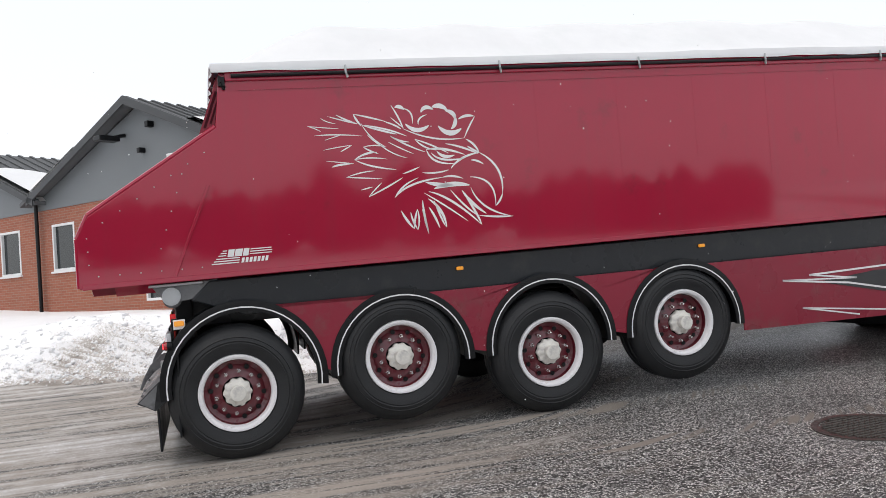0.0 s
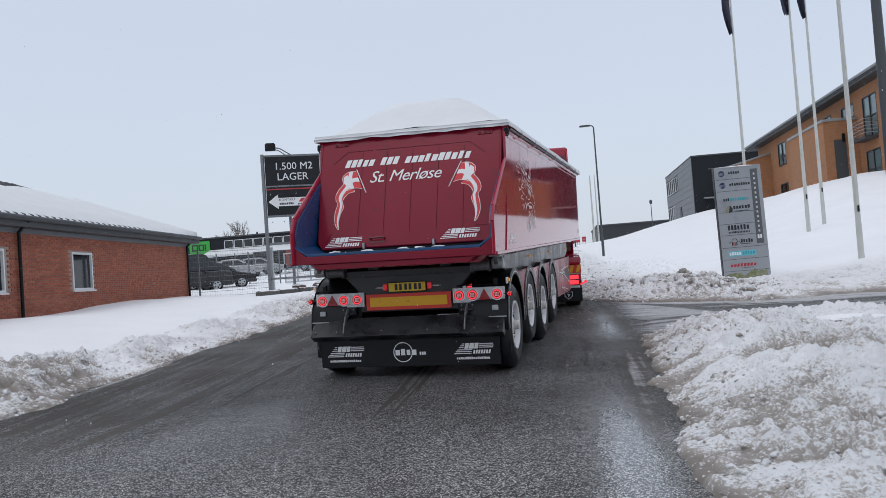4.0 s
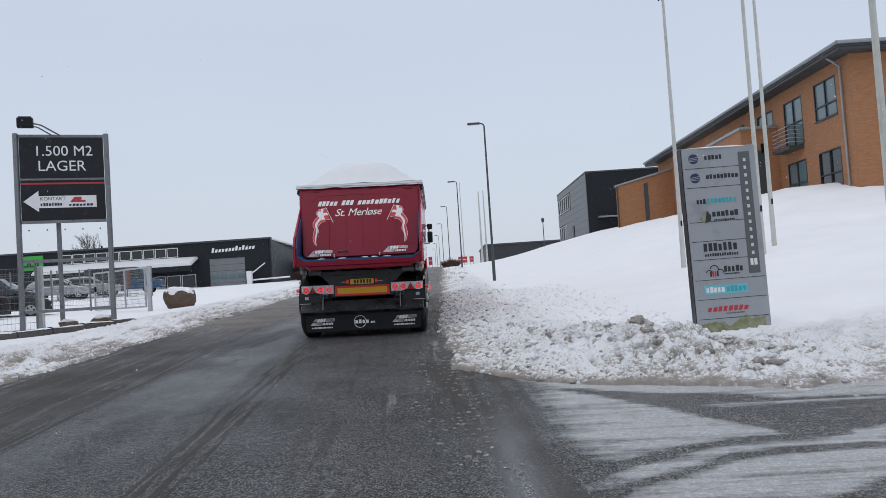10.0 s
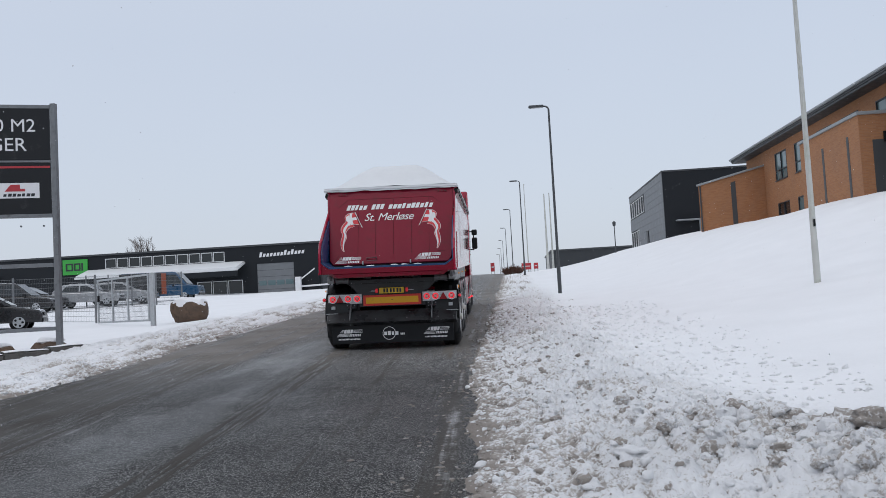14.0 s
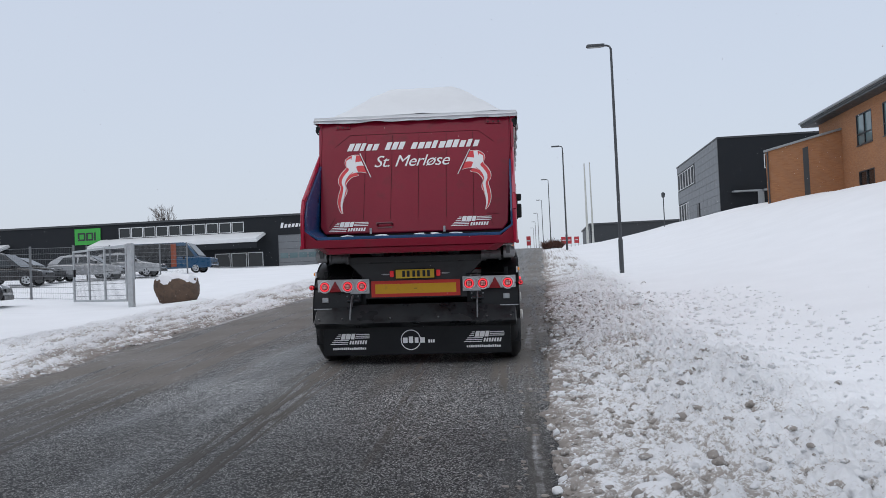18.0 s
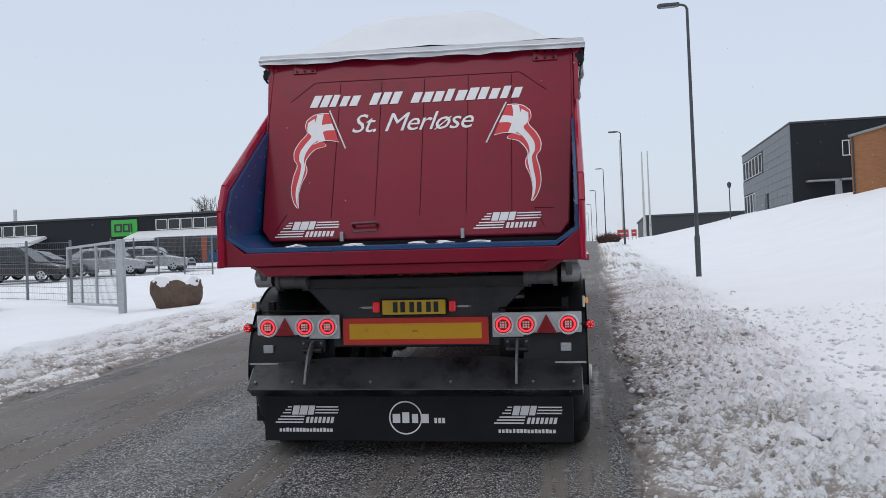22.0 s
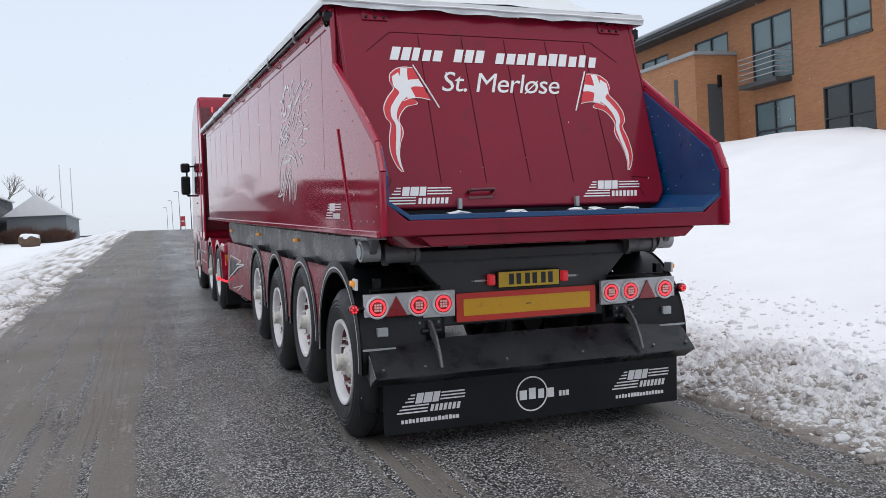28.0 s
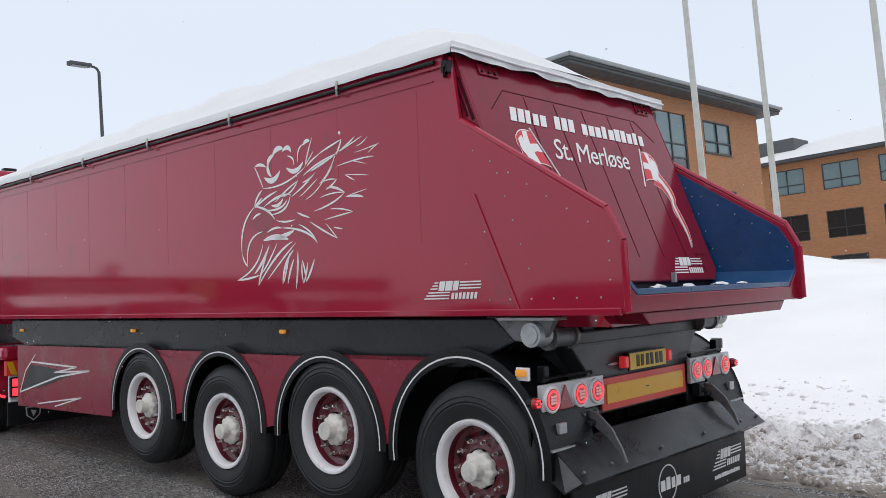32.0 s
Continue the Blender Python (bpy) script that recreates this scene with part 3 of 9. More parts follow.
def asphalt_material():
    """Wet asphalt: pale chippings in black binder, under a patchy film of silt, thin slush and standing water."""
    mt = bpy.data.materials.new("wet_asphalt")
    mt.use_nodes = True
    n, l = mt.node_tree.nodes, mt.node_tree.links
    b = n["Principled BSDF"]

    def attr(name):
        a = n.new("ShaderNodeAttribute")
        a.attribute_name = name
        return a.outputs["Fac"]

    def math_(op, a, c, clamp=False, d=None):
        k = n.new("ShaderNodeMath")
        k.operation, k.use_clamp = op, clamp
        for i, v in enumerate((a, c, d)):
            if v is None:
                continue
            if isinstance(v, (int, float)):
                k.inputs[i].default_value = v
            else:
                l.new(v, k.inputs[i])
        return k.outputs[0]

    def ranged(v, a, c, lo=0.0, hi=1.0):
        k = n.new("ShaderNodeMapRange")
        for name, q in (("From Min", a), ("From Max", c), ("To Min", lo), ("To Max", hi)):
            k.inputs[name].default_value = q
        l.new(v, k.inputs["Value"])
        return k.outputs[0]

    def mixed(f, one, two):
        k = n.new("ShaderNodeMixRGB")
        for i, v in enumerate((f, one, two)):
            if isinstance(v, tuple):
                k.inputs[i].default_value = (*v, 1)
            elif isinstance(v, float):
                k.inputs[i].default_value = v
            else:
                l.new(v, k.inputs[i])
        return k.outputs[0]

    def grain(vector, scale, detail, rough=0.5):
        k = n.new("ShaderNodeTexNoise")
        k.inputs["Scale"].default_value, k.inputs["Detail"].default_value, k.inputs["Roughness"].default_value = scale, detail, rough
        l.new(vector, k.inputs["Vector"])
        return k.outputs["Fac"]

    co = n.new("ShaderNodeTexCoord").outputs["Object"]
    across, along = attr("across"), attr("along")

    def lengthwise(fx, fy):
        k = n.new("ShaderNodeCombineXYZ")
        l.new(math_("MULTIPLY", across, fx), k.inputs[0])
        l.new(math_("MULTIPLY", along, fy), k.inputs[1])
        return k.outputs[0]

    # chippings
    cell, edge = n.new("ShaderNodeTexVoronoi"), n.new("ShaderNodeTexVoronoi")
    edge.feature = "DISTANCE_TO_EDGE"
    for v in (cell, edge):
        v.inputs["Scale"].default_value = 82.0
        l.new(co, v.inputs["Vector"])
    bw = n.new("ShaderNodeRGBToBW")
    l.new(cell.outputs["Color"], bw.inputs[0])
    stone = n.new("ShaderNodeValToRGB")
    for e, p, c in zip(stone.color_ramp.elements, (0.32, 0.78), ((0.055, 0.055, 0.055, 1), (0.92, 0.91, 0.88, 1))):
        e.position, e.color = p, c
    l.new(bw.outputs[0], stone.inputs[0])
    gap = ranged(edge.outputs["Distance"], 0.03, 0.20)
    worn = ranged(grain(co, 1.1, 5.0), 0.35, 0.65, 0.7, 1.0)
    chips = mixed(math_("MULTIPLY", gap, worn), (0.020, 0.020, 0.0205), stone.outputs[0])
    # silt film, drawn out along the way the wheels run
    patch = grain(co, 4.5, 12.0, 0.8)
    streak = grain(lengthwise(5.0, 0.22), 1.0, 7.0, 0.6)
    ridge = grain(lengthwise(15.0, 0.5), 1.0, 4.0)
    fine = ranged(streak, 0.38, 0.66)
    film = math_("MULTIPLY", attr("mud"), math_("MULTIPLY_ADD", fine, 1.1, False, 0.25))
    film = math_("ADD", film, math_("MULTIPLY_ADD", patch, 0.9, False, -0.45))
    tread = math_("MULTIPLY", attr("tread"), ranged(ridge, 0.42, 0.58, -0.4, 1.5))
    film = ranged(math_("ADD", film, tread), 0.28, 0.80, 0.0, 0.93)
    silt = mixed(attr("pale"), (0.112, 0.099, 0.084), (0.34, 0.305, 0.268))
    base = mixed(film, chips, silt)
    # soaked stretches are darker
    base = mixed(math_("MULTIPLY", attr("soak"), 0.52), base, mixed(1.0, base, (0.0, 0.0, 0.0)))
    # thin snow, drawn out along the side lane
    slant = n.new("ShaderNodeMapping")
    slant.inputs["Rotation"].default_value, slant.inputs["Scale"].default_value = (0, 0, radians(-14)), (0.4, 5.5, 1.0)
    l.new(co, slant.inputs["Vector"])
    drawn = mixed(attr("lane"), streak, grain(slant.outputs[0], 1.0, 7.0, 0.65))
    snow = ranged(math_("ADD", attr("slush"), ranged(math_("MULTIPLY_ADD", drawn, 0.62, False, math_("MULTIPLY", patch, 0.38)), 0.34, 0.66)), 0.80, 1.30)
    snow = math_("MULTIPLY", snow, ranged(math_("ADD", bw.outputs[0], grain(co, 23.0, 4.0, 0.7)), 0.55, 1.15, 1.0, 0.45))
    base = mixed(snow, base, (0.80, 0.805, 0.815))
    l.new(base, b.inputs["Base Color"])
    dry = math_("SUBTRACT", 1.0, attr("wet"))
    rough = math_("MULTIPLY_ADD", film, 0.12, True, ranged(grain(co, 0.7, 6.0), 0.35, 0.65, 0.42, 0.62))
    l.new(math_("MAXIMUM", math_("MULTIPLY", rough, dry), 0.06), b.inputs["Roughness"])
    b.inputs["Specular IOR Level"].default_value = 0.18
    l.new(ranged(math_("MULTIPLY_ADD", patch, 0.5, False, attr("wet")), 0.66, 1.05, 0.0, 0.6), b.inputs["Coat Weight"])
    b.inputs["Coat Roughness"].default_value, b.inputs["Coat IOR"].default_value = 0.04, 1.33
    bp = n.new("ShaderNodeBump")
    bp.inputs["Distance"].default_value = 0.012
    l.new(math_("MULTIPLY", dry, 0.75), bp.inputs["Strength"])
    bare = math_("SUBTRACT", 1.0, film)
    high = math_("MULTIPLY_ADD", tread, 0.55, False, math_("MULTIPLY", gap, math_("MULTIPLY", bare, 0.5)))
    l.new(math_("MULTIPLY_ADD", snow, 1.2, False, high), bp.inputs["Height"])
    l.new(bp.outputs[0], b.inputs["Normal"])
    return mt


M_snow = snow_material()
M_asphalt = asphalt_material()


def loose_brick_material():
    """Fired red brick, each one of its own shade."""
    mt = surface("red_brick", (0.30, 0.085, 0.048), 0.85, vary=0.14, scale=9, grain=0.3, grain_scale=70)
    n, l = mt.node_tree.nodes, mt.node_tree.links
    oi, geo = n.new("ShaderNodeObjectInfo"), n.new("ShaderNodeNewGeometry")
    ad = n.new("ShaderNodeMath")
    ad.operation = "ADD"
    l.new(oi.outputs["Random"], ad.inputs[0])
    l.new(geo.outputs["Random Per Island"], ad.inputs[1])
    fr = n.new("ShaderNodeMath")
    fr.operation = "FRACT"
    l.new(ad.outputs[0], fr.inputs[0])
    ramp = n.new("ShaderNodeValToRGB")
    ramp.color_ramp.elements[0].color, ramp.color_ramp.elements[1].color = (0.27, 0.085, 0.052, 1), (0.42, 0.145, 0.085, 1)
    l.new(fr.outputs[0], ramp.inputs[0])
    mul = [k for k in n if k.bl_idname == "ShaderNodeMixRGB"][0]
    l.new(ramp.outputs[0], mul.inputs[1])
    return mt


M_brick = loose_brick_material()

# ---- ground: one snow sheet to the horizon, and the road on it
def spread(lo, hi, step, far, grow=1.35):
    """Even steps from lo to hi, then ever longer ones out to -far and far."""
    mid = list(np.arange(lo, hi + 1e-6, step))
    out, s, v = [], step, hi
    while v < far:
        s *= grow
        v += s
        out.append(v)
    back, s, v = [], step, lo
    while v > -far:
        s *= grow
        v -= s
        back.append(v)
    return np.array(back[::-1] + mid + out)


def left_edge(x):
    """How far north the asphalt of the yard mouth on the west side reaches."""
    return np.interp(x, [-40, -20, -13, -10.5, -8.6, -7.6, -6.5], [-8.0, -3.4, -1.0, -0.1, 0.9, 1.8, 3.2])


def asphalt_depth(x, y):
    """Metres inside the asphalt's edge (negative: outside)."""
    main = np.minimum(x + 6.45, np.interp(y, [-40, -12, 2, 8, 16, 24, 400], [1.5, 0.8, 0.42, 0.66, 0.05, -0.25, -0.25]) - x)
    mouth = np.minimum(left_edge(x) - y, -5.0 - x)
    yard = np.minimum(mouth, y + 30)
    lane_lo = np.interp(x, [0, 0.8, 2.2, 4, 7, 12, 40], [7.4, 9.2, 10.0, 10.6, 11.4, 12.0, 12.5])
    lane_hi = np.interp(x, [0, 0.6, 1.5, 3.5, 7, 12, 40], [16.8, 16.0, 14.9, 14.2, 15.1, 16.0, 17.0])
    side = np.minimum(np.minimum(y - lane_lo, lane_hi - y), x + 1.5)
    return np.maximum(np.maximum(main, yard), side)


def puffs(x, y, seed):
    """Rounded heaps with creases between them, from 0 to 1."""
    return np.abs(2 * value_noise(x, y, seed) - 1)


def stepped(stops, far, grow):
    """Even steps within each stretch (low, high, step), then ever longer ones out to -far and far."""
    mid = np.concatenate([np.arange(lo, hi - step * 0.3, step) for lo, hi, step in stops])
    ends = spread(stops[0][0], stops[0][0], stops[0][2], far, grow), spread(stops[-1][1], stops[-1][1], stops[-1][2], far, grow)
    return np.concatenate([ends[0][ends[0] < stops[0][0] - 1e-6], mid, ends[1][ends[1] >= stops[-1][1] - 1e-6]])


def make_ground():
    xs = stepped(((-9.6, -6.0, 0.05), (-6.0, -0.8, 0.25), (-0.8, 3.0, 0.022), (3.0, 4.6, 0.033), (4.6, 7.0, 0.08)), 2600, 1.18)
    ys = stepped(((-5.0, -1.0, 0.08), (-1.0, 11.0, 0.028), (11.0, 15.0, 0.05), (15.0, 31.0, 0.030), (31.0, 43.0, 0.07)), 2600, 1.16)
    x, y = np.meshgrid(xs, ys)
    d = asphalt_depth(x, y)
    rag = (fbm(x * 1.1, y * 1.1, 3) - 0.5) * 0.9 + (fbm(x * 4, y * 4, 9, 3) - 0.5) * 0.35
    out = -d + rag * np.clip(0.5 + 0.2 * np.abs(d), 0.4, 1.0)
    near = smooth01((28 - np.hypot(x + 2, y - 18) * 0.6) / 10)
    east = x > -3
    corner = smooth01((11.0 - y) / 1.0) * smooth01((x + 1.0) / 0.6)
    north = smooth01((y - 14.0) / 1.0) * east
    reach = np.where(east, 2.9 - 0.5 * smooth01((y - 24) / 6), 1.9 + 1.4 * smooth01((y - 16) / 6)) + 3.2 * corner + 1.4 * np.exp(-(((y - 17) / 2.2) ** 2)) * east
    churn = 1 - smooth01((out - reach * 0.55) / (reach * 0.55))
    # broken, ploughed snow: heaps in five sizes, drawn out across the way at the lane's corner
    wx, wy = x + 0.30 * (fbm(x * 1.7, y * 1.7, 11, 3) - 0.5), y + 0.30 * (fbm(x * 1.7, y * 1.7, 12, 3) - 0.5)
    heaps = 0.055 * puffs(wx * 2.3, wy * 2.3, 21) + 0.070 * puffs(wx * 5.0, wy * 5.0, 31) + 0.100 * puffs(wx * 9.0, wy * 9.0, 37) + 0.080 * puffs(wx * 16, wy * 16, 39)
    crumbs = 0.040 * puffs(wx * 5.0, wy * 5.0, 31) + 0.078 * puffs(wx * 9.0, wy * 9.0, 37) + 0.088 * puffs(wx * 15, wy * 15, 39) + 0.045 * puffs(wx * 22, wy * 22, 41)
    flat_ = north * (0.65 + 0.35 * smooth01((y - 21) / 2))
    heaps = heaps * (1 - flat_) + crumbs * flat_
    calm = np.where(east, 1.0, 1 - 0.5 * smooth01((y - 16) / 6))
    heaps = heaps * calm
    rolls = puffs(wx * 0.8, wy * 2.2 + 0.3 * np.sin(wx), 43)
    heaps = heaps * (0.80 - 0.15 * corner) + 0.13 * corner * rolls
    crests = np.clip(heaps / (calm * (0.135 + 0.04 * corner - 0.026 * flat_)), 0, 1)
    patchy = np.maximum(0.75 * corner, smooth01((fbm(x * 0.9, y * 0.9, 87, 3) - 0.28) / 0.3))
    patchy = np.maximum(patchy, 0.7 * north)
    strong = churn * (0.35 + 0.65 * patchy)
    level = 0.012 + 0.06 * smooth01(out / 1.2) + heaps * (0.05 + 1.25 * strong) * smooth01((out + 0.05) / 0.14) * (0.25 + 0.75 * near) * (0.32 + 0.68 * smooth01(out / np.where(east, 1.1, 0.8)))
    level = level + np.exp(-(((out - 1.1) / 0.7) ** 2)) * (0.05 - 0.03 * flat_) * (0.5 + fbm(x * 0.5, y * 0.5, 51))
    # heaps left by the plough: by the yard mouth, beside the lane's corners
    heap_dirt = 0.0
    for cx, cy, rx, ry, h in ((-8.1, 3.3, 1.6, 1.1, 0.42), (-13.6, 0.9, 2.2, 0.9, 0.30), (2.2, 6.4, 1.6, 2.6, 0.22), (2.0, 18.1, 0.6, 0.8, 0.20), (2.55, 17.0, 0.55, 0.7, 0.30), (2.95, 16.2, 0.6, 0.5, 0.22), (3.5, 15.6, 0.7, 0.3, 0.14), (-7.3, 5.6, 0.7, 2.5, 0.22)):
        q = ((x - cx) / rx) ** 2 + ((y - cy) / ry) ** 2
        heap_dirt = heap_dirt + np.exp(-q) * (0.4 if cx < -6 else 0.25)
        level = level + h * np.exp(-q) * (0.45 + 0.5 * fbm(x * 3.0, y * 3.0, 77) + 0.6 * puffs(wx * 3.4, wy * 3.4, 79)) * smooth01(out / 0.5)
    # wheel marks pressed along the west verge
    west = smooth01((-6.3 - x) / 0.3) * smooth01((y - 14) / 6) * smooth01((3.6 - out) / 1.2) * (out > 0)
    rows = np.abs(fbm(x * 4.2, y * 0.55, 91, 3) - 0.5) * 2
    level = level + west * (0.10 * rows - 0.03)
    drift = (fbm(x * 0.12, y * 0.12, 5, 3) - 0.5) * 0.5 * smooth01((out - 2.5) / 6)
    z = plane(x, y) + hill(x, y) * smooth01(out / 3.0) + np.where(out > 0, level + drift, -0.06 + 0.08 * smooth01(1 + out / 0.06))
    # dirt: a brown hem along the asphalt, browner patches at the corner; the grey in the creases is dirt plus painted
    # shade
    hem = np.exp(-np.clip(out, 0, 50) / np.where(east, 0.26 - 0.13 * corner - 0.10 * flat_, 0.20))
    # (1 - crests) darkens the hollows as shade between the heaps would
    slush = 0.42 * hem * (0.5 + fbm(x * 1.6, y * 1.6, 63)) + strong * ((0.85 - 0.3 * (1 - calm) - 0.17 * corner) * (1 - crests) ** 1.3 + 0.12 - 0.05 * flat_ - 0.03 * corner - 0.16 * (1 - calm))
    slush = slush + corner * churn * np.exp(-np.clip(out, 0, 50) / 1.6) * (0.03 + 0.5 * np.clip(fbm(x * 1.3, y * 2.0, 65) - 0.45, 0, 1)) + 0.17 * corner * churn * (1 - rolls) ** 2
    slush = slush + north * churn * (0.7 * np.clip(fbm(x * 1.4, y * 1.4, 68) - 0.42, 0, 1) + 0.24 * np.exp(-np.clip(out, 0, 50) / 0.8))
    slush = slush + west * (np.clip(0.36 - rows, 0, 1) * 1.5 + 0.04) * np.clip(1.2 - out * 0.25, 0, 1)
    slush = slush + heap_dirt * (0.3 + fbm(x * 2.2, y * 2.2, 69))
    slush = np.clip(slush, 0, 1)
    global GROUND_GRID
    GROUND_GRID = (xs, ys, z, out)
    me = bpy.data.meshes.new("ground")
    n, m = x.shape
    idx = np.arange(n * m).reshape(n, m)
    quads = np.stack([idx[:-1, :-1], idx[:-1, 1:], idx[1:, 1:], idx[1:, :-1]], -1).reshape(-1, 4)
    me.vertices.add(n * m)
    me.vertices.foreach_set("co", np.stack([x, y, z], -1).astype(np.float32).ravel())
    me.loops.add(quads.size)
    me.loops.foreach_set("vertex_index", quads.astype(np.int32).ravel())
    me.polygons.add(len(quads))
    me.polygons.foreach_set("loop_start", np.arange(0, quads.size, 4, dtype=np.int32))
    me.polygons.foreach_set("use_smooth", np.ones(len(quads), bool))
    me.update()
    at = me.attributes.new("slush", "FLOAT", "POINT")
    at.data.foreach_set("value", slush.astype(np.float32).ravel())
    me.attributes.new("crumble", "FLOAT", "POINT").data.foreach_set("value", np.clip(0.15 * churn + 0.85 * strong, 0, 1).astype(np.float32).ravel())
    me.materials.append(M_snow)
    return tagged(new("ground", me), "snow-covered ground with dirty slush along the road edge", "snow ground", kind="structure")


def make_road():
    xs = np.concatenate([np.arange(-40, -9, 1.0), np.arange(-9, 8.95, 0.08), np.arange(9, 41, 1.0)])
    ys = np.concatenate([np.arange(-45, -9, 1.5), np.arange(-9, 30, 0.1), np.arange(30, 75, 1.0), np.arange(75, 420, 6.0)])
    x, y = np.meshgrid(xs, ys)
    z = plane(x, y)
    d = asphalt_depth(x, y)
    me = bpy.data.meshes.new("road")
    n, m = x.shape
    idx = np.arange(n * m).reshape(n, m)
    quads = np.stack([idx[:-1, :-1], idx[:-1, 1:], idx[1:, 1:], idx[1:, :-1]], -1).reshape(-1, 4)
    keep = (d.ravel()[quads].max(1) > -0.8)
    quads = quads[keep]
    used = np.unique(quads)
    back = np.full(n * m, -1)
    back[used] = np.arange(len(used))
    co = np.stack([x, y, z], -1).reshape(-1, 3)[used]
    me.from_pydata(co.tolist(), [], back[quads].tolist())
    ux, uy, ud = co[:, 0], co[:, 1], d.ravel()[used]
    side = smooth01((ux - 0.2) / 1.2) * (uy > 6) * (uy < 19)
    yard = smooth01((-3.2 - ux) / 2.5) * smooth01((3.5 - uy) / 4.0)
    slush = 0.30 * smooth01((0.5 - ud) / 0.5) * smooth01((uy - 2) / 3) + 0.36 * yard * smooth01((-5.0 - ux) / 2.0) * (0.7 + 0.8 * fbm(ux * 0.5, uy * 0.9, 4))
    # the side lane: packed slush with wet wheel tracks that swing out towards the street
    wob = 0.10 * (fbm(ux * 1.3, uy * 1.3, 23, 2) - 0.5)
    top = np.interp(ux, [0.5, 0.93, 2.24, 3.27, 4.75, 6.14, 12, 40], [15.5, 15.09, 14.32, 13.82, 13.82, 14.1, 15.2, 16]) + wob
    low = np.interp(ux, [0.5, 0.93, 2.03, 2.71, 4.19, 5.5, 12, 40], [15.4, 14.95, 13.2, 11.9, 12.47, 12.89, 13.9, 14.5]) + wob
    out_track = np.interp(ux, [0.6, 0.79, 1.39, 2.01, 2.84, 3.7, 4.7, 9, 40], [9.2, 9.5, 9.81, 10.22, 10.74, 11.04, 11.34, 12.0, 12.6]) + wob
    arc_a = np.interp(ux, [0.8, 1.39, 2.1, 2.9], [11.15, 11.67, 12.0, 12.1]) + wob
    arc_b = np.interp(ux, [0.8, 1.3, 2.07, 2.58, 3.3], [10.67, 11.1, 11.56, 11.65, 11.7]) + wob
    lane = 0.77 + 0.5 * (fbm(ux * 0.8, uy * 4.5, 14, 3) - 0.5)
    lane = lane - 0.70 * smooth01((uy - low) / 0.3) * smooth01((top - uy) / 0.25)
    lane = lane + 0.5 * np.exp(-(((uy - 13.5 - wob) / 0.09) ** 2)) * smooth01((ux - 2.2) / 0.4) * smooth01((4.6 - ux) / 0.5)
    lane = lane - 0.55 * smooth01((ux - 2.9) / 0.5) * smooth01((low - uy) / 0.2)
    lane = lane + 0.65 * np.exp(-(((uy - 11.97 - wob) / 0.13) ** 2)) * smooth01((ux - 2.7) / 0.4)
    for arc in (arc_a, arc_b):
        lane = lane - 0.65 * np.exp(-(((uy - arc) / 0.10) ** 2)) * (ux < 3.1)
    lane = lane - 0.8 * smooth01((out_track + 0.25 - uy) / 0.2) - 0.9 * smooth01((0.78 - ux) / 0.14)
    slush = slush * (1 - side * smooth01((ud - 0.2) / 0.3)) + side * np.clip(lane, -0.4, 0.9)
    # silt: along the right-hand edge, between the tracks, over the yard mouth
    edge_x = np.interp(uy, [-40, -12, 2, 8, 16, 24, 400], [1.5, 0.8, 0.42, 0.66, 0.05, -0.25, -0.25])
    hem = edge_x - ux
    wave = 0.35 * (fbm(uy * 0.35, ux * 0.4, 27, 3) - 0.5)
    up = smooth01((uy - 1) / 4)
    mud = 0.85 * smooth01((0.55 + 0.3 * smooth01((uy - 24) / 2) + wave - hem) / 0.3) * up * (1 - side)
    mud = mud + 0.50 * np.exp(-(((hem - 1.05 - wave) / 0.16) ** 2)) * up + 0.42 * np.exp(-(((hem - 1.75 - wave) / 0.2) ** 2)) * up
    mud = mud + 0.70 * smooth01((-4.1 + wave - ux) / 0.8) * up * (1 - yard) + 0.25 * smooth01((-2.9 - ux) / 0.5) * up * (1 - yard)
    mud = mud + 0.9 * side * smooth01((out_track + 0.1 - uy) / 0.3) + (0.45 + 0.35 * smooth01((-5.2 - ux) / 2)) * yard + 0.42 * smooth01((2 - uy) / 4)
    mud = mud * (1 - 0.1 * smooth01((uy - 21) / 3)) + 0.22 * smooth01((uy - 24.5) / 2)
    # ridged wheel tracks
    track = np.interp(uy, [-5, 2, 8.6, 11.4, 16.7, 22, 27, 60], [-2.6, -2.2, -2.13, -2.29, -2.54, -2.72, -2.9, -3.1])
    tread = np.zeros(len(ux))
    for off, wd, dp in ((0.0, 0.19, 1.0), (1.15, 0.12, 0.35), (2.05, 0.10, 0.30), (-1.9, 0.16, 0.5), (-2.5, 0.14, 0.4)):
        tread = tread + dp * np.exp(-(((ux - track - off) / wd) ** 4)) * smooth01((uy - 2) / 4) * (0.55 + 0.6 * fbm(uy * 0.5, ux * 0.5 + off, 43, 2))
    turn = ux * 0.78 - uy * 0.62
    for off, wd, dp in ((-5.1, 0.16, 0.9), (-4.3, 0.12, 0.6), (-3.2, 0.15, 0.7), (-6.3, 0.2, 0.7), (-7.4, 0.2, 0.6), (-2.0, 0.12, 0.5)):
        tread = tread + dp * np.exp(-(((turn - off) / wd) ** 4)) * smooth01((3.0 - uy) / 2.5) * (0.4 + 0.8 * fbm(ux * 0.4, uy * 0.4, 45, 2))
    bend = smooth01((3.0 - uy) / 5.0)
    across, along = (ux - track) * (1 - bend) + turn * bend, uy * (1 - bend) + (ux * 0.62 + uy * 0.78) * bend
    # from y 22 on the sky's sheen is put into the colour: less soak, paler silt
    soak = smooth01((uy - 1.5) / 4) * (1 - 0.9 * smooth01((uy - 22.3) / 3)) * (1 - 0.5 * side)
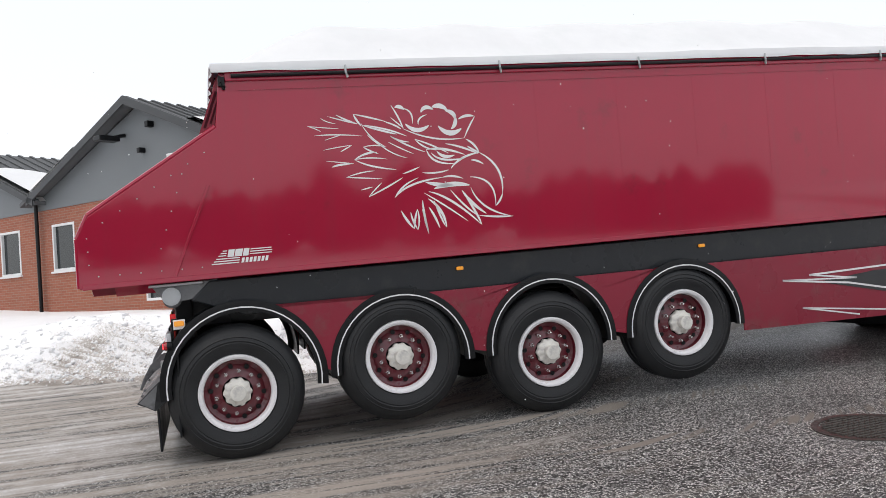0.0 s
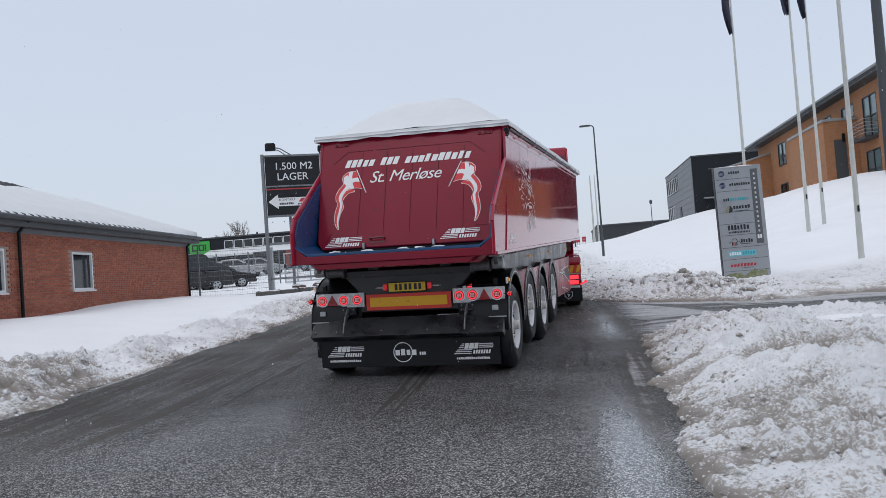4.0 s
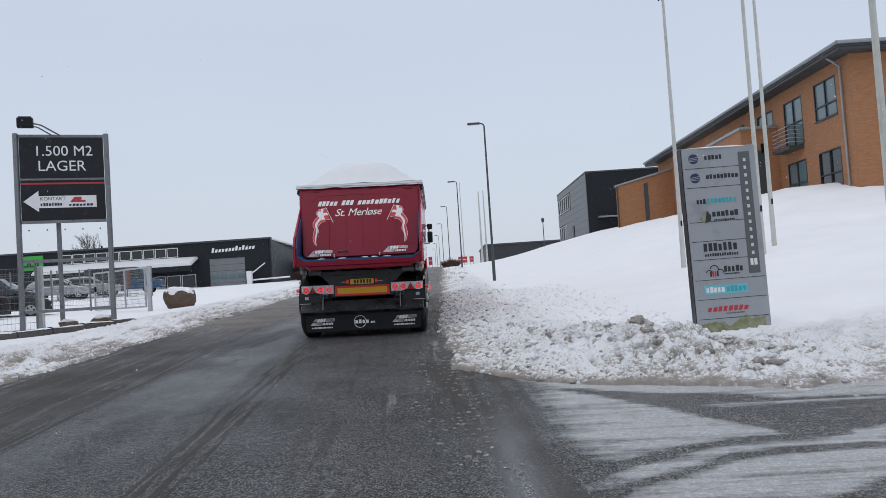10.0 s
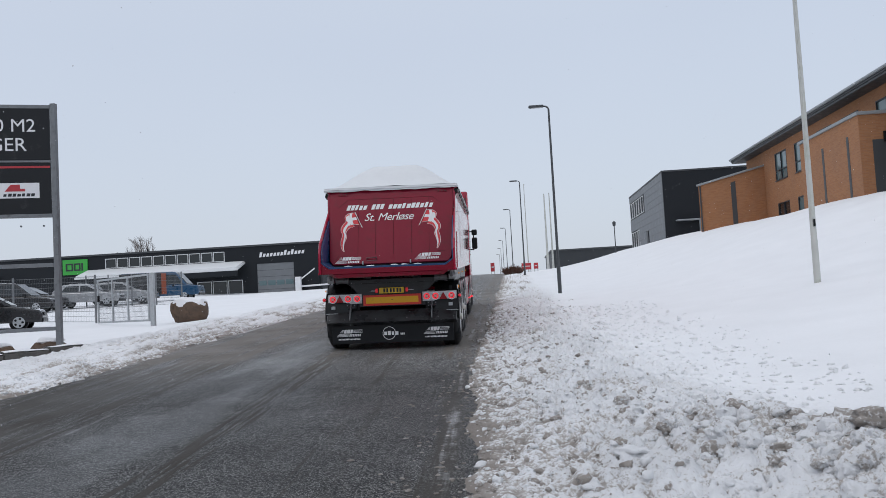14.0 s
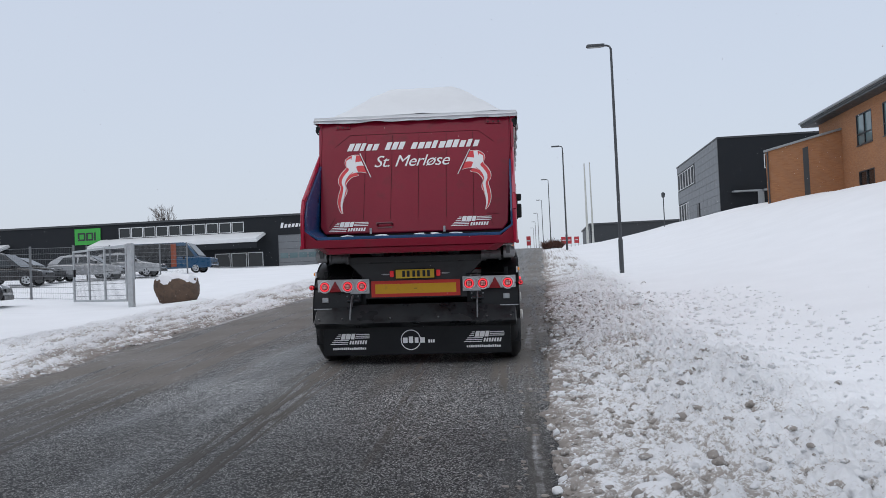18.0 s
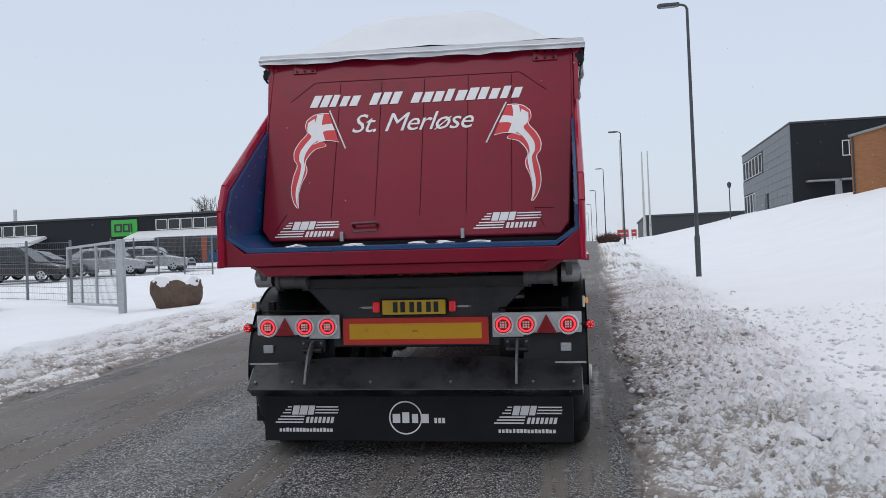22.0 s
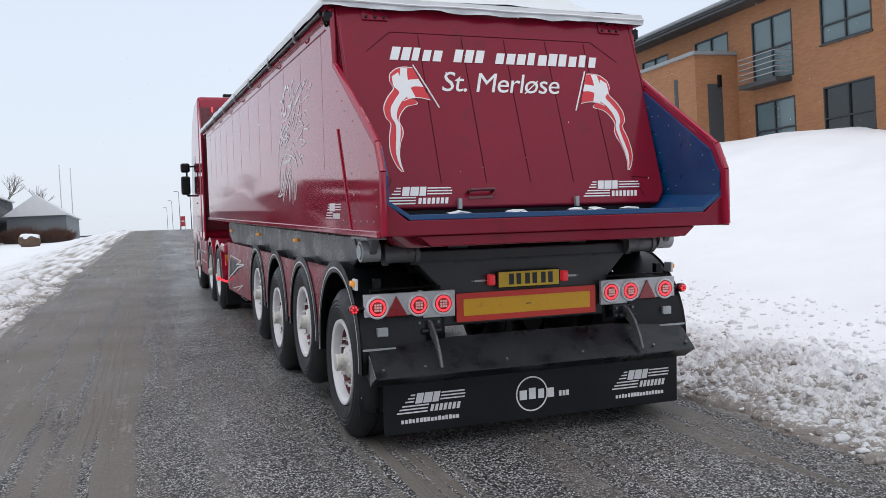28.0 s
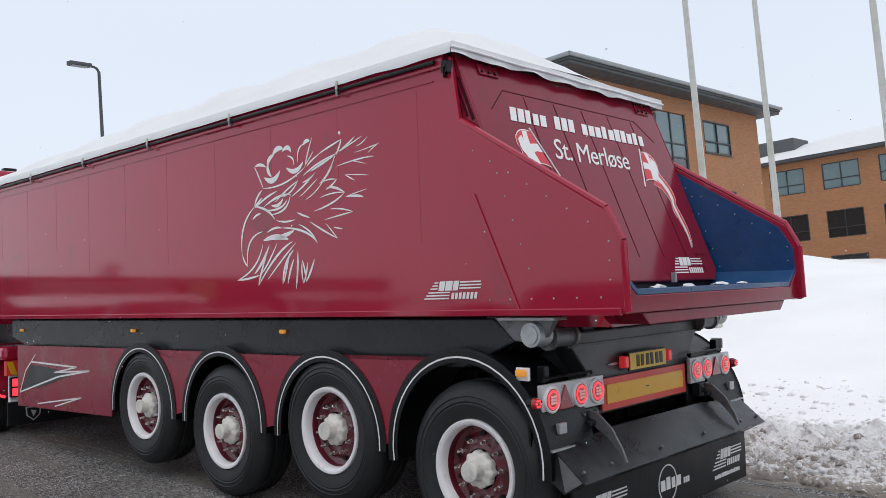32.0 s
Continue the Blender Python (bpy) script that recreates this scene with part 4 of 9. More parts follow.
    pale = np.clip(0.9 * yard + 0.55 * smooth01((2.5 - uy) / 4) * (1 - smooth01(ux + 0.5)) + 0.30 * smooth01((uy - 24.8) / 1.5), 0, 1)
    film = smooth01((ux + 4.3) / 0.3) * smooth01((-2.75 - ux) / 0.3) * up * smooth01((fbm(ux * 1.2, uy * 0.3, 95, 3) - 0.42) / 0.15)
    wet = np.exp(-(((ux - 0.02) / 0.28) ** 2)) * smooth01((6.5 - uy) / 4) * smooth01((uy + 4) / 3)
    wet = np.maximum(wet, 0.3 * film)
    wet = np.maximum(wet, 0.62 * np.exp(-(((ux - 0.35) / 0.22) ** 2)) * np.exp(-(((uy - 11) / 2.6) ** 2)))
    me.attributes.new("slush", "FLOAT", "POINT").data.foreach_set("value", slush.astype(np.float32))
    me.attributes.new("wet", "FLOAT", "POINT").data.foreach_set("value", np.clip(wet * 0.95, 0, 0.95).astype(np.float32))
    me.attributes.new("tread", "FLOAT", "POINT").data.foreach_set("value", np.clip(tread * 1.3, 0, 1.6).astype(np.float32))
    me.attributes.new("mud", "FLOAT", "POINT").data.foreach_set("value", np.clip(mud, 0, 1.2).astype(np.float32))
    for key, value in (("across", across), ("along", along), ("pale", pale), ("soak", soak), ("lane", side)):
        me.attributes.new(key, "FLOAT", "POINT").data.foreach_set("value", value.astype(np.float32))
    me.polygons.foreach_set("use_smooth", [True] * len(me.polygons))
    me.materials.append(M_asphalt)
    return tagged(new("road", me), "wet dark asphalt road with brown slush tracks", "road", kind="structure")


ground = make_ground()
road = make_road()

# ---- buildings
def window(parent, origin, u, w, z0, z1, cols=2, transom=0.36, frame=None, glass=None, depth=0.12, name="window", sill=None):
    """A window set into a wall: origin on the wall's face, u along it (metres w wide), out is to the right of u turned."""
    frame, glass = frame or M_frame_dark, glass or M_glass
    u = Vector((*u, 0)).normalized()
    o = Vector((*origin, 0))
    out = Vector((u.y, -u.x, 0))
    fr = Shape()
    t = 0.06

    def slab(a, b, za, zb, d0, d1):
        p = [o + u * a + out * d0, o + u * b + out * d0, o + u * b + out * d1, o + u * a + out * d1]
        fr.prism([(q.x, q.y, za) for q in p], (0, 0, zb - za))

    zt = z0 + (z1 - z0) * transom if transom else None
    xs, zs = [(0, t)], [(z0, z0 + t)]
    for k in range(1, cols):
        xs.append((w * k / cols - t / 2, w * k / cols + t / 2))
    xs.append((w - t, w))
    if zt:
        zs.append((zt - t / 2, zt + t / 2))
    zs.append((z1 - t, z1))
    xc, zc = sorted(e for c in xs for e in c), sorted(e for c in zs for e in c)
    for i, (a, b) in enumerate(zip(xc, xc[1:])):
        for j, (c, d) in enumerate(zip(zc, zc[1:])):
            if i % 2 == 0 or j % 2 == 0:
                slab(a, b, c, d, -depth, 0.012)
    win = part(name, fr, frame, parent, weld=True)
    rows = [(z0 + t, z1 - t)] if not zt else [(z0 + t, zt - t / 2), (zt + t / 2, z1 - t)]
    for k in range(cols):
        for za, zb in rows:
            p = [o + u * (w * k / cols + 0.03) - out * 0.06, o + u * (w * (k + 1) / cols - 0.03) - out * 0.06, o + u * (w * (k + 1) / cols - 0.03) - out * 0.075, o + u * (w * k / cols + 0.03) - out * 0.075]
            part("pane", Shape().prism([(q.x, q.y, za) for q in p], (0, 0, zb - za)), glass, win)
    if sill is not None:
        p = [o - u * 0.04 - out * 0.02, o + u * (w + 0.04) - out * 0.02, o + u * (w + 0.04) + out * 0.07, o - u * 0.04 + out * 0.07]
        part("window_sill", Shape().prism([(q.x, q.y, z0 - 0.05) for q in p], (0, 0, 0.05)), sill, win)
    return win


def wall_with_holes(name, a, b, z0, z1, holes, material, parent, thick=0.3):
    """A wall from a to b whose face is on the right of a to b; holes: (start, end, low, high)."""
    a, b = Vector((*a, 0)), Vector((*b, 0))
    u = (b - a).normalized()
    inn = Vector((-u.y, u.x, 0))
    run = (b - a).length
    cuts = sorted({0.0, run, *[h[0] for h in holes], *[h[1] for h in holes]})
    lev = sorted({z0, z1, *[h[2] for h in holes], *[h[3] for h in holes]})
    sh = Shape()
    for s, e in zip(cuts, cuts[1:]):
        ops = [h for h in holes if h[0] <= s + 1e-6 and h[1] >= e - 1e-6]
        z = z0
        for h in sorted(ops, key=lambda k: k[2]) + [None]:
            top = z1 if h is None else h[2]
            stops = [z] + [v for v in lev if z + 1e-6 < v < top - 1e-6] + [top]
            for lo, hi in zip(stops, stops[1:]):
                if hi > lo + 1e-6:
                    p = [a + u * s, a + u * e, a + u * e + inn * thick, a + u * s + inn * thick]
                    sh.prism([(q.x, q.y, lo) for q in p], (0, 0, hi - lo))
            if h is not None:
                z = h[3]
    return part(name, sh, material, parent, weld=True)


# -- the long red-brick hall west of the road
HC = Vector((-13.52, 4.74, 0))
HU = Vector((-0.0617, 1, 0)).normalized()
HW = Vector((-HU.y, HU.x, 0))
hall = thing("brick_hall", "long red brick hall with grey gables and snowy roof", "building")


def hall_at(v, w, z):
    p = HC + HU * v + HW * w
    return (p.x, p.y, z)


H_LEN, H_BASE, H_EAVE = 23.6, 0.6, 3.62
side_wins = [(5.60, 6.72, 1.95, 3.07), (10.02, 11.17, 1.95, 3.07), (14.5, 15.7, 1.95, 3.07)]
long_wall = wall_with_holes("long_wall", hall_at(0.302, 0, 0)[:2], hall_at(H_LEN, 0, 0)[:2], H_BASE, H_EAVE, [(s - 0.302, e - 0.302, lo, hi) for s, e, lo, hi in side_wins], M_brick_base, hall)
for s, e, lo, hi in side_wins:
    window(hall, hall_at(s, 0, 0)[:2], HU.xy, e - s, lo, hi, 1, None, M_frame_white, M_glass_dark, sill=M_frame_white)
gable_wins = [(1.35, 2.25, 1.95, 3.2), (3.35, 4.35, 1.2, 3.25), (5.35, 6.3, 2.1, 3.25), (7.1, 8.1, 2.1, 3.3), (9.65, 10.65, 2.1, 3.3), (12.2, 13.2, 2.1, 3.3)]
ga, gb = Vector(hall_at(0, 0, 0)), Vector(hall_at(0, 17.2, 0))
gable_wall = wall_with_holes("gable_wall", gb.xy, ga.xy, H_BASE, 3.70, [(17.2 - e, 17.2 - s, lo, hi) for s, e, lo, hi in gable_wins], M_brick_far, hall)
for k, (s, e, lo, hi) in enumerate(gable_wins):
    window(hall, hall_at(0, e, 0)[:2], (-HW).xy, e - s, lo, hi, 1, None, M_frame_white, M_glass_dark, sill=None if k == 1 else M_frame_white)
RIDGE, BAY = 5.70, 8.6
for k in range(2):
    w0, w1 = k * BAY, (k + 1) * BAY
    wm = (w0 + w1) / 2
    part("gable_cladding", Shape().prism([hall_at(-0.03, w0, 3.7), hall_at(-0.03, w0, 3.95), hall_at(-0.03, wm, RIDGE), hall_at(-0.03, w1, 3.95), hall_at(-0.03, w1, 3.7)], tuple(HU * 0.2)), M_gable, hall, "grey sheet cladding")
    hip = 4.5 if k == 0 else 0.0
    for sgn, we in ((-1, w0), (1, w1)):
        e0, e1 = we + sgn * 0.35, wm
        part("roof_slope", Shape().prism([hall_at(-0.35, e0, 3.82), hall_at(H_LEN + 0.3, e0, 3.82), hall_at(H_LEN + 0.3 - hip, e1, RIDGE + 0.08), hall_at(-0.35, e1, RIDGE + 0.08)], (0, 0, 0.10)), M_roof, hall)
        ribs = Shape()
        for i in range(60):
            v = -0.3 + i * 0.36
            if v > H_LEN - hip - 0.3:
                break
            ribs.prism([hall_at(v, e0, 3.93), hall_at(v + 0.09, e0, 3.93), hall_at(v + 0.09, e1, RIDGE + 0.19), hall_at(v, e1, RIDGE + 0.19)], (0, 0, 0.03))
        part("roof_ribs", ribs, M_roof, hall)
        rows = []
        for i in range(41):
            v = -0.25 + (H_LEN + 0.4) * i / 40
            lim = 0.80 + 0.08 * math.sin(i * 1.3) + 0.10 * noise.noise(Vector((i * 0.4, k, 2))) - (0.22 if i < 6 else 0.0)
            if hip and v > H_LEN - hip:
                lim = min(lim, (H_LEN + 0.25 - v) / (hip + 0.25) * 0.98)
            row = []
            for j in range(9):
                f = lim * j / 8
                z = 3.93 + (RIDGE - 3.75) * f + (0.0 if j in (0, 8) else 0.15)
                row.append(hall_at(v, e0 + (e1 - e0) * f, z))
            rows.append(row)
        part("roof_snow", Shape().grid(rows), M_tarp, hall, "white snow lying on the roof", smooth=True)
    part("verge_board", Shape().prism([hall_at(-0.38, w0 - 0.3, 3.80), hall_at(-0.38, w0 - 0.3, 3.97), hall_at(-0.38, wm, RIDGE + 0.22), hall_at(-0.38, w1 + 0.0, 4.0), hall_at(-0.38, w1, 3.83), hall_at(-0.38, wm, RIDGE + 0.02)], tuple(HU * 0.05)), M_fascia, hall)
part("hip_end", Shape().prism([hall_at(H_LEN + 0.3, -0.35, 3.82), hall_at(H_LEN + 0.3, 8.9, 3.82), hall_at(H_LEN - 4.2, 4.3, RIDGE + 0.08)], (0, 0, 0.1)), M_tarp, hall)
part("north_wall", Shape().prism([hall_at(H_LEN, 0.3, H_BASE), hall_at(H_LEN, 17.2, H_BASE), hall_at(H_LEN - 0.3, 17.2, H_BASE), hall_at(H_LEN - 0.3, 0.3, H_BASE)], (0, 0, 3.1)), M_brick_far, hall)
part("fascia", Shape().prism([hall_at(-0.3, -0.38, 3.62), hall_at(H_LEN + 0.3, -0.38, 3.62), hall_at(H_LEN + 0.3, -0.02, 3.62), hall_at(-0.3, -0.02, 3.62)], (0, 0, 0.26)), M_fascia, hall, bevel=0.02)
part("frieze_board", Shape().prism([hall_at(0.0, -0.06, 3.49), hall_at(H_LEN, -0.06, 3.49), hall_at(H_LEN, -0.025, 3.49), hall_at(0.0, -0.025, 3.49)], (0, 0, 0.125)), M_gable, hall, "grey board under the eaves")
part("gutter", Shape().tube(hall_at(-0.3, -0.43, 3.84), hall_at(H_LEN + 0.3, -0.43, 3.84), 0.07, n=10), M_fascia, hall, smooth=True)
for v in (1.05, 11.7, 23.2):
    part("downpipe", Shape().pipe([hall_at(v, -0.40, 3.8), hall_at(v, -0.11, 3.5), hall_at(v, -0.11, 1.0)], 0.045, 10), M_black, hall, smooth=True)
part("downpipe", Shape().pipe([hall_at(-0.12, BAY, 4.0), hall_at(-0.12, BAY, 0.9)], 0.05, 10), M_black, hall, smooth=True)
for w, z, s in ((3.75, 5.2, 0.14), (4.1, 4.65, 0.12)):
    part("wall_vent", Shape().box(hall_at(-0.1, w, z), (s, 0.18, s)), M_black, hall, bevel=0.02)
part("wall_lamp", Shape().pipe([hall_at(-0.05, 4.75, 5.1), hall_at(-0.4, 4.7, 5.0)], 0.05, 8).box(hall_at(-0.6, 4.65, 4.95), (0.3, 0.5, 0.12)), M_black, hall, bevel=0.03)

# -- the ochre office on the rise east of the road
office = thing("office_building", "two-storey ochre brick office with dark-framed windows on a snowy rise", "building")
OX, OY, OZ, OT, OE = 18.3, 41.7, 2.4, 11.05, 74.75
up = [(43.15, 45.4), (46.8, 49.0), (54.7, 56.9), (58.25, 60.55), (62.05, 64.35), (65.9, 68.2)]
long_h = [(s, e, 8.7, 10.5) for s, e in up if s != 46.8] + [(46.8, 49.0, 7.95, 10.4), (50.45, 52.7, 9.6, 10.45)]
low_h = [(s, e, 5.45, 7.2) for s, e in up if s < 47 or s > 58]
wall_with_holes("road_wall", (OX, OE), (OX, OY), OZ, OT, [(OE - e, OE - s, lo, hi) for s, e, lo, hi in long_h + low_h], M_orange, office)
for s, e, lo, hi in long_h + low_h:
    tall = hi - lo > 2.2
    window(office, (OX, e), (0, -1), e - s, lo, hi, 2, None if hi - lo < 1 else (0.5 if tall else 0.36), glass=M_glass_dark if (s, lo) in ((65.9, 5.45), (43.15, 5.45)) else M_glass, sill=M_fascia if not tall else None)
end_h = [(20.1, 22.9, 8.8, 10.4), (20.15, 22.9, 5.6, 7.17), (28.6, 31.2, 8.8, 10.3), (28.62, 31.25, 5.53, 7.1), (24.45, 27.0, 3.6, 10.35)]
wall_with_holes("end_wall", (OX + 0.3, OY), (34.3, OY), OZ, OT, [(s - OX - 0.3, e - OX - 0.3, lo, hi) for s, e, lo, hi in end_h], M_orange, office)
for s, e, lo, hi in end_h[:4]:
    window(office, (s, OY), (1, 0), e - s, lo, hi, 2, 0.36, sill=M_fascia)
col = part("stair_window", Shape().span((24.45, OY + 0.02, 3.6), (24.55, OY + 0.14, 10.35)).span((26.9, OY + 0.02, 3.6), (27.0, OY + 0.14, 10.35)).span((25.68, OY + 0.03, 3.6), (25.77, OY + 0.14, 10.35)), M_frame_dark, office)
for k, (lo, hi, gm) in enumerate(((9.0, 10.35, M_glass), (8.4, 9.0, M_glass), (7.1, 8.4, M_blind), (6.5, 7.1, M_blind), (5.9, 6.5, M_glass), (5.2, 5.9, M_glass), (3.6, 5.2, M_blind))):
    for a, b in ((24.55, 25.68), (25.77, 26.9)):
        part("pane", Shape().span((a, OY + 0.07, lo + 0.03), (b, OY + 0.09, hi - 0.03)), gm, col)
    part("transom", Shape().span((24.55, OY + 0.035, lo - 0.03), (26.9, OY + 0.13, lo + 0.03)), M_frame_dark, col)
wall_with_holes("east_wall", (34.3, OY + 0.3), (34.3, OE), OZ, OT, [], M_orange, office)
wall_with_holes("north_wall", (34.0, OE), (OX + 0.3, OE), OZ, OT, [], M_orange, office)
part("eaves_board", Shape().span((OX - 0.85, OY - 0.85, 11.05), (35.15, OE + 0.85, 11.17)).span((OX - 0.90, OY - 0.90, 11.17), (35.2, OE + 0.9, 11.36)), M_fascia, office, bevel=0.02)
part("gutter", Shape().tube((OX - 0.95, OY - 0.95, 11.34), (OX - 0.95, OE + 0.9, 11.34), 0.08, n=10).tube((OX - 0.95, OY - 0.95, 11.34), (35.2, OY - 0.95, 11.34), 0.08, n=10), M_zinc, office, smooth=True)
part("roof", Shape().add([(OX - 0.9, OY - 0.9, 11.37), (35.2, OY - 0.9, 11.37), (35.2, OE + 0.9, 11.37), (OX - 0.9, OE + 0.9, 11.37), (26.7, OY + 8, 13.1), (26.7, 67, 13.1)], [(0, 1, 4), (1, 2, 5, 4), (2, 3, 5), (3, 0, 4, 5)]), M_tarp, office, "low hipped roof under snow")
part("roof_light", Shape().span((26.0, 46.5, 12.6), (29.5, 49, 13.6)), M_roof, office, bevel=0.05)
part("downpipe", Shape().pipe([(OX - 0.85, OY + 0.7, 11.2), (OX - 0.10, OY + 0.75, 10.7), (OX - 0.08, OY + 0.75, 3.5)], 0.05, 10), M_zinc, office, smooth=True)
part("entrance_block", Shape().span((OX - 2.0, 50.0, OZ), (OX - 0.004, 57.6, 9.35)), M_orange, office)
part("block_cap", Shape().span((OX - 2.1, 49.9, 9.35), (OX - 0.01, 57.7, 9.5)), M_zinc, office, bevel=0.02)
stair = [(13.84, 71.03), (17.0, 70.7), (OX - 0.004, 70.66), (OX - 0.004, 74.6), (15.4, 74.6)]


def stair_top(x):
    return 9.02 + 0.235 * (x - 13.84)


def tapered(pts, low, high):
    """A prism on pts between two heights, each given by the place along x."""
    n = len(pts)
    return Shape().add([(x, y, low(x)) for x, y in pts] + [(x, y, high(x)) for x, y in pts], [tuple(range(n - 1, -1, -1)), tuple(range(n, 2 * n))] + [(k, (k + 1) % n, n + (k + 1) % n, n + k) for k in range(n)])


part("stair_block", tapered(stair, lambda x: OZ, stair_top), M_orange, office)
part("block_cap", tapered([(13.7, 70.95), (17.0, 70.58), (OX - 0.01, 70.55), (OX - 0.01, 74.7), (15.3, 74.7)], stair_top, lambda x: stair_top(x) + 0.14), M_zinc, office, bevel=0.02)
# nothing is set back here: the recess's shade is a flat dark strip
part("recess_strip", Shape().prism([(16.0, 70.80, 4.6), (16.32, 70.766, 4.6), (16.32, 70.766, 9.2), (16.0, 70.80, 9.1)], (0, -0.02, 0)), M_fascia, office, "flat dark strip drawn for a recess")
part("downpipe", Shape().tube((13.93, 70.95, 5.0), (13.93, 70.95, 9.0), 0.05, n=8), M_fascia, office, smooth=True)
part("recess_strip", Shape().span((OX - 1.45, 49.985, 4.6), (OX - 0.75, 49.999, 8.2)), M_fascia, office, "flat dark strip drawn for a recess")
for y in (51.2, 54.3):
    part("wall_strip", Shape().span((OX - 2.012, y, 4.6), (OX - 1.999, y + 0.25, 8.6)), M_fascia, office)
bal = part("balcony", Shape().span((OX - 0.75, 46.9, 7.75), (OX - 0.02, 49.0, 7.92)), M_fascia, office)
for k in range(5):
    part("balcony_rail", Shape().pipe([(OX - 0.02, 46.92, 8.1 + 0.2 * k), (OX - 0.73, 46.92, 8.1 + 0.2 * k), (OX - 0.73, 48.98, 8.1 + 0.2 * k), (OX - 0.02, 48.98, 8.1 + 0.2 * k)], 0.018, 6), M_galv, bal)
part("wall_lamp", Shape().box((OX - 0.9, 49.93, 8.3), (0.16, 0.1, 0.5)), M_black, office, bevel=0.02)
part("standpipe", Shape().pipe([(23.3, 41.0, 4.2), (23.3, 41.0, 5.35), (23.45, 41.0, 5.5), (23.6, 41.0, 5.35)], 0.07, 10), M_black, office, smooth=True)

# -- its far wing
wing = thing("office_wing", "ochre brick office wing under a snowy roof", "building")
wh_ = [(32.6 + 3.94 * k, 35.2 + 3.94 * k) for k in range(5)]
wall_with_holes("road_wall", (57, 53.9), (57, 30.0), 0.5, 11.5, [(53.9 - e, 53.9 - s, lo, hi) for s, e in wh_ for lo, hi in ((9.1, 11.0), (5.5, 7.5), (2.4, 4.2))], M_orange, wing)
for s, e in wh_:
    for lo, hi in ((9.1, 11.0), (5.5, 7.5), (2.4, 4.2)):
        window(wing, (57, e), (0, -1), e - s, lo, hi, 2, 0.36, glass=M_glass_dark if lo < 8 else M_glass)
part("body", Shape().span((57.31, 30, 0.5), (72, 53.9, 11.5)), M_orange, wing)
part("eaves_board", Shape().span((56.2, 29.2, 11.5), (72.8, 54.7, 11.75)), M_fascia, wing, bevel=0.02)
part("roof", Shape().add([(56.2, 29.2, 11.76), (72.8, 29.2, 11.76), (72.8, 54.7, 11.76), (56.2, 54.7, 11.76), (64.5, 36, 14.2), (64.5, 48, 14.2)], [(0, 1, 4), (1, 2, 5, 4), (2, 3, 5), (3, 0, 4, 5)]), M_tarp, wing)
part("roof_light", Shape().span((60, 50, 12.6), (63, 54, 13.9)), M_roof, wing, bevel=0.05)

# -- the dark panelled building up the road
cube = thing("panelled_building", "dark grey panel-clad building standing in the snow", "building")
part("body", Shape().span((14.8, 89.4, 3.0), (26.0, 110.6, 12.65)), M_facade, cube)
part("roof_edge", Shape().span((14.74, 89.34, 12.65), (26.1, 110.7, 12.80)), M_fascia, cube, bevel=0.02)
# road-side panels: paler than the end wall because the daylight is painted in
pm = None
for r in range(11):
    for c in range(12):
        y0, z0 = 89.45 + c * 1.76, 5.3 + r * 0.666
        if (c >= 6 and 7 <= r <= 9) or (c >= 9 and 2 <= r <= 4) or (c == 5 and 2 <= r <= 3):
            continue
        if pm is None:
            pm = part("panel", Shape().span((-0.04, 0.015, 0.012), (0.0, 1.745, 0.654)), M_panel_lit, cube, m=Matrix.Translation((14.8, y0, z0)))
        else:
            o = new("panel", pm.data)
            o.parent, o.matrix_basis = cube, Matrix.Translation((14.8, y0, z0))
for k in range(6):
    window(cube, (14.77, 110.4 - 1.62 * k), (0, -1), 1.45, 10.1, 11.85, 1, None, M_frame_white, M_glass)
for k in range(4):
    window(cube, (14.77, 110.4 - 1.55 * k), (0, -1), 1.4, 6.7, 8.5, 1, None, M_frame_white, M_glass)
window(cube, (18.5, 89.39), (1, 0), 1.0, 9.95, 11.15, 2, None, M_frame_white, M_glass)
part("door", Shape().span((14.74, 98.8, 5.2), (14.78, 99.9, 7.95)), M_frame_dark, cube)
part("canopy", Shape().span((15.75, 88.6, 8.03), (17.8, 89.39, 8.15)).span((18.2, 88.6, 8.05), (19.6, 89.39, 8.18)), M_zinc, cube)
part("wall_strip", Shape().span((17.85, 89.3, 5.2), (18.35, 89.39, 8.2)), M_zinc, cube)
part("annexe_roof", Shape().span((18, 112, 5), (22, 114, 6)), M_fascia, cube)

# -- low charcoal workshops across the yard
shop = thing("workshop_row", "long low charcoal workshop facade with white windows and snowy canopies", "building")
SY, SZ, ST = 88.0, 2.6, 8.0
bands = [(-37.9 + 1.17 * k, -36.8 + 1.17 * k, 6.75, 7.68) for k in range(10)] + [(-57.5 + 1.17 * k, -56.4 + 1.17 * k, 6.75, 7.75) for k in range(7)]
lows = [(-29.0 + 1.5 * k, -27.6 + 1.5 * k, 3.65, 4.95) for k in range(3)]
wall_with_holes("facade", (-64.0, SY), (-17.3, SY), SZ, ST, [(s + 64, e + 64, lo, hi) for s, e, lo, hi in bands + lows] + [(40.8, 44.3, 3.3, 6.35)], M_facade, shop, 0.25)
for s, e, lo, hi in bands + lows:
    window(shop, (s, SY), (1, 0), e - s, lo, hi, 1, None, M_frame_white, M_glass_dark)
gd = part("garage_door", Shape().span((-23.2, SY + 0.05, 3.3), (-19.7, SY + 0.1, 6.35)), M_panel_lit, shop, "grey sectional door")
for k in range(4):
    part("door_pane", Shape().span((-23.05 + 0.85 * k, SY + 0.035, 4.3), (-22.35 + 0.85 * k, SY + 0.051, 4.75)), M_glass, gd)
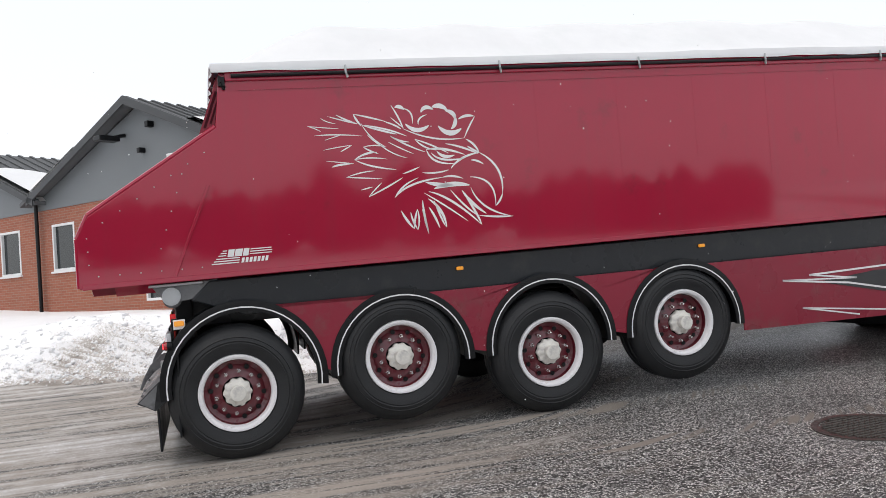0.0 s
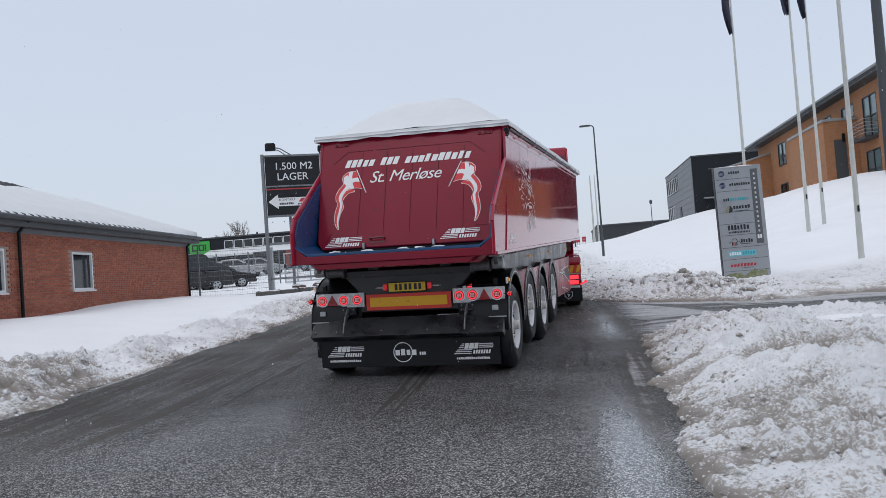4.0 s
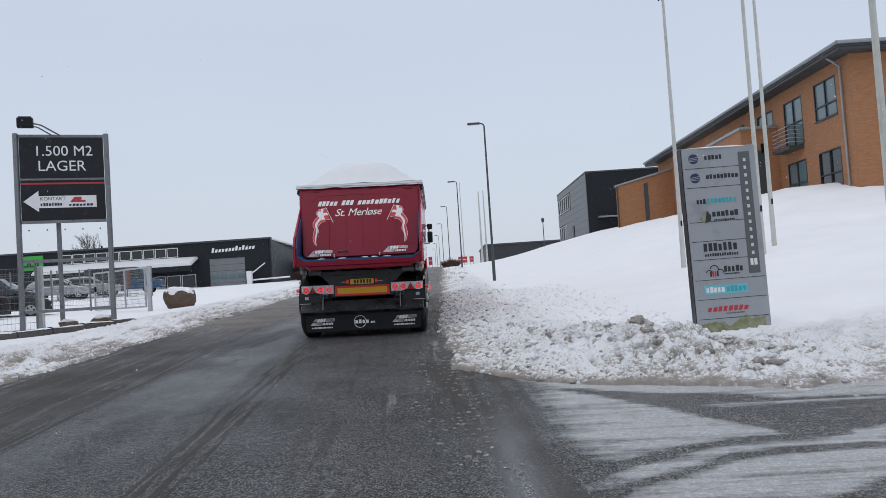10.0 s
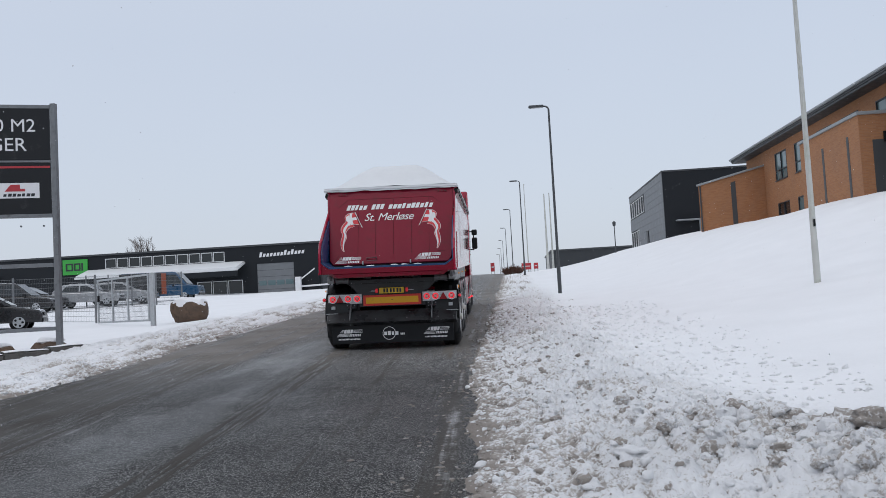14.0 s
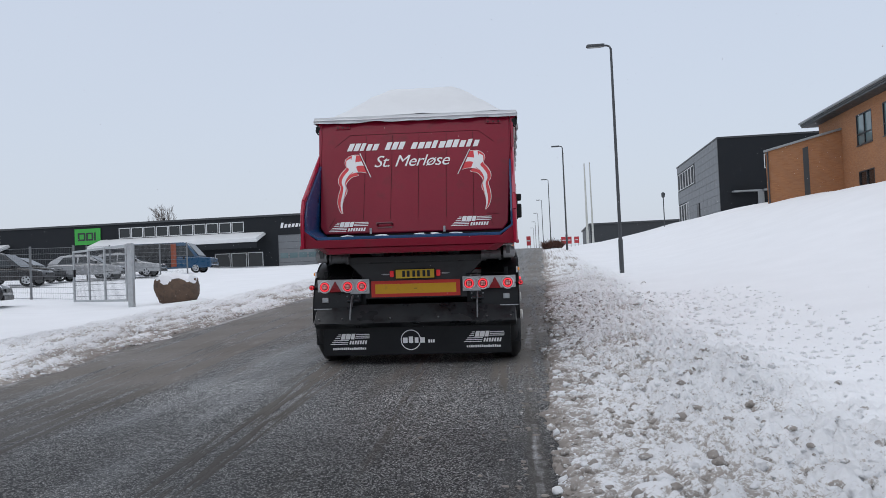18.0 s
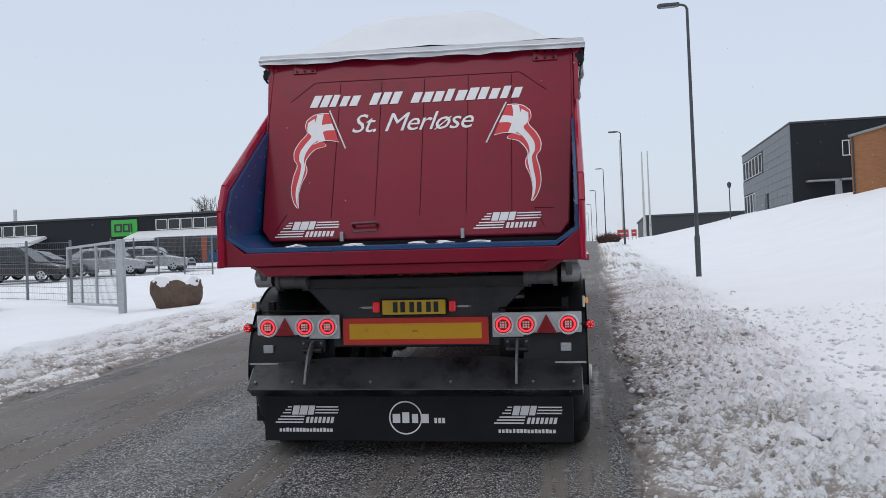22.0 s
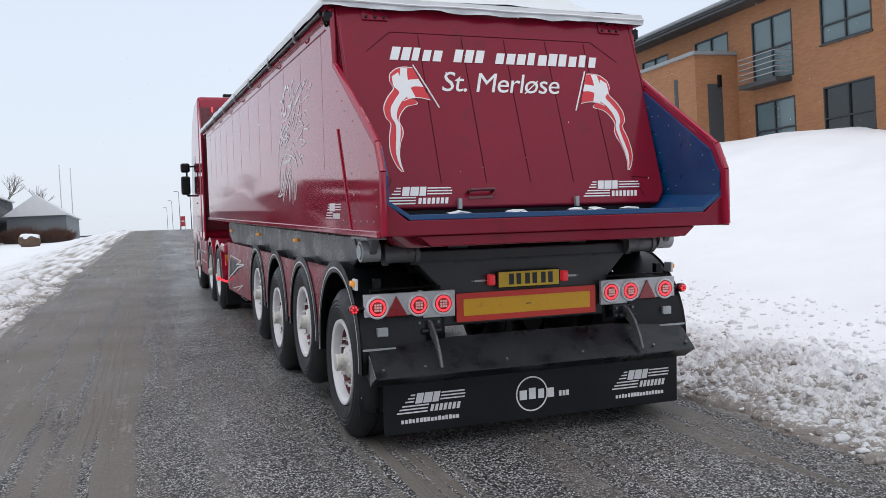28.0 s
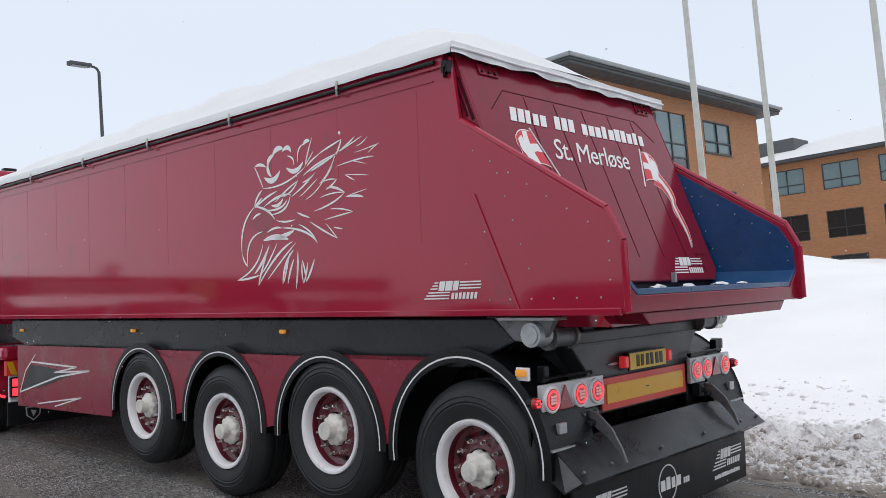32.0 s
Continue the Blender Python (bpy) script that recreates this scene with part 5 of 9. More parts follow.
for k in range(4):
    part("door_joint", Shape().span((-23.2, SY + 0.043, 3.9 + 0.6 * k), (-19.7, SY + 0.052, 3.93 + 0.6 * k)), M_fascia, gd)
part("side_body", Shape().span((-63.7, SY + 0.26, SZ), (-17.35, SY + 22, ST - 0.05)), M_facade, shop)
part("east_gable", Shape().prism([(-17.3, SY + 0.3, SZ), (-17.3, SY + 22, SZ), (-17.3, SY + 22, ST - 1.2), (-17.3, SY + 0.3, ST)], (0.2, 0, 0)), M_cladding, shop)
part("roof_edge", Shape().span((-64.1, SY - 0.12, ST), (-17.0, SY + 0.4, ST + 0.16)), M_fascia, shop)
part("roof_snow", Shape().span((-63.8, SY + 0.41, ST - 0.04), (-17.1, SY + 21.8, ST + 0.1)), M_tarp, shop)
for a, b in ((-39.7, -24.3), (-64.0, -48.4)):
    part("canopy", Shape().prism([(a, SY - 2.4, 5.75), (a, SY - 0.01, 6.45), (a, SY - 0.01, 6.6), (a, SY - 2.4, 5.9)], (b - a, 0, 0)), M_frame_white, shop, "canopy covered with snow")
    part("canopy_snow", Shape().prism([(a + 0.1, SY - 2.35, 5.905), (a + 0.1, SY - 0.02, 6.605), (a + 0.1, SY - 0.02, 6.70), (a + 0.1, SY - 2.35, 6.06)], (b - a - 0.2, 0, 0)), M_tarp, shop)
    part("canopy_front", Shape().span((a, SY - 2.42, 5.25), (b, SY - 2.36, 5.75)), M_facade, shop)
for k in range(13):
    x, h = -22.95 + 0.335 * k, 0.46 if k in (0, 7, 9) else 0.30
    part("sign_bar", Shape().prism([(x, SY - 0.03, 6.95 + 0.012 * k), (x + 0.22, SY - 0.03, 6.95 + 0.012 * k), (x + 0.32, SY - 0.03, 6.95 + h + 0.012 * k), (x + 0.10, SY - 0.03, 6.95 + h + 0.012 * k)], (0, 0.025, 0)), M_white, shop, "white sign strip")
gs = part("green_sign", Shape().span((-42.05, SY - 0.12, 6.35), (-39.6, SY - 0.01, 7.78)), M_green, shop, "bright green sign board")
for x, w in ((-41.75, 0.72), (-40.95, 0.66), (-40.2, 0.2)):
    mark = Shape().span((x, SY - 0.14, 6.70), (x + min(w, 0.16), SY - 0.121, 7.42))
    if w > 0.3:
        mark.span((x + 0.16, SY - 0.14, 6.70), (x + w, SY - 0.121, 6.84)).span((x + 0.16, SY - 0.14, 7.28), (x + w, SY - 0.121, 7.42)).span((x + w - 0.14, SY - 0.14, 6.84), (x + w, SY - 0.121, 7.28))
    part("sign_mark", mark, M_print_dark, gs)
part("stair", Shape().pipe([(-19.3, SY - 0.6, 4.4), (-17.6, SY - 0.6, 5.6)], 0.06, 8).pipe([(-19.3, SY - 0.6, 4.0), (-15.2, SY - 0.6, 4.1)], 0.08, 8).span((-19.4, SY - 0.9, 3.0), (-18.9, SY - 0.4, 4.9)), M_white, shop)
part("flue", Shape().tube((-53.8, SY + 3, ST), (-53.8, SY + 3, ST + 1.5), 0.16, n=10), M_galv, shop, smooth=True)
part("flue", Shape().tube((-35, SY + 3, ST), (-35, SY + 3, ST + 0.6), 0.1, n=10), M_black, shop, smooth=True)
annex = thing("glass_shed", "lower grey shed beside the workshops", "building")
part("body", Shape().span((-16.4, 100, 3.0), (-11.8, 112, 6.2)), M_gable, annex)
part("roof", Shape().prism([(-16.7, 99.6, 6.2), (-11.5, 99.6, 6.2), (-14.1, 99.6, 8.0)], (0, 13, 0)), M_tarp, annex)

# -- far off, over the crest
far = thing("distant_warehouse", "long low dark warehouse far up the road", "building")
part("body", Shape().span((7.4, 150, 5.5), (40, 175, 8.9)), M_cladding, far)
part("roof_edge", Shape().span((7.2, 149.8, 8.9), (40.2, 175.2, 9.15)), M_fascia, far)
far2 = thing("distant_building", "low dark building beyond the crest of the road", "building")
part("body", Shape().span((-42, 262, 3.5), (-8, 285, 7.4)), M_cladding, far2)
for k in range(3):
    part("window_band", Shape().span((-30 + 8 * k, 261.9, 5.6), (-25 + 8 * k, 261.99, 6.8)), M_glass, far2)
part("roof_edge", Shape().span((-42.3, 261.7, 7.4), (-7.7, 285.3, 7.7)), M_fascia, far2)
# the tree belt behind the road's south-east corner closes the place
belt = Shape()
for k in range(170):
    a = radians(-118 + 128 * k / 169 + random.uniform(-0.4, 0.4))
    d = random.uniform(52, 66)
    belt.rock((d * math.cos(a), -8 + d * math.sin(a), 0.6 + random.uniform(0, 1.4)), random.uniform(1.2, 2.4), k, (1, 1, 1.25), 1, 0.4)
tagged(part("tree_belt", belt, M_hedge), "dark bare tree belt closing the place behind", "trees", kind="stuff")

# ---- the tipping semi-trailer: x right, y ahead, z up from the road under the middle of its tail
AXLES = ((1.09, 0.525), (2.42, 0.645), (3.745, 0.525), (5.07, 0.635))
trailer = thing("tipper_trailer", "burgundy steel tipping semi-trailer with white tarpaulin on the wet road", "trailer")


def side_outline(x):
    return [(x, 0.02, 1.44), (x, 10.74, 1.44), (x, 10.80, 3.04), (x, 1.16, 3.02), (x, 1.10, 2.60), (x, 0.12, 1.985), (x, 0.05, 1.90), (x, 0.02, 1.80)]


for sx in (1, -1):
    part("side_wall", Shape().prism(side_outline(1.205 * sx), (0.04 * sx, 0, 0)), M_red, trailer, bevel=0.008)
    part("bottom_rail", Shape().span((min(1.232 * sx, 1.265 * sx), 0.04, 1.435), (max(1.232 * sx, 1.265 * sx), 10.74, 1.475)), M_red, trailer, bevel=0.006)
    part("top_rail", Shape().span((min(1.21 * sx, 1.27 * sx), 1.2, 2.955), (max(1.21 * sx, 1.27 * sx), 11.1, 3.045)), M_red, trailer, bevel=0.008)
    part("rope_track", Shape().tube((1.285 * sx, 1.25, 2.992), (1.285 * sx, 11.25, 3.005), 0.015, n=8), M_black, trailer, "black tarpaulin track")
    part("rail_lip", Shape().span((min(1.245 * sx, 1.254 * sx), 1.3, 2.885), (max(1.245 * sx, 1.254 * sx), 10.74, 2.893)), M_red, trailer)
    for k in range(7):
        y = 2.15 + 1.32 * k
        part("tarp_hook", Shape().pipe([(1.305 * sx, y, 3.05), (1.312 * sx, y, 2.99), (1.295 * sx, y + 0.012, 2.955), (1.27 * sx, y + 0.02, 2.975)], 0.009, 6), M_galv, trailer)
    # blue inside of the tail wing
    part("wing_lining", Shape().prism([(1.201 * sx, 0.06, 1.52), (1.201 * sx, 1.2, 1.52), (1.201 * sx, 1.2, 2.63), (1.201 * sx, 0.16, 1.97), (1.201 * sx, 0.06, 1.80)], (-0.02 * sx, 0, 0)), M_blue, trailer, "blue painted inner face")
    part("wing_edge", Shape().pipe([(1.225 * sx, 1.10, 2.61), (1.225 * sx, 0.12, 1.995), (1.225 * sx, 0.03, 1.82), (1.225 * sx, 0.02, 1.45)], 0.022, 8), M_red, trailer, smooth=True)
    # strip weld and rivet rows on the tail part of the side
    part("weld_seam", Shape().prism([(1.246 * sx, 0.69, 1.47), (1.246 * sx, 0.715, 1.47), (1.246 * sx, 1.02, 2.16), (1.246 * sx, 0.995, 2.16)], (0.011 * sx, 0, 0)), M_red, trailer, bevel=0.004)
    riv = Shape()
    for x, out_ in ((1.245, 0.003), (1.181, -0.003)):
        spots = [(0.16 + 0.15 * k, 1.53) for k in range(6)] + [(0.22 + 0.13 * k, 1.93 + 0.081 * k) for k in range(7)] + [(0.10, 1.62 + 0.1 * k) for k in range(3)] + [(0.62 + 0.05 * k, 1.70 + 0.14 * k) for k in range(5)]
        for y, z in spots:
            riv.tube((x * sx, y, z), ((x + out_) * sx, y, z), 0.0055, n=6)
    part("rivet_rows", riv, M_galv, trailer, "small pale rivet heads")["kind"] = "stuff"
    for k in range(12):
        y = 1.45 + 0.78 * k
        part("panel_weld", Shape().span((min(1.244 * sx, 1.246 * sx), y, 1.9 + 0.25 * (k % 2)), (max(1.244 * sx, 1.246 * sx), y + 0.006, 2.88)), M_red, trailer)

part("front_wall", Shape().span((-1.20, 10.70, 1.44), (1.20, 10.76, 3.04)), M_red, trailer, bevel=0.01)
part("tub_floor", Shape().prism([(-1.205, 0.25, 1.50), (1.205, 0.25, 1.50), (1.0, 0.25, 1.36), (-1.0, 0.25, 1.36)], (0, 10.4, 0)), M_red, trailer)
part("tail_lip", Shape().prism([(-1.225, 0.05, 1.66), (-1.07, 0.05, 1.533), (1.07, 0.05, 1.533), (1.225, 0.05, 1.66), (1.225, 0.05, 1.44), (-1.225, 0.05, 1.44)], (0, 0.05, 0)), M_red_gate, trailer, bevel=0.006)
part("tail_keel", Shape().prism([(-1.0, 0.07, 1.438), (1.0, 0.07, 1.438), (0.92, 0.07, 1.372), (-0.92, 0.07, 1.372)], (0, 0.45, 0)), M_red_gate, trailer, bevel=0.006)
part("tail_floor", Shape().prism([(-1.06, 0.055, 1.534), (-1.06, 0.055, 1.567), (-1.06, 0.66, 1.560), (-1.06, 0.66, 1.50)], (2.12, 0, 0)), M_blue, trailer, "blue painted chute floor", bevel=0.004)
for sx in (1, -1):
    part("chute_corner", Shape().prism([(1.203 * sx, 0.055, 1.665), (1.203 * sx, 0.70, 1.675), (1.055 * sx, 0.70, 1.563), (1.055 * sx, 0.055, 1.568)], (0, 0, -0.03)), M_blue, trailer, "blue painted sloping corner", bevel=0.003)
    part("corner_fold", Shape().tube((1.197 * sx, 0.06, 1.672), (1.197 * sx, 0.95, 1.70), 0.012, n=8), M_blue, trailer)

# tailgate: a sloping plate; gate(u, w) is a point on it, u to the right, w up the slope
G0, G1 = Vector((0, 0.602, 1.605)), Vector((0, 1.165, 3.05))
GUP = (G1 - G0).normalized()
GN = Vector((1, 0, 0)).cross(GUP).normalized()
if GN.y > 0:
    GN = -GN
GLEN = (G1 - G0).length


def gate(u, w, h=0.0):
    return G0 + Vector((u, 0, 0)) + GUP * w + GN * h


def gate_z(u, z, h=0.0):
    return gate(u, (z - G0.z) / GUP.z, h)


GATE_M = Matrix((Vector((1, 0, 0)), GUP, GN)).transposed().to_4x4()


def gate_pose(u, z, h):
    m = GATE_M.copy()
    m.translation = gate_z(u, z, h)
    return m


gate_out = [(-1.085, 0.0), (1.085, 0.0), (1.15, 0.09), (1.19, 0.95), (1.195, GLEN), (-1.195, GLEN), (-1.19, 0.95), (-1.15, 0.09)]
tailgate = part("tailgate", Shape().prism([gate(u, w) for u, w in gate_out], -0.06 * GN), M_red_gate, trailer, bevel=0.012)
part("gate_seal", Shape().span((-1.12, 0.655, 1.562), (1.12, 0.70, 1.70)), M_black, trailer, "black rubber seal behind the tailgate foot")
for sx in (1, -1):
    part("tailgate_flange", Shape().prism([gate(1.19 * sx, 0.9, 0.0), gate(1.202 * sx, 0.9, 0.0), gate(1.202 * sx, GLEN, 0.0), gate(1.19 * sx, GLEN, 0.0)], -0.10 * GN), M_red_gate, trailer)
    # no slot is cut: thin dark strips stand for the shade in it
    for d0, d1, z0, z1 in ((0.016, 0.036, 2.62, 2.90), (0.050, 0.066, 2.66, 2.97), (0.078, 0.088, 2.70, 2.98)):
        part("gate_slot_shade", Shape().prism([gate_z(1.202 * sx, z0, -d0), gate_z(1.202 * sx, z0, -d1), gate_z(1.202 * sx, z1, -d1), gate_z(1.202 * sx, z1, -d0)], (0.003 * sx, 0, 0)), M_press, trailer, "dark strip for the shaded slot beside the tailgate")
# pressed hexagonal field and upright ribs, the shade of their folds drawn as thin dark strips
ribs = [((-0.83, 2.855), (0.80, 2.855)), ((-0.83, 2.855), (-1.02, 2.70)), ((0.80, 2.855), (1.0, 2.70)), ((0.90, 1.80), (1.04, 1.79)), ((0.90, 1.80), (0.97, 1.66)), ((-0.97, 1.80), (-1.04, 1.68))]
for a, c in ribs + [((x, 1.77), (x, 2.84)) for x in (-0.62, -0.285, 0.055, 0.40, 0.735)]:
    p0, p1 = gate_z(*a, 0.0), gate_z(*c, 0.0)
    side = (p1 - p0).cross(GN).normalized() * 0.0025
    part("press_line", Shape().prism([p0 + side, p1 + side, p1 - side, p0 - side], 0.0025 * GN), M_press, tailgate)
for u in (-1.02, 0.90):
    hp = part("hinge_plate", Shape().prism([gate_z(u, 2.935), gate_z(u + 0.19, 2.935), gate_z(u + 0.19, 3.03), gate_z(u, 3.03)], 0.012 * GN), M_red_gate, tailgate, bevel=0.003)
    for du in (0.03, 0.095, 0.16):
        for z in (2.955, 3.01):
            part("bolt", Shape().tube(gate_z(u + du, z, 0.012), gate_z(u + du, z, 0.022), 0.011, n=6), M_black, hp)
part("handle", Shape().pipe([gate_z(-0.44, 1.70, 0.0), gate_z(-0.44, 1.70, 0.05), gate_z(-0.26, 1.705, 0.05), gate_z(-0.26, 1.705, 0.0)], 0.012, 8).prism([gate_z(-0.44, 1.655, 0.001), gate_z(-0.26, 1.66, 0.001), gate_z(-0.26, 1.68, 0.001), gate_z(-0.44, 1.675, 0.001)], 0.004 * GN), M_redrim, tailgate)
for u in (-0.52, 0.38):
    part("gate_latch", Shape().box(gate_z(u, 1.62, 0.02), (0.025, 0.03, 0.07)), M_galv, tailgate)
for k, u in enumerate((-0.72, -0.3, 0.12, 0.55, 0.3)):
    part("snow_rest", Shape().rock(Vector((u, 0.12 + 0.02 * k, 1.572)), 0.042, 40 + k, (1.5, 0.6, 0.25), 2, 0.5), M_tarp, trailer, "small heap of snow")

# tarpaulin, domed over the load
def tarp():
    rows = []
    for j in range(49):
        y = 1.10 + (11.42 - 1.10) * j / 48 if j > 6 else 1.10 + 1.29 * (j / 6) ** 1.6
        back = (y - 1.10) / 0.85
        front = min(1.0, 0.62 + 0.38 * (11.42 - y) / 5.0)
        row = [(-1.300, y, 3.022 + 0.012 * noise.noise(Vector((7, y * 3, 9)))), (-1.303, y, 3.05)]
        for i in range(25):
            u = -1 + 2 * i / 24
            side = (0.97 - abs(u)) / 0.58
            f = max(0.0, min(1.0, back, side) - 0.12 * math.exp(-(((back - side) / 0.3) ** 2)) * (min(back, side) < 1))
            h = 0.44 * front * f * f * (3 - 2 * f) * 0.45 + 0.44 * front * f * 0.55
            h *= 1 - 0.05 * math.cos(y * 4.7)
            h += 0.022 * noise.noise(Vector((u * 2.5, y * 1.4, 0.3))) + 0.012 * noise.noise(Vector((u * 6, y * 3.5, 4.3)))
            row.append((u * 1.287, y, 3.092 + 0.03 * min(1, abs(y - 1.1) * 3) * (1 - u**8) + max(0, h)))
        row += [(1.303, y, 3.05), (1.300, y, 3.022 + 0.012 * noise.noise(Vector((1, y * 3, 9))))]
        rows.append(row)
    sh = Shape().grid(rows)
    sh.grid([[(u * 1.30 / 24, 1.098 + 0.012 * math.sin(u * 0.9), 3.016 + 0.022 * noise.noise(Vector((u * 0.16, 3, 1))) + 0.006 * noise.noise(Vector((u * 0.5, 8, 1)))) for u in range(-24, 25)], [(u * 1.30 / 24, 1.10, 3.05) for u in range(-24, 25)], [(u * 1.287 / 24, 1.10, 3.094) for u in range(-24, 25)]])
    return sh


part("tarpaulin", tarp(), M_tarp, trailer, "white tarpaulin domed over the load with snow on it", smooth=True)
part("tarp_edge_cord", Shape().pipe([(-1.30 + 0.1083 * k, 1.093, 3.056 + 0.003 * math.sin(k * 0.8)) for k in range(25)], 0.008, 6), M_white, trailer)
for sx in (1, -1):
    part("tarp_bow_end", Shape().span((min(1.225 * sx, 1.285 * sx), 1.15, 2.915), (max(1.225 * sx, 1.285 * sx), 1.20, 2.99)).pipe([(1.262 * sx, 1.16, 3.0), (1.290 * sx, 1.17, 2.94), (1.262 * sx, 1.19, 2.89), (1.235 * sx, 1.20, 2.93)], 0.010, 6), M_black, trailer, bevel=0.006)

# chassis
part("chassis_beam", Shape().span((0.40, 0.75, 1.02), (0.55, 10.6, 1.40)), M_chassis, trailer, bevel=0.01)
part("chassis_beam", Shape().span((-0.55, 0.75, 1.02), (-0.40, 10.6, 1.40)), M_chassis, trailer, bevel=0.01)
for sx in (1, -1):
    part("side_beam", Shape().prism([(1.17 * sx, 1.2, 1.12), (1.17 * sx, 8.0, 1.12), (1.17 * sx, 8.4, 1.22), (1.17 * sx, 8.4, 1.42), (1.17 * sx, 0.95, 1.42), (1.17 * sx, 0.80, 1.28)], (-0.6 * sx, 0, 0)), M_chassis, trailer, bevel=0.012)
    hinge = part("tipping_hinge", Shape().prism([(1.16 * sx, 0.52, 1.41), (1.16 * sx, 1.02, 1.43), (1.16 * sx, 0.84, 1.29), (1.16 * sx, 0.62, 1.27)], (-0.05 * sx, 0, 0)), M_cast, trailer, "grey cast hinge bracket", bevel=0.006)
    part("hinge_pin", Shape().tube((1.08 * sx, 0.66, 1.325), (1.205 * sx, 0.66, 1.325), 0.070, n=20).tube((1.205 * sx, 0.66, 1.325), (1.215 * sx, 0.66, 1.325), 0.052, n=20), M_galv, hinge, "pale round hinge pin", smooth=True)
    part("hinge_cap", Shape().span((min(1.0 * sx, 1.20 * sx), 0.50, 1.405), (max(1.0 * sx, 1.20 * sx), 0.90, 1.425)), M_galv, hinge, bevel=0.004)
    for y, z in ((3.0, 1.325), (5.35, 1.315), (8.05, 1.30)):
        part("side_lamp", Shape().box((1.19 * sx, y, z), (0.03, 0.06, 0.03)), M_amber, trailer, "lit amber side lamp", bevel=0.008)
    part("air_tank", Shape().tube((0.95 * sx, 5.9, 1.22), (0.95 * sx, 6.6, 1.22), 0.11, n=16).tube((0.95 * sx, 7.0, 1.22), (0.95 * sx, 7.6, 1.22), 0.11, n=16), M_black, trailer, smooth=True)
    part("valve_box", Shape().box((1.08 * sx, 7.15, 1.30), (0.1, 0.26, 0.2)), M_black, trailer, bevel=0.01)
    part("plate_label", Shape().box((1.14 * sx, 7.75, 1.27), (0.01, 0.14, 0.09)), M_decal_grey, trailer)
    part("landing_leg", Shape().span((min(0.70 * sx, 0.82 * sx), 8.0, 0.45), (max(0.70 * sx, 0.82 * sx), 8.13, 1.2)), M_chassis, trailer, bevel=0.01)
part("tail_crossmember", Shape().prism([(-0.90, 0.66, 1.315), (0.90, 0.66, 1.315), (0.66, 0.66, 1.06), (0.66, 0.66, 0.79), (-0.66, 0.66, 0.79), (-0.66, 0.66, 1.06)], (0, 0.14, 0)), M_cross, trailer, bevel=0.012)
part("crossmember_fold", Shape().span((-0.86, 0.645, 1.225), (0.86, 0.665, 1.24)), M_dirtyplate, trailer)
for u in (-0.36, 0.36):
    part("oval_emblem", Shape().box((u, 0.653, 1.09), (0.075, 0.012, 0.014)).box((u, 0.653, 1.09), (0.12, 0.008, 0.005)), M_galv, trailer)
part("king_pin_plate", Shape().span((-0.5, 8.8, 1.06), (0.5, 10.6, 1.14)), M_chassis, trailer, bevel=0.01)
part("tipping_ram", Shape().tube((0, 10.45, 1.2), (0, 10.62, 3.0), 0.13, n=16), M_chassis, trailer, smooth=True)
part("tail_rail_plate", Shape().span((-0.20, 0.30, 1.36), (0.22, 0.5, 1.40)), M_galv, trailer, "light grey stop plate", bevel=0.006)
for sx in (1, -1):
    part("hinge_roller", Shape().tube((0.84 * sx, 0.66, 1.30), (1.02 * sx, 0.66, 1.30), 0.060, n=18).tube((1.02 * sx, 0.66, 1.30), (1.05 * sx, 0.66, 1.30), 0.074, n=18).tube((0.81 * sx, 0.66, 1.30), (0.84 * sx, 0.66, 1.30), 0.074, n=18), M_cast, trailer, smooth=True)

# number plate, warning board, lamp boards
plate = part("number_plate", Shape().span((-0.245, 0.610, 1.03), (0.245, 0.622, 1.155)), M_black, trailer, bevel=0.004)
part("plate_face", Shape().span((-0.235, 0.604, 1.04), (0.235, 0.611, 1.145)), M_plate, plate, "yellow plate")
for k in range(6):
    part("plate_bar", Shape().span((-0.155 + 0.056 * k + (0.012 if k > 1 else 0) + (0.012 if k > 3 else 0), 0.600, 1.056), (-0.155 + 0.056 * k + 0.034 + (0.012 if k > 1 else 0) + (0.012 if k > 3 else 0), 0.605, 1.132)), M_print_dark, plate)
for u in (-0.285, 0.285):
    part("plate_lamp", Shape().box((u, 0.62, 1.095), (0.045, 0.05, 0.075)), M_plate_lamp, trailer, "lit red lamp beside the plate", bevel=0.008)
board = part("warning_board", Shape().span((-0.545, 0.628, 0.815), (0.545, 0.642, 1.012)), M_redfilm, trailer, "red-bordered yellow reflective board")
part("board_field", Shape().span((-0.495, 0.622, 0.856), (0.495, 0.629, 0.972)), M_yellow, board)
part("board_mark", Shape().span((-0.02, 0.6195, 0.912), (0.02, 0.6225, 0.918)), M_print_dark, board)


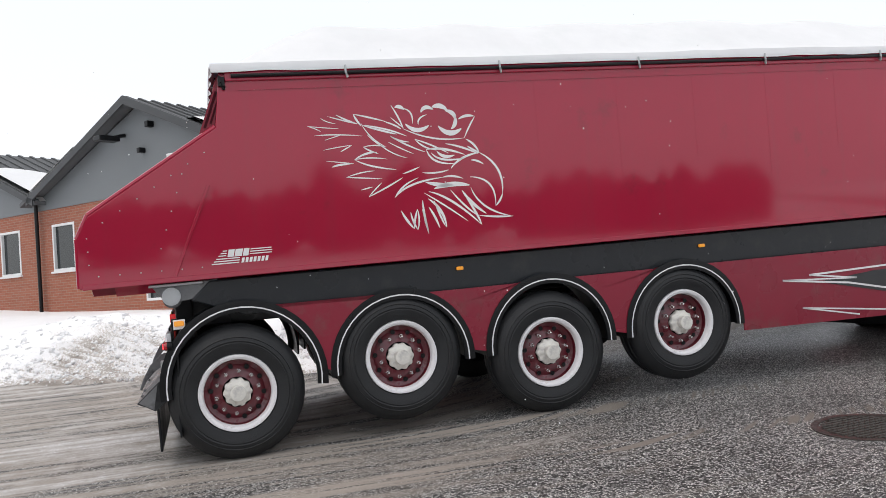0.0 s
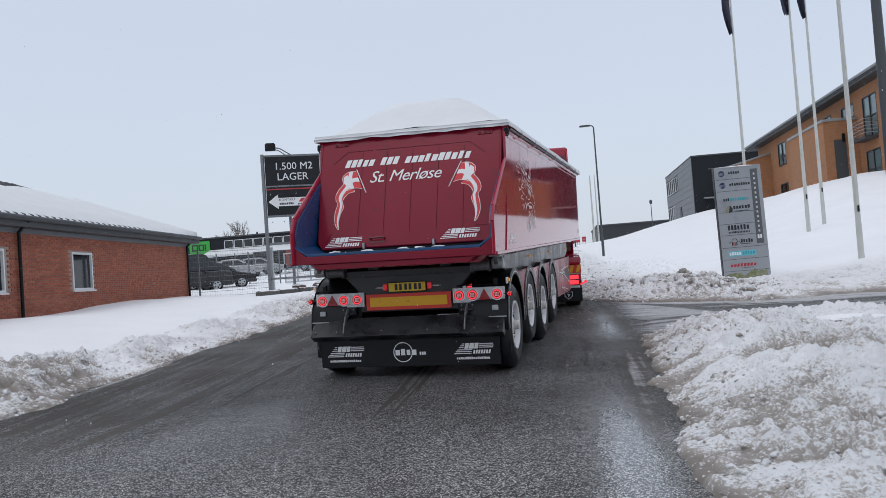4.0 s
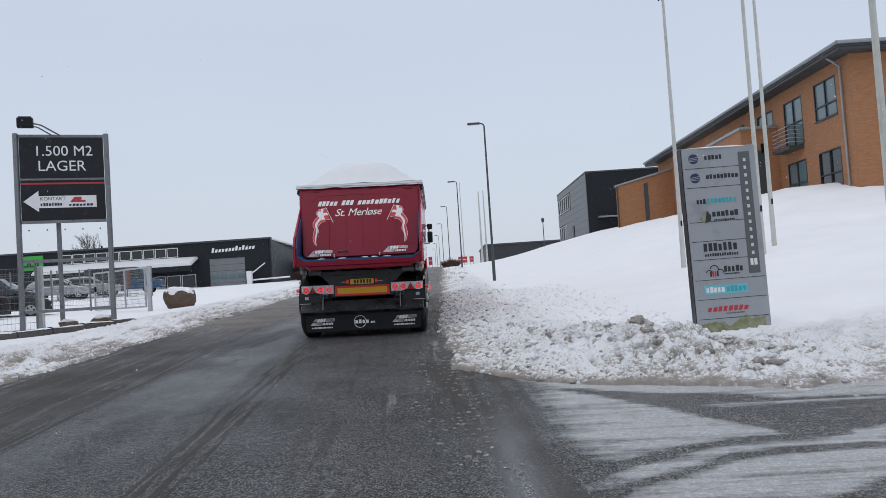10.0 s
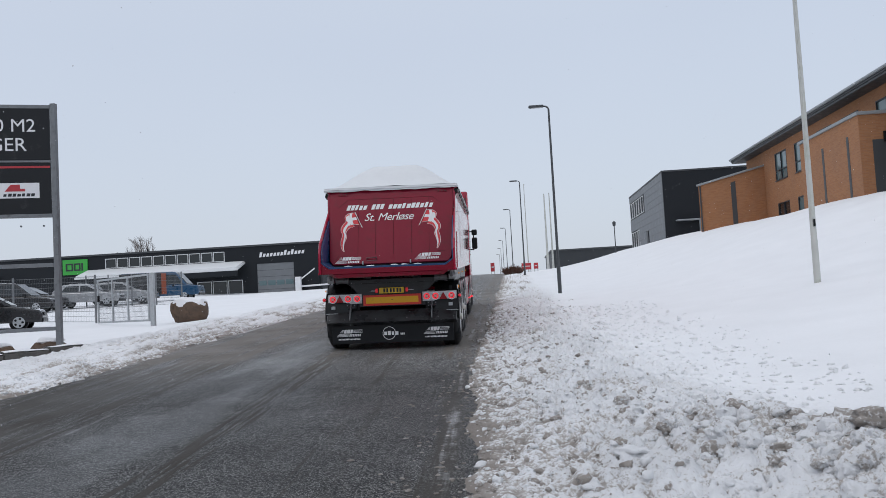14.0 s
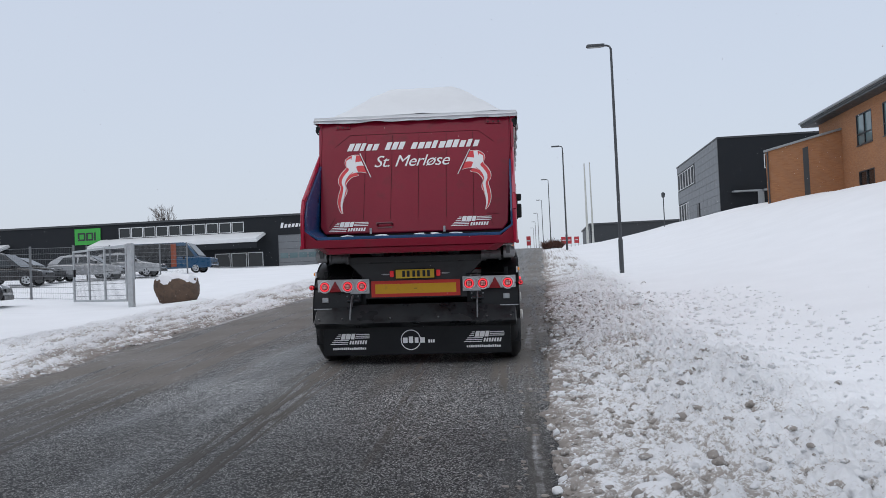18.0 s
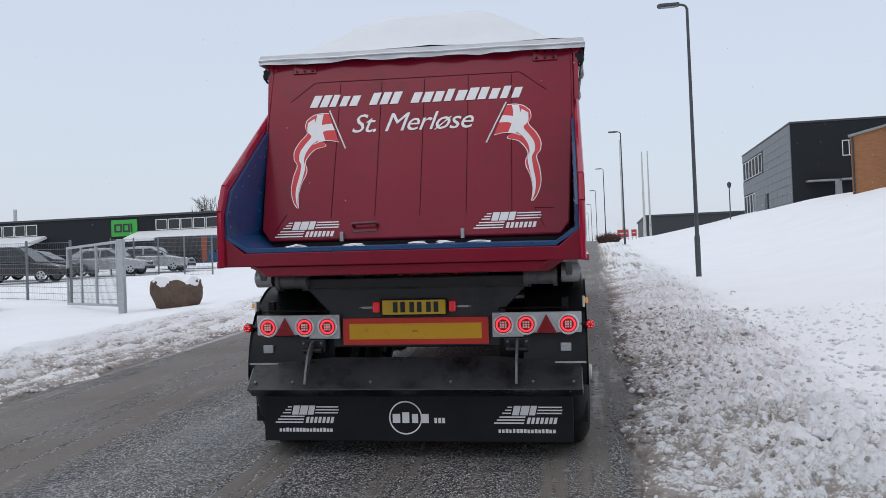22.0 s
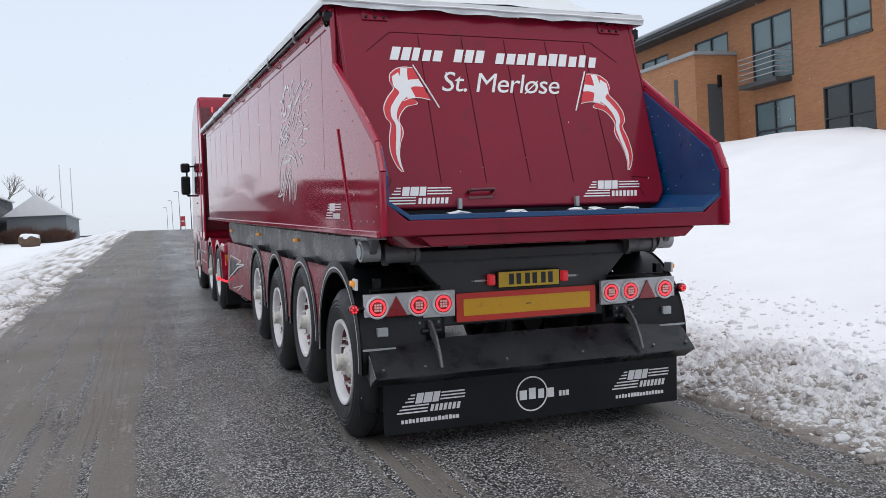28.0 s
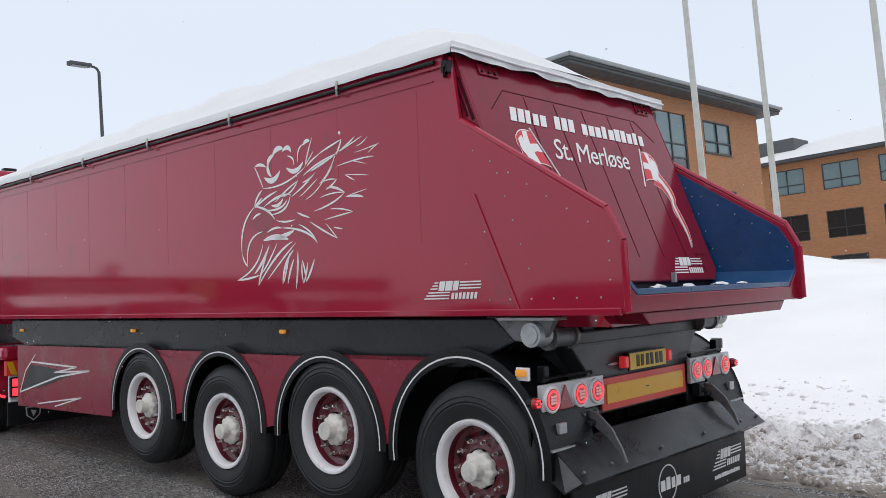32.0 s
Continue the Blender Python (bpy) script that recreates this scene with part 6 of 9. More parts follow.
def round_lamp(x, z, parent):
    lamp = part("tail_lamp", Shape().lathe([(0.598, 0.060), (0.586, 0.062), (0.583, 0.068), (0.588, 0.076), (0.62, 0.079)], (x, 0, z), "y", 28), M_whiterim, parent, "round tail lamp in a pale bezel", smooth=True)
    part("lamp_lens", Shape().lathe([(0.586, 0.0), (0.585, 0.03), (0.587, 0.060), (0.60, 0.063)], (x, 0, z), "y", 28), M_lens, lamp, smooth=True)
    ring = Shape().lathe([(0.586, 0.040), (0.581, 0.043), (0.581, 0.051), (0.586, 0.054)], (x, 0, z), "y", 28)
    part("lamp_ring", ring, M_glow, lamp, "lit red ring", smooth=True)
    core = Shape()
    for i in (-1, 0, 1):
        for j in (-1, 0, 1):
            core.box((x + 0.0175 * i, 0.581, z + 0.0175 * j), (0.0125, 0.008, 0.0125))
    part("lamp_core", core, M_led, lamp, "pale lit diodes")


for sx, order in ((-1, (-1.115, -0.83, -0.655)), (1, (0.655, 0.82, 1.12))):
    lo, hi = (-1.205, -0.565) if sx < 0 else (0.575, 1.215)
    lb = part("lamp_board", Shape().span((lo, 0.60, 0.865), (hi, 0.63, 1.045)), M_alu, trailer, "brushed metal lamp board", bevel=0.006)
    for x in order:
        round_lamp(x, 0.957, lb)
    tx = -0.985 if sx < 0 else 0.965
    part("triangle_reflector", Shape().prism([(tx - 0.075, 0.599, 0.893), (tx + 0.075, 0.599, 0.893), (tx, 0.599, 1.03)], (0, -0.012, 0)), M_reflector, lb, bevel=0.003)
    part("outline_lamp", Shape().lathe([(0.0, 0.0), (0.004, 0.028), (0.02, 0.034), (0.05, 0.03)], (1.275 * sx, 0.57, 0.955), "y", 16), M_lens, trailer, "lit red marker lamp on a rubber stalk", smooth=True)
    star = Shape()
    for k in range(6):
        t = k * math.tau / 6
        star.tube((1.275 * sx + 0.018 * math.cos(t), 0.573, 0.955 + 0.018 * math.sin(t)), (1.275 * sx + 0.018 * math.cos(t), 0.566, 0.955 + 0.018 * math.sin(t)), 0.006, n=6)
    part("lamp_diodes", star, M_glow, trailer, "lit red diodes")
    part("lamp_stalk", Shape().tube((1.2 * sx, 0.615, 0.955), (1.275 * sx, 0.615, 0.955), 0.016, n=8).lathe([(0.60, 0.0), (0.60, 0.036), (0.635, 0.03), (0.635, 0.0)], (1.275 * sx, 0, 0.955), "y", 14), M_black, trailer)
    part("amber_marker", Shape().box((1.255 * sx, 0.70, 1.115), (0.022, 0.075, 0.04)), M_amber, trailer, "lit amber marker lamp", bevel=0.01)
    part("marker_bracket", Shape().span((min(1.225 * sx, 1.243 * sx), 0.655, 1.07), (max(1.225 * sx, 1.243 * sx), 0.745, 1.145)), M_white, trailer, "white lamp bracket", bevel=0.004)
    part("board_rail", Shape().pipe([(lo + 0.05, 0.62, 1.055), (lo + 0.05, 0.62, 1.075), (hi - 0.1, 0.62, 1.075), (hi - 0.1, 0.62, 1.055)], 0.008, 6), M_black, trailer)
    part("corner_plug", Shape().box((1.10 * sx, 0.66, 1.10), (0.05, 0.05, 0.09)), M_black, trailer, bevel=0.006)
    # swinging underrun arms
    arm = part("underrun_arm", Shape().prism([(0.76 * sx - 0.015, y, z) for y, z in ((0.62, 0.865), (0.52, 0.845), (0.43, 0.765), (0.365, 0.655), (0.335, 0.575), (0.352, 0.570), (0.395, 0.640), (0.46, 0.710), (0.55, 0.765), (0.66, 0.79))], (0.018, 0, 0)), M_cast, trailer, "worn grey steel arm", bevel=0.004)
    part("arm_bracket", Shape().span((0.76 * sx - 0.10, 0.575, 0.765), (0.76 * sx + 0.085, 0.64, 0.862)).tube((0.76 * sx - 0.07, 0.55, 0.785), (0.76 * sx + 0.07, 0.55, 0.785), 0.022, n=10), M_chassis, arm, "bolted dark bracket", bevel=0.006)
    for dx, z in ((-0.075, 0.84), (-0.075, 0.785), (0.06, 0.84), (0.06, 0.785)):
        part("bracket_bolt", Shape().tube((0.76 * sx + dx, 0.576, z), (0.76 * sx + dx, 0.563, z), 0.011, n=6), M_cast, arm)
    part("mudguard_back", Shape().span((min(0.62 * sx, 1.245 * sx), 0.655, 0.55), (max(0.62 * sx, 1.245 * sx), 0.675, 0.90)), M_black, trailer, bevel=0.01)
    part("white_reflector", Shape().box((1.10 * sx, 0.548, 0.80), (0.075, 0.03, 0.06)), M_galv, trailer, "small white reflector", bevel=0.006)
    part("mudguard_strip", Shape().span((min(1.02 * sx, 1.24 * sx), 0.515, 0.688), (max(1.02 * sx, 1.24 * sx), 0.532, 0.70)), M_galv, trailer)
part("splash_plate", Shape().add([(-1.20, 0.520, 0.69), (1.20, 0.520, 0.69), (1.20, 0.345, 0.538), (-1.20, 0.345, 0.538), (-1.21, 0.66, 0.60), (1.21, 0.66, 0.60), (1.21, 0.47, 0.462), (-1.21, 0.47, 0.462), (-0.62, 0.550, 0.735), (0.62, 0.550, 0.735)], [(8, 3, 2, 9), (0, 3, 8), (1, 9, 2), (4, 5, 6, 7), (2, 3, 7, 6), (0, 4, 7, 3), (1, 2, 6, 5), (0, 8, 9, 1, 5, 4)]), M_dirtyplate, trailer, "dirty grey splash plate")
part("splash_fold", Shape().prism([(-1.198, 0.348, 0.541), (-1.198, 0.341, 0.533), (-1.198, 0.397, 0.502), (-1.198, 0.405, 0.510)], (2.396, 0, 0)), M_chassis, trailer)
for x in (-1.19, -0.9, -0.3, 0.3, 0.9, 1.19):
    part("plate_bolt", Shape().tube((x * 0.965, 0.385, 0.577), (x * 0.965, 0.374, 0.588), 0.010, n=8), M_cast, trailer)
for sx in (1, -1):
    part("plate_end", Shape().prism([(1.204 * sx, 0.50, 0.664), (1.2025 * sx, 0.355, 0.538), (1.209 * sx, 0.462, 0.475)], (0.006 * sx, 0, 0)), M_cast, trailer, "worn bare edge of the splash plate")
    side_flap = part("side_flap", Shape().span((min(0.80 * sx, 1.245 * sx), 0.636, 0.24), (max(0.80 * sx, 1.245 * sx), 0.650, 0.60)), M_flap, trailer, "small rubber flap behind the rear wheel", bevel=0.004)
    for k in range(3):
        part("flap_print", Shape().span((1.155 * sx - 0.065 - 0.006 * k, 0.6325, 0.405 - 0.024 * k), (1.155 * sx + 0.065 - 0.006 * k, 0.6355, 0.418 - 0.024 * k)), M_decal, side_flap)
flap = part("mud_flap", Shape().span((-1.125, 0.475, 0.13), (1.14, 0.495, 0.47)), M_flap, trailer, "full-width black rubber mud flap", bevel=0.006)

# mudguards, skirts
WHITE_LINE = M_white
for sx in (1, -1):
    for k, (y, z) in enumerate(AXLES):
        yc, zc, r = (1.16, 0.60, 0.635) if k == 0 else (y + 0.02, 0.60, 0.60)
        a0, a1 = (-8, 186) if k == 0 else (-4, 184)
        ring, line = [], []
        for i in range(25):
            a = radians(a0 + (a1 - a0) * i / 24)
            cy, cz = math.cos(a), math.sin(a)
            ring.append([(x * sx, yc + (r + d) * cy, zc + (r + d) * cz) for x, d in ((0.80, -0.02), (0.80, 0.0), (1.24, 0.0), (1.254, 0.012), (1.258, -0.03), (1.256, -0.075), (1.226, -0.075), (1.226, -0.02), (0.80, -0.02))])
            line.append([(1.2605 * sx, yc + (r - 0.036) * cy, zc + (r - 0.036) * cz), (1.2605 * sx, yc + (r - 0.047) * cy, zc + (r - 0.047) * cz)])
        sh = Shape().grid(ring)
        mg = part("mudguard", sh, M_black, trailer, "black plastic mudguard with a white pinstripe", smooth=True)
        part("pinstripe", Shape().grid(line), WHITE_LINE, mg)
    ys = [1.16, AXLES[1][0] + 0.02, AXLES[2][0] + 0.02, AXLES[3][0] + 0.02]
    for k in range(3):
        ya, yb = ys[k], ys[k + 1]
        ra, rb = (0.635 if k == 0 else 0.60), 0.60
        pts = [(1.235 * sx, ya + 0.24, 1.155 if k else 1.16), (1.235 * sx, yb - 0.2, 1.15)]
        for i in range(9):
            a = radians(106 + 9.2 * i)
            pts.append((1.235 * sx, yb + rb * math.cos(a), 0.60 + rb * math.sin(a)))
        for i in range(9):
            a = radians(3 + 8.0 * i)
            pts.append((1.235 * sx, ya + ra * math.cos(a), 0.60 + ra * math.sin(a)))
        part("skirt_panel", Shape().prism(pts, (0.012 * sx, 0, 0)), M_red_matt, trailer)
    sk = [(1.235 * sx, 5.35, 1.15), (1.235 * sx, 8.03, 1.13), (1.235 * sx, 8.03, 0.44), (1.235 * sx, 5.70, 0.49)]
    for i in range(9):
        a = radians(4 + 8.2 * i)
        sk.append((1.235 * sx, ys[3] + 0.60 * math.cos(a), 0.60 + 0.60 * math.sin(a)))
    skirt = part("front_skirt", Shape().prism(sk, (0.012 * sx, 0, 0)), M_red_matt, trailer, "burgundy skirt panel with white and grey flashes")
    xo = 1.2505 * sx
    part("flash", Shape().prism([(xo, 6.55, 0.86), (xo, 7.2, 0.91), (xo, 7.66, 0.92), (xo, 7.9, 0.62), (xo, 7.3, 0.70)], (0.0015 * sx, 0, 0)), M_decal_dark, skirt, "dark grey flash")
    for a, c, w in (((6.15, 0.91), (6.9, 0.82), 0.018), ((6.9, 0.82), (7.95, 0.60), 0.018), ((6.15, 0.91), (7.0, 0.86), 0.014), ((7.0, 0.86), (6.45, 0.935), 0.014), ((6.45, 0.935), (7.62, 0.955), 0.018), ((7.62, 0.955), (7.78, 0.85), 0.016), ((7.78, 0.85), (7.95, 0.60), 0.016), ((7.62, 0.955), (7.5, 1.04), 0.010), ((6.35, 0.63), (7.45, 0.50), 0.014), ((6.35, 0.63), (7.0, 0.50), 0.014)):
        p0, p1 = Vector((0, *a)), Vector((0, *c))
        sd = (p1 - p0).cross(Vector((1, 0, 0))).normalized() * w / 2
        part("flash_line", Shape().prism([(xo + 0.0015 * sx, *(p0 + sd)[1:]), (xo + 0.0015 * sx, *(p1 + sd)[1:]), (xo + 0.0015 * sx, *(p1 - sd)[1:]), (xo + 0.0015 * sx, *(p0 - sd)[1:])], (0.0015 * sx, 0, 0)), M_decal, skirt)


# wheels: built about their own axle, outer face towards +x
def build_wheel(name, parent, radius=0.53, width=0.37, deep=True, rim_in=M_redrim):
    w = new(name)
    w.parent = parent
    h = width / 2
    part("tyre", Shape().lathe([(-h + 0.05, 0.30), (-h, 0.34), (-h + 0.005, radius - 0.09), (-h + 0.05, radius - 0.015), (-h + 0.09, radius), (-0.06, radius), (-0.055, radius - 0.014), (-0.035, radius - 0.014), (-0.03, radius), (0.03, radius), (0.035, radius - 0.014), (0.055, radius - 0.014), (0.06, radius), (h - 0.09, radius), (h - 0.05, radius - 0.015), (h - 0.012, radius - 0.07), (h - 0.006, radius - 0.085), (h - 0.001, radius - 0.09), (h - 0.006, radius - 0.095), (h + 0.001, 0.41), (h - 0.004, 0.40), (h + 0.001, 0.393), (h - 0.004, 0.36), (h - 0.02, 0.31), (h - 0.06, 0.30)], (0, 0, 0), "x", 44), M_rubber, w, smooth=True)
    part("rim", Shape().lathe([(h - 0.035, 0.305), (h - 0.010, 0.300), (h - 0.008, 0.290), (h - 0.016, 0.272), (h - 0.022, 0.266), (h - 0.075, 0.258)], (0, 0, 0), "x", 44), M_whiterim, w, "white rim ring", smooth=True)
    part("rim_barrel", Shape().lathe([(h - 0.075, 0.258), (h - 0.09, 0.254), (h - 0.125, 0.252)], (0, 0, 0), "x", 44), rim_in, w, smooth=True)
    if deep:
        prof = [(h - 0.12, 0.254), (h - 0.135, 0.215), (h - 0.11, 0.17), (h - 0.09, 0.12)]
    else:
        prof = [(h - 0.12, 0.254), (h - 0.17, 0.21), (h - 0.10, 0.16), (h - 0.05, 0.11)]
    disc = part("wheel_disc", Shape().lathe(prof, (0, 0, 0), "x", 40), rim_in, w, smooth=True)
    lobes = []
    for k in range(60):
        a = k * math.tau / 60
        r = 0.108 + 0.006 * math.cos(10 * a)
        lobes.append([(x, r * q * math.cos(a), r * q * math.sin(a)) for x, q in ((h - 0.10, 1.0), (h - 0.058, 1.0), (h - 0.050, 0.93), (h - 0.040, 0.62), (h - 0.034, 0.50))])
    lobes.append(lobes[0])
    hub = part("hub_flange", Shape().grid(lobes), M_hub, w, "cream painted hub with a scalloped edge", smooth=True)
    part("hub_cap", Shape().lathe([(h - 0.045, 0.062), (h + 0.015, 0.058), (h + 0.022, 0.062), (h + 0.030, 0.058), (h + 0.032, 0.044), (h + 0.030, 0.0)], (0, 0, 0), "x", 32), M_hub, hub, smooth=True)
    part("drum", Shape().lathe([(h - 0.14, 0.25), (-h + 0.03, 0.25), (-h + 0.03, 0.0)], (0, 0, 0), "x", 24), M_black, w)
    nut = None
    for k in range(10):
        a = (k + 0.3) * math.tau / 10
        c = (h - 0.085, 0.168 * math.cos(a), 0.168 * math.sin(a))
        if nut is None:
            nut = part("wheel_nut", Shape().tube((-0.035, 0, 0), (0.016, 0, 0), 0.019, 0.016, 6).tube((0.016, 0, 0), (0.046, 0, 0), 0.014, 0.008, 8), M_chrome, w, m=Matrix.Translation(c))
        else:
            o = new("wheel_nut", nut.data)
            o.parent = w
            o.matrix_basis = Matrix.Translation(c)
    for k in range(10):
        a = (k + 0.8) * math.tau / 10
        o = part("hand_hole", Shape().tube((h - 0.128, 0.205 * math.cos(a), 0.205 * math.sin(a)), (h - 0.118, 0.205 * math.cos(a), 0.205 * math.sin(a)), 0.020, n=10), M_black, w)
    return w


wheels = []  # (wheel, its place, side, whether it rolls)
first = None
for k, (y, z) in enumerate(AXLES):
    for sx in (1, -1):
        if first is None:
            first = wh = build_wheel("wheel", trailer)
        else:
            wh = copy_thing(first, Matrix())
        base = pose(1.075 * sx, y, z, 0, 0, 0 if sx > 0 else 180)
        wh.matrix_basis = base
        wheels.append((wh, base, sx, z < 0.6))
    part("axle", Shape().tube((-1.0, y, z), (1.0, y, z), 0.075, n=12), M_black, trailer, smooth=True)

# ---- the tractor unit: same directions, its own zero on the road below the coupling
tractor = thing("truck_tractor", "burgundy three-axle tractor unit coupled to the trailer", "truck")
T_AXLES = (-0.62, 0.70, 3.25)
for sx in (1, -1):
    part("frame_rail", Shape().span((min(0.36 * sx, 0.46 * sx), -1.45, 0.62), (max(0.36 * sx, 0.46 * sx), 4.4, 0.90)), M_chassis, tractor, bevel=0.01)
part("rear_panel", Shape().span((-1.2, -1.62, 0.44), (1.2, -1.56, 0.78)), M_whiterim, tractor, "light grey rear panel", bevel=0.01)
part("rear_step", Shape().span((-0.62, -1.60, 0.62), (0.62, -1.2, 1.04)), M_red, tractor, bevel=0.02)
part("tread_plate", Shape().span((-0.60, -1.58, 1.045), (0.60, -0.9, 1.06)), M_chassis, tractor)
part("coupling_plate", Shape().lathe([(0.98, 0.0), (0.98, 0.5), (0.93, 0.52), (0.93, 0.0)], (0, 0, 0), "z", 24), M_black, tractor)
tflap = part("rear_mud_flap", Shape().span((-1.24, -1.66, 0.17), (1.24, -1.635, 0.45)), M_flap, tractor, "black mud flap with white print", bevel=0.006)
for sx in (1, -1):
    part("lamp_cluster_board", Shape().span((min(0.66 * sx, 1.24 * sx), -1.64, 0.76), (max(0.66 * sx, 1.24 * sx), -1.56, 0.93)), M_redfilm, tractor, "red and yellow hatched board")
    for k in range(4):
        x = (0.70 + 0.14 * k) * sx
        part("hatch_stripe", Shape().prism([(x, -1.645, 0.77), (x + 0.07 * sx, -1.645, 0.77), (x + 0.12 * sx, -1.645, 0.92), (x + 0.05 * sx, -1.645, 0.92)], (0, 0.003, 0)), M_yellow, tractor)
    cl = part("tail_lamp_cluster", Shape().span((min(0.80 * sx, 1.20 * sx), -1.645, 0.50), (max(0.80 * sx, 1.20 * sx), -1.59, 0.74)), M_black, tractor, bevel=0.01)
    for z in (0.565, 0.675):
        part("lamp_lens", Shape().span((min(0.82 * sx, 1.18 * sx), -1.655, z - 0.046), (max(0.82 * sx, 1.18 * sx), -1.64, z + 0.046)), M_glow, cl, "lit red lamp", bevel=0.006)
    part("marker_lamp", Shape().lathe([(0.0, 0.0), (0.004, 0.03), (0.05, 0.032)], (1.33 * sx, -1.5, 0.56), "y", 14).tube((1.2 * sx, -1.47, 0.5), (1.33 * sx, -1.47, 0.55), 0.016, n=8), M_glow, tractor, "lit red marker lamp on a stalk", smooth=True)
    part("shield_emblem", Shape().prism([(0.95 * sx - 0.09, -1.662, 0.37), (0.95 * sx + 0.09, -1.662, 0.37), (0.95 * sx + 0.08, -1.662, 0.27), (0.95 * sx, -1.662, 0.205), (0.95 * sx - 0.08, -1.662, 0.27)], (0, 0.004, 0)), M_decal_grey, tflap)
    part("shield_field", Shape().prism([(0.95 * sx - 0.075, -1.665, 0.36), (0.95 * sx + 0.075, -1.665, 0.36), (0.95 * sx + 0.066, -1.665, 0.275), (0.95 * sx, -1.665, 0.22), (0.95 * sx - 0.066, -1.665, 0.275)], (0, 0.003, 0)), M_flap, tflap)
    part("shield_head", Shape().prism([(0.95 * sx - 0.03, -1.667, 0.335), (0.95 * sx + 0.035, -1.667, 0.32), (0.95 * sx, -1.667, 0.25)], (0, 0.002, 0)), M_decal_grey, tflap)
    # rear wing boxes over the tandem
    for y in T_AXLES[:2]:
        ring = []
        for i in range(17):
            a = radians(-6 + 192 * i / 16)
            ring.append([(0.66 * sx, y + 0.60 * math.cos(a), 0.55 + 0.56 * math.sin(a)), (1.25 * sx, y + 0.60 * math.cos(a), 0.55 + 0.56 * math.sin(a))])
        lip = [[(1.252 * sx, y + r * math.cos(radians(-6 + 12 * i)), 0.55 + (r - 0.04) * math.sin(radians(-6 + 12 * i))) for r in (0.61, 0.54)] for i in range(17)]
        part("rear_mudguard", Shape().grid(ring).grid([[(p[0] - 0.015 * sx, p[1], p[2] - 0.02) for p in r] for r in ring]).grid(lip), M_red, tractor, smooth=True)
    part("wing_tail", Shape().span((min(0.64 * sx, 1.25 * sx), -1.56, 0.93), (max(0.64 * sx, 1.25 * sx), -1.0, 1.10)), M_red, tractor, bevel=0.05)
    part("fuel_tank_skirt", Shape().span((min(0.95 * sx, 1.25 * sx), 1.38, 0.38), (max(0.95 * sx, 1.25 * sx), 2.60, 1.02)), M_red_matt, tractor, bevel=0.03)
    for z in (0.62, 0.80):
        part("skirt_trim", Shape().span((min(1.249 * sx, 1.256 * sx), 1.42, z), (max(1.249 * sx, 1.256 * sx), 2.56, z + 0.02)), M_alu, tractor)
    part("cab_step", Shape().span((min(0.98 * sx, 1.25 * sx), 3.82, 0.36), (max(0.98 * sx, 1.25 * sx), 4.5, 1.15)), M_red, tractor, bevel=0.03)
    ring = []
    for i in range(17):
        a = radians(-6 + 192 * i / 16)
        ring.append([(0.8 * sx, 3.25 + 0.60 * math.cos(a), 0.58 + 0.58 * math.sin(a)), (1.25 * sx, 3.25 + 0.60 * math.cos(a), 0.58 + 0.58 * math.sin(a))])
    lip = [[(1.255 * sx, 3.25 + r * math.cos(radians(-6 + 12 * i)), 0.58 + (r - 0.02) * math.sin(radians(-6 + 12 * i))) for r in (0.62, 0.545)] for i in range(17)]
    part("front_mudguard", Shape().grid(ring).grid(lip), M_whiterim, tractor, "light grey front wheel arch", smooth=True)
    # mirrors
    mir = part("mirror_arm", Shape().pipe([(1.20 * sx, 4.25, 2.55), (1.36 * sx, 4.32, 2.55), (1.36 * sx, 4.32, 1.92), (1.20 * sx, 4.25, 1.92)], 0.02, 8), M_black, tractor, smooth=True)
    part("mirror_housing", Shape().box((1.39 * sx, 4.30, 2.14), (0.19, 0.14, 0.40)), M_black, mir, bevel=0.04)
    part("wide_mirror_housing", Shape().box((1.39 * sx, 4.30, 2.52), (0.19, 0.14, 0.20)), M_black, mir, bevel=0.04)
    part("side_window", Shape().prism([(1.2455 * sx, 3.35, 1.95), (1.2455 * sx, 4.45, 1.9), (1.2455 * sx, 4.3, 2.72), (1.2455 * sx, 3.35, 2.72)], (0.004 * sx, 0, 0)), M_glass_dark, tractor)
    part("door_handle", Shape().box((1.256 * sx, 3.3, 1.75), (0.02, 0.16, 0.03)), M_chrome, tractor, bevel=0.004)
    part("air_deflector", Shape().prism([(1.235 * sx, 2.36, 1.0), (1.235 * sx, 1.92, 1.05), (1.235 * sx, 1.98, 3.1), (1.235 * sx, 2.36, 3.72)], (-0.03 * sx, 0, 0)), M_red, tractor, bevel=0.01)
    part("roof_marker_lamp", Shape().box((1.0 * sx, 1.97, 3.52), (0.03, 0.02, 0.10)), M_glow, tractor, "lit red diode strip", bevel=0.004)
cabp = [(4.72, 0.42), (4.72, 1.25), (4.62, 1.85), (4.30, 2.95), (3.9, 3.45), (3.2, 3.76), (2.35, 3.82), (2.35, 1.05), (2.62, 0.98), (2.62, 0.42)]
part("cab", Shape().prism([(-1.245, y, z) for y, z in cabp], (2.49, 0, 0)), M_red, tractor, "burgundy high-roof cab", bevel=0.06)
part("windscreen", Shape().prism([(-1.1, 4.655, 1.9), (1.1, 4.655, 1.9), (1.05, 4.36, 2.85), (-1.05, 4.36, 2.85)], (0, 0.012, 0.003)), M_glass_dark, tractor)
part("bumper", Shape().span((-1.23, 4.6, 0.28), (1.23, 4.82, 0.75)), M_red, tractor, bevel=0.06)
part("grille", Shape().span((-0.8, 4.71, 0.85), (0.8, 4.74, 1.6)), M_black, tractor, bevel=0.02)
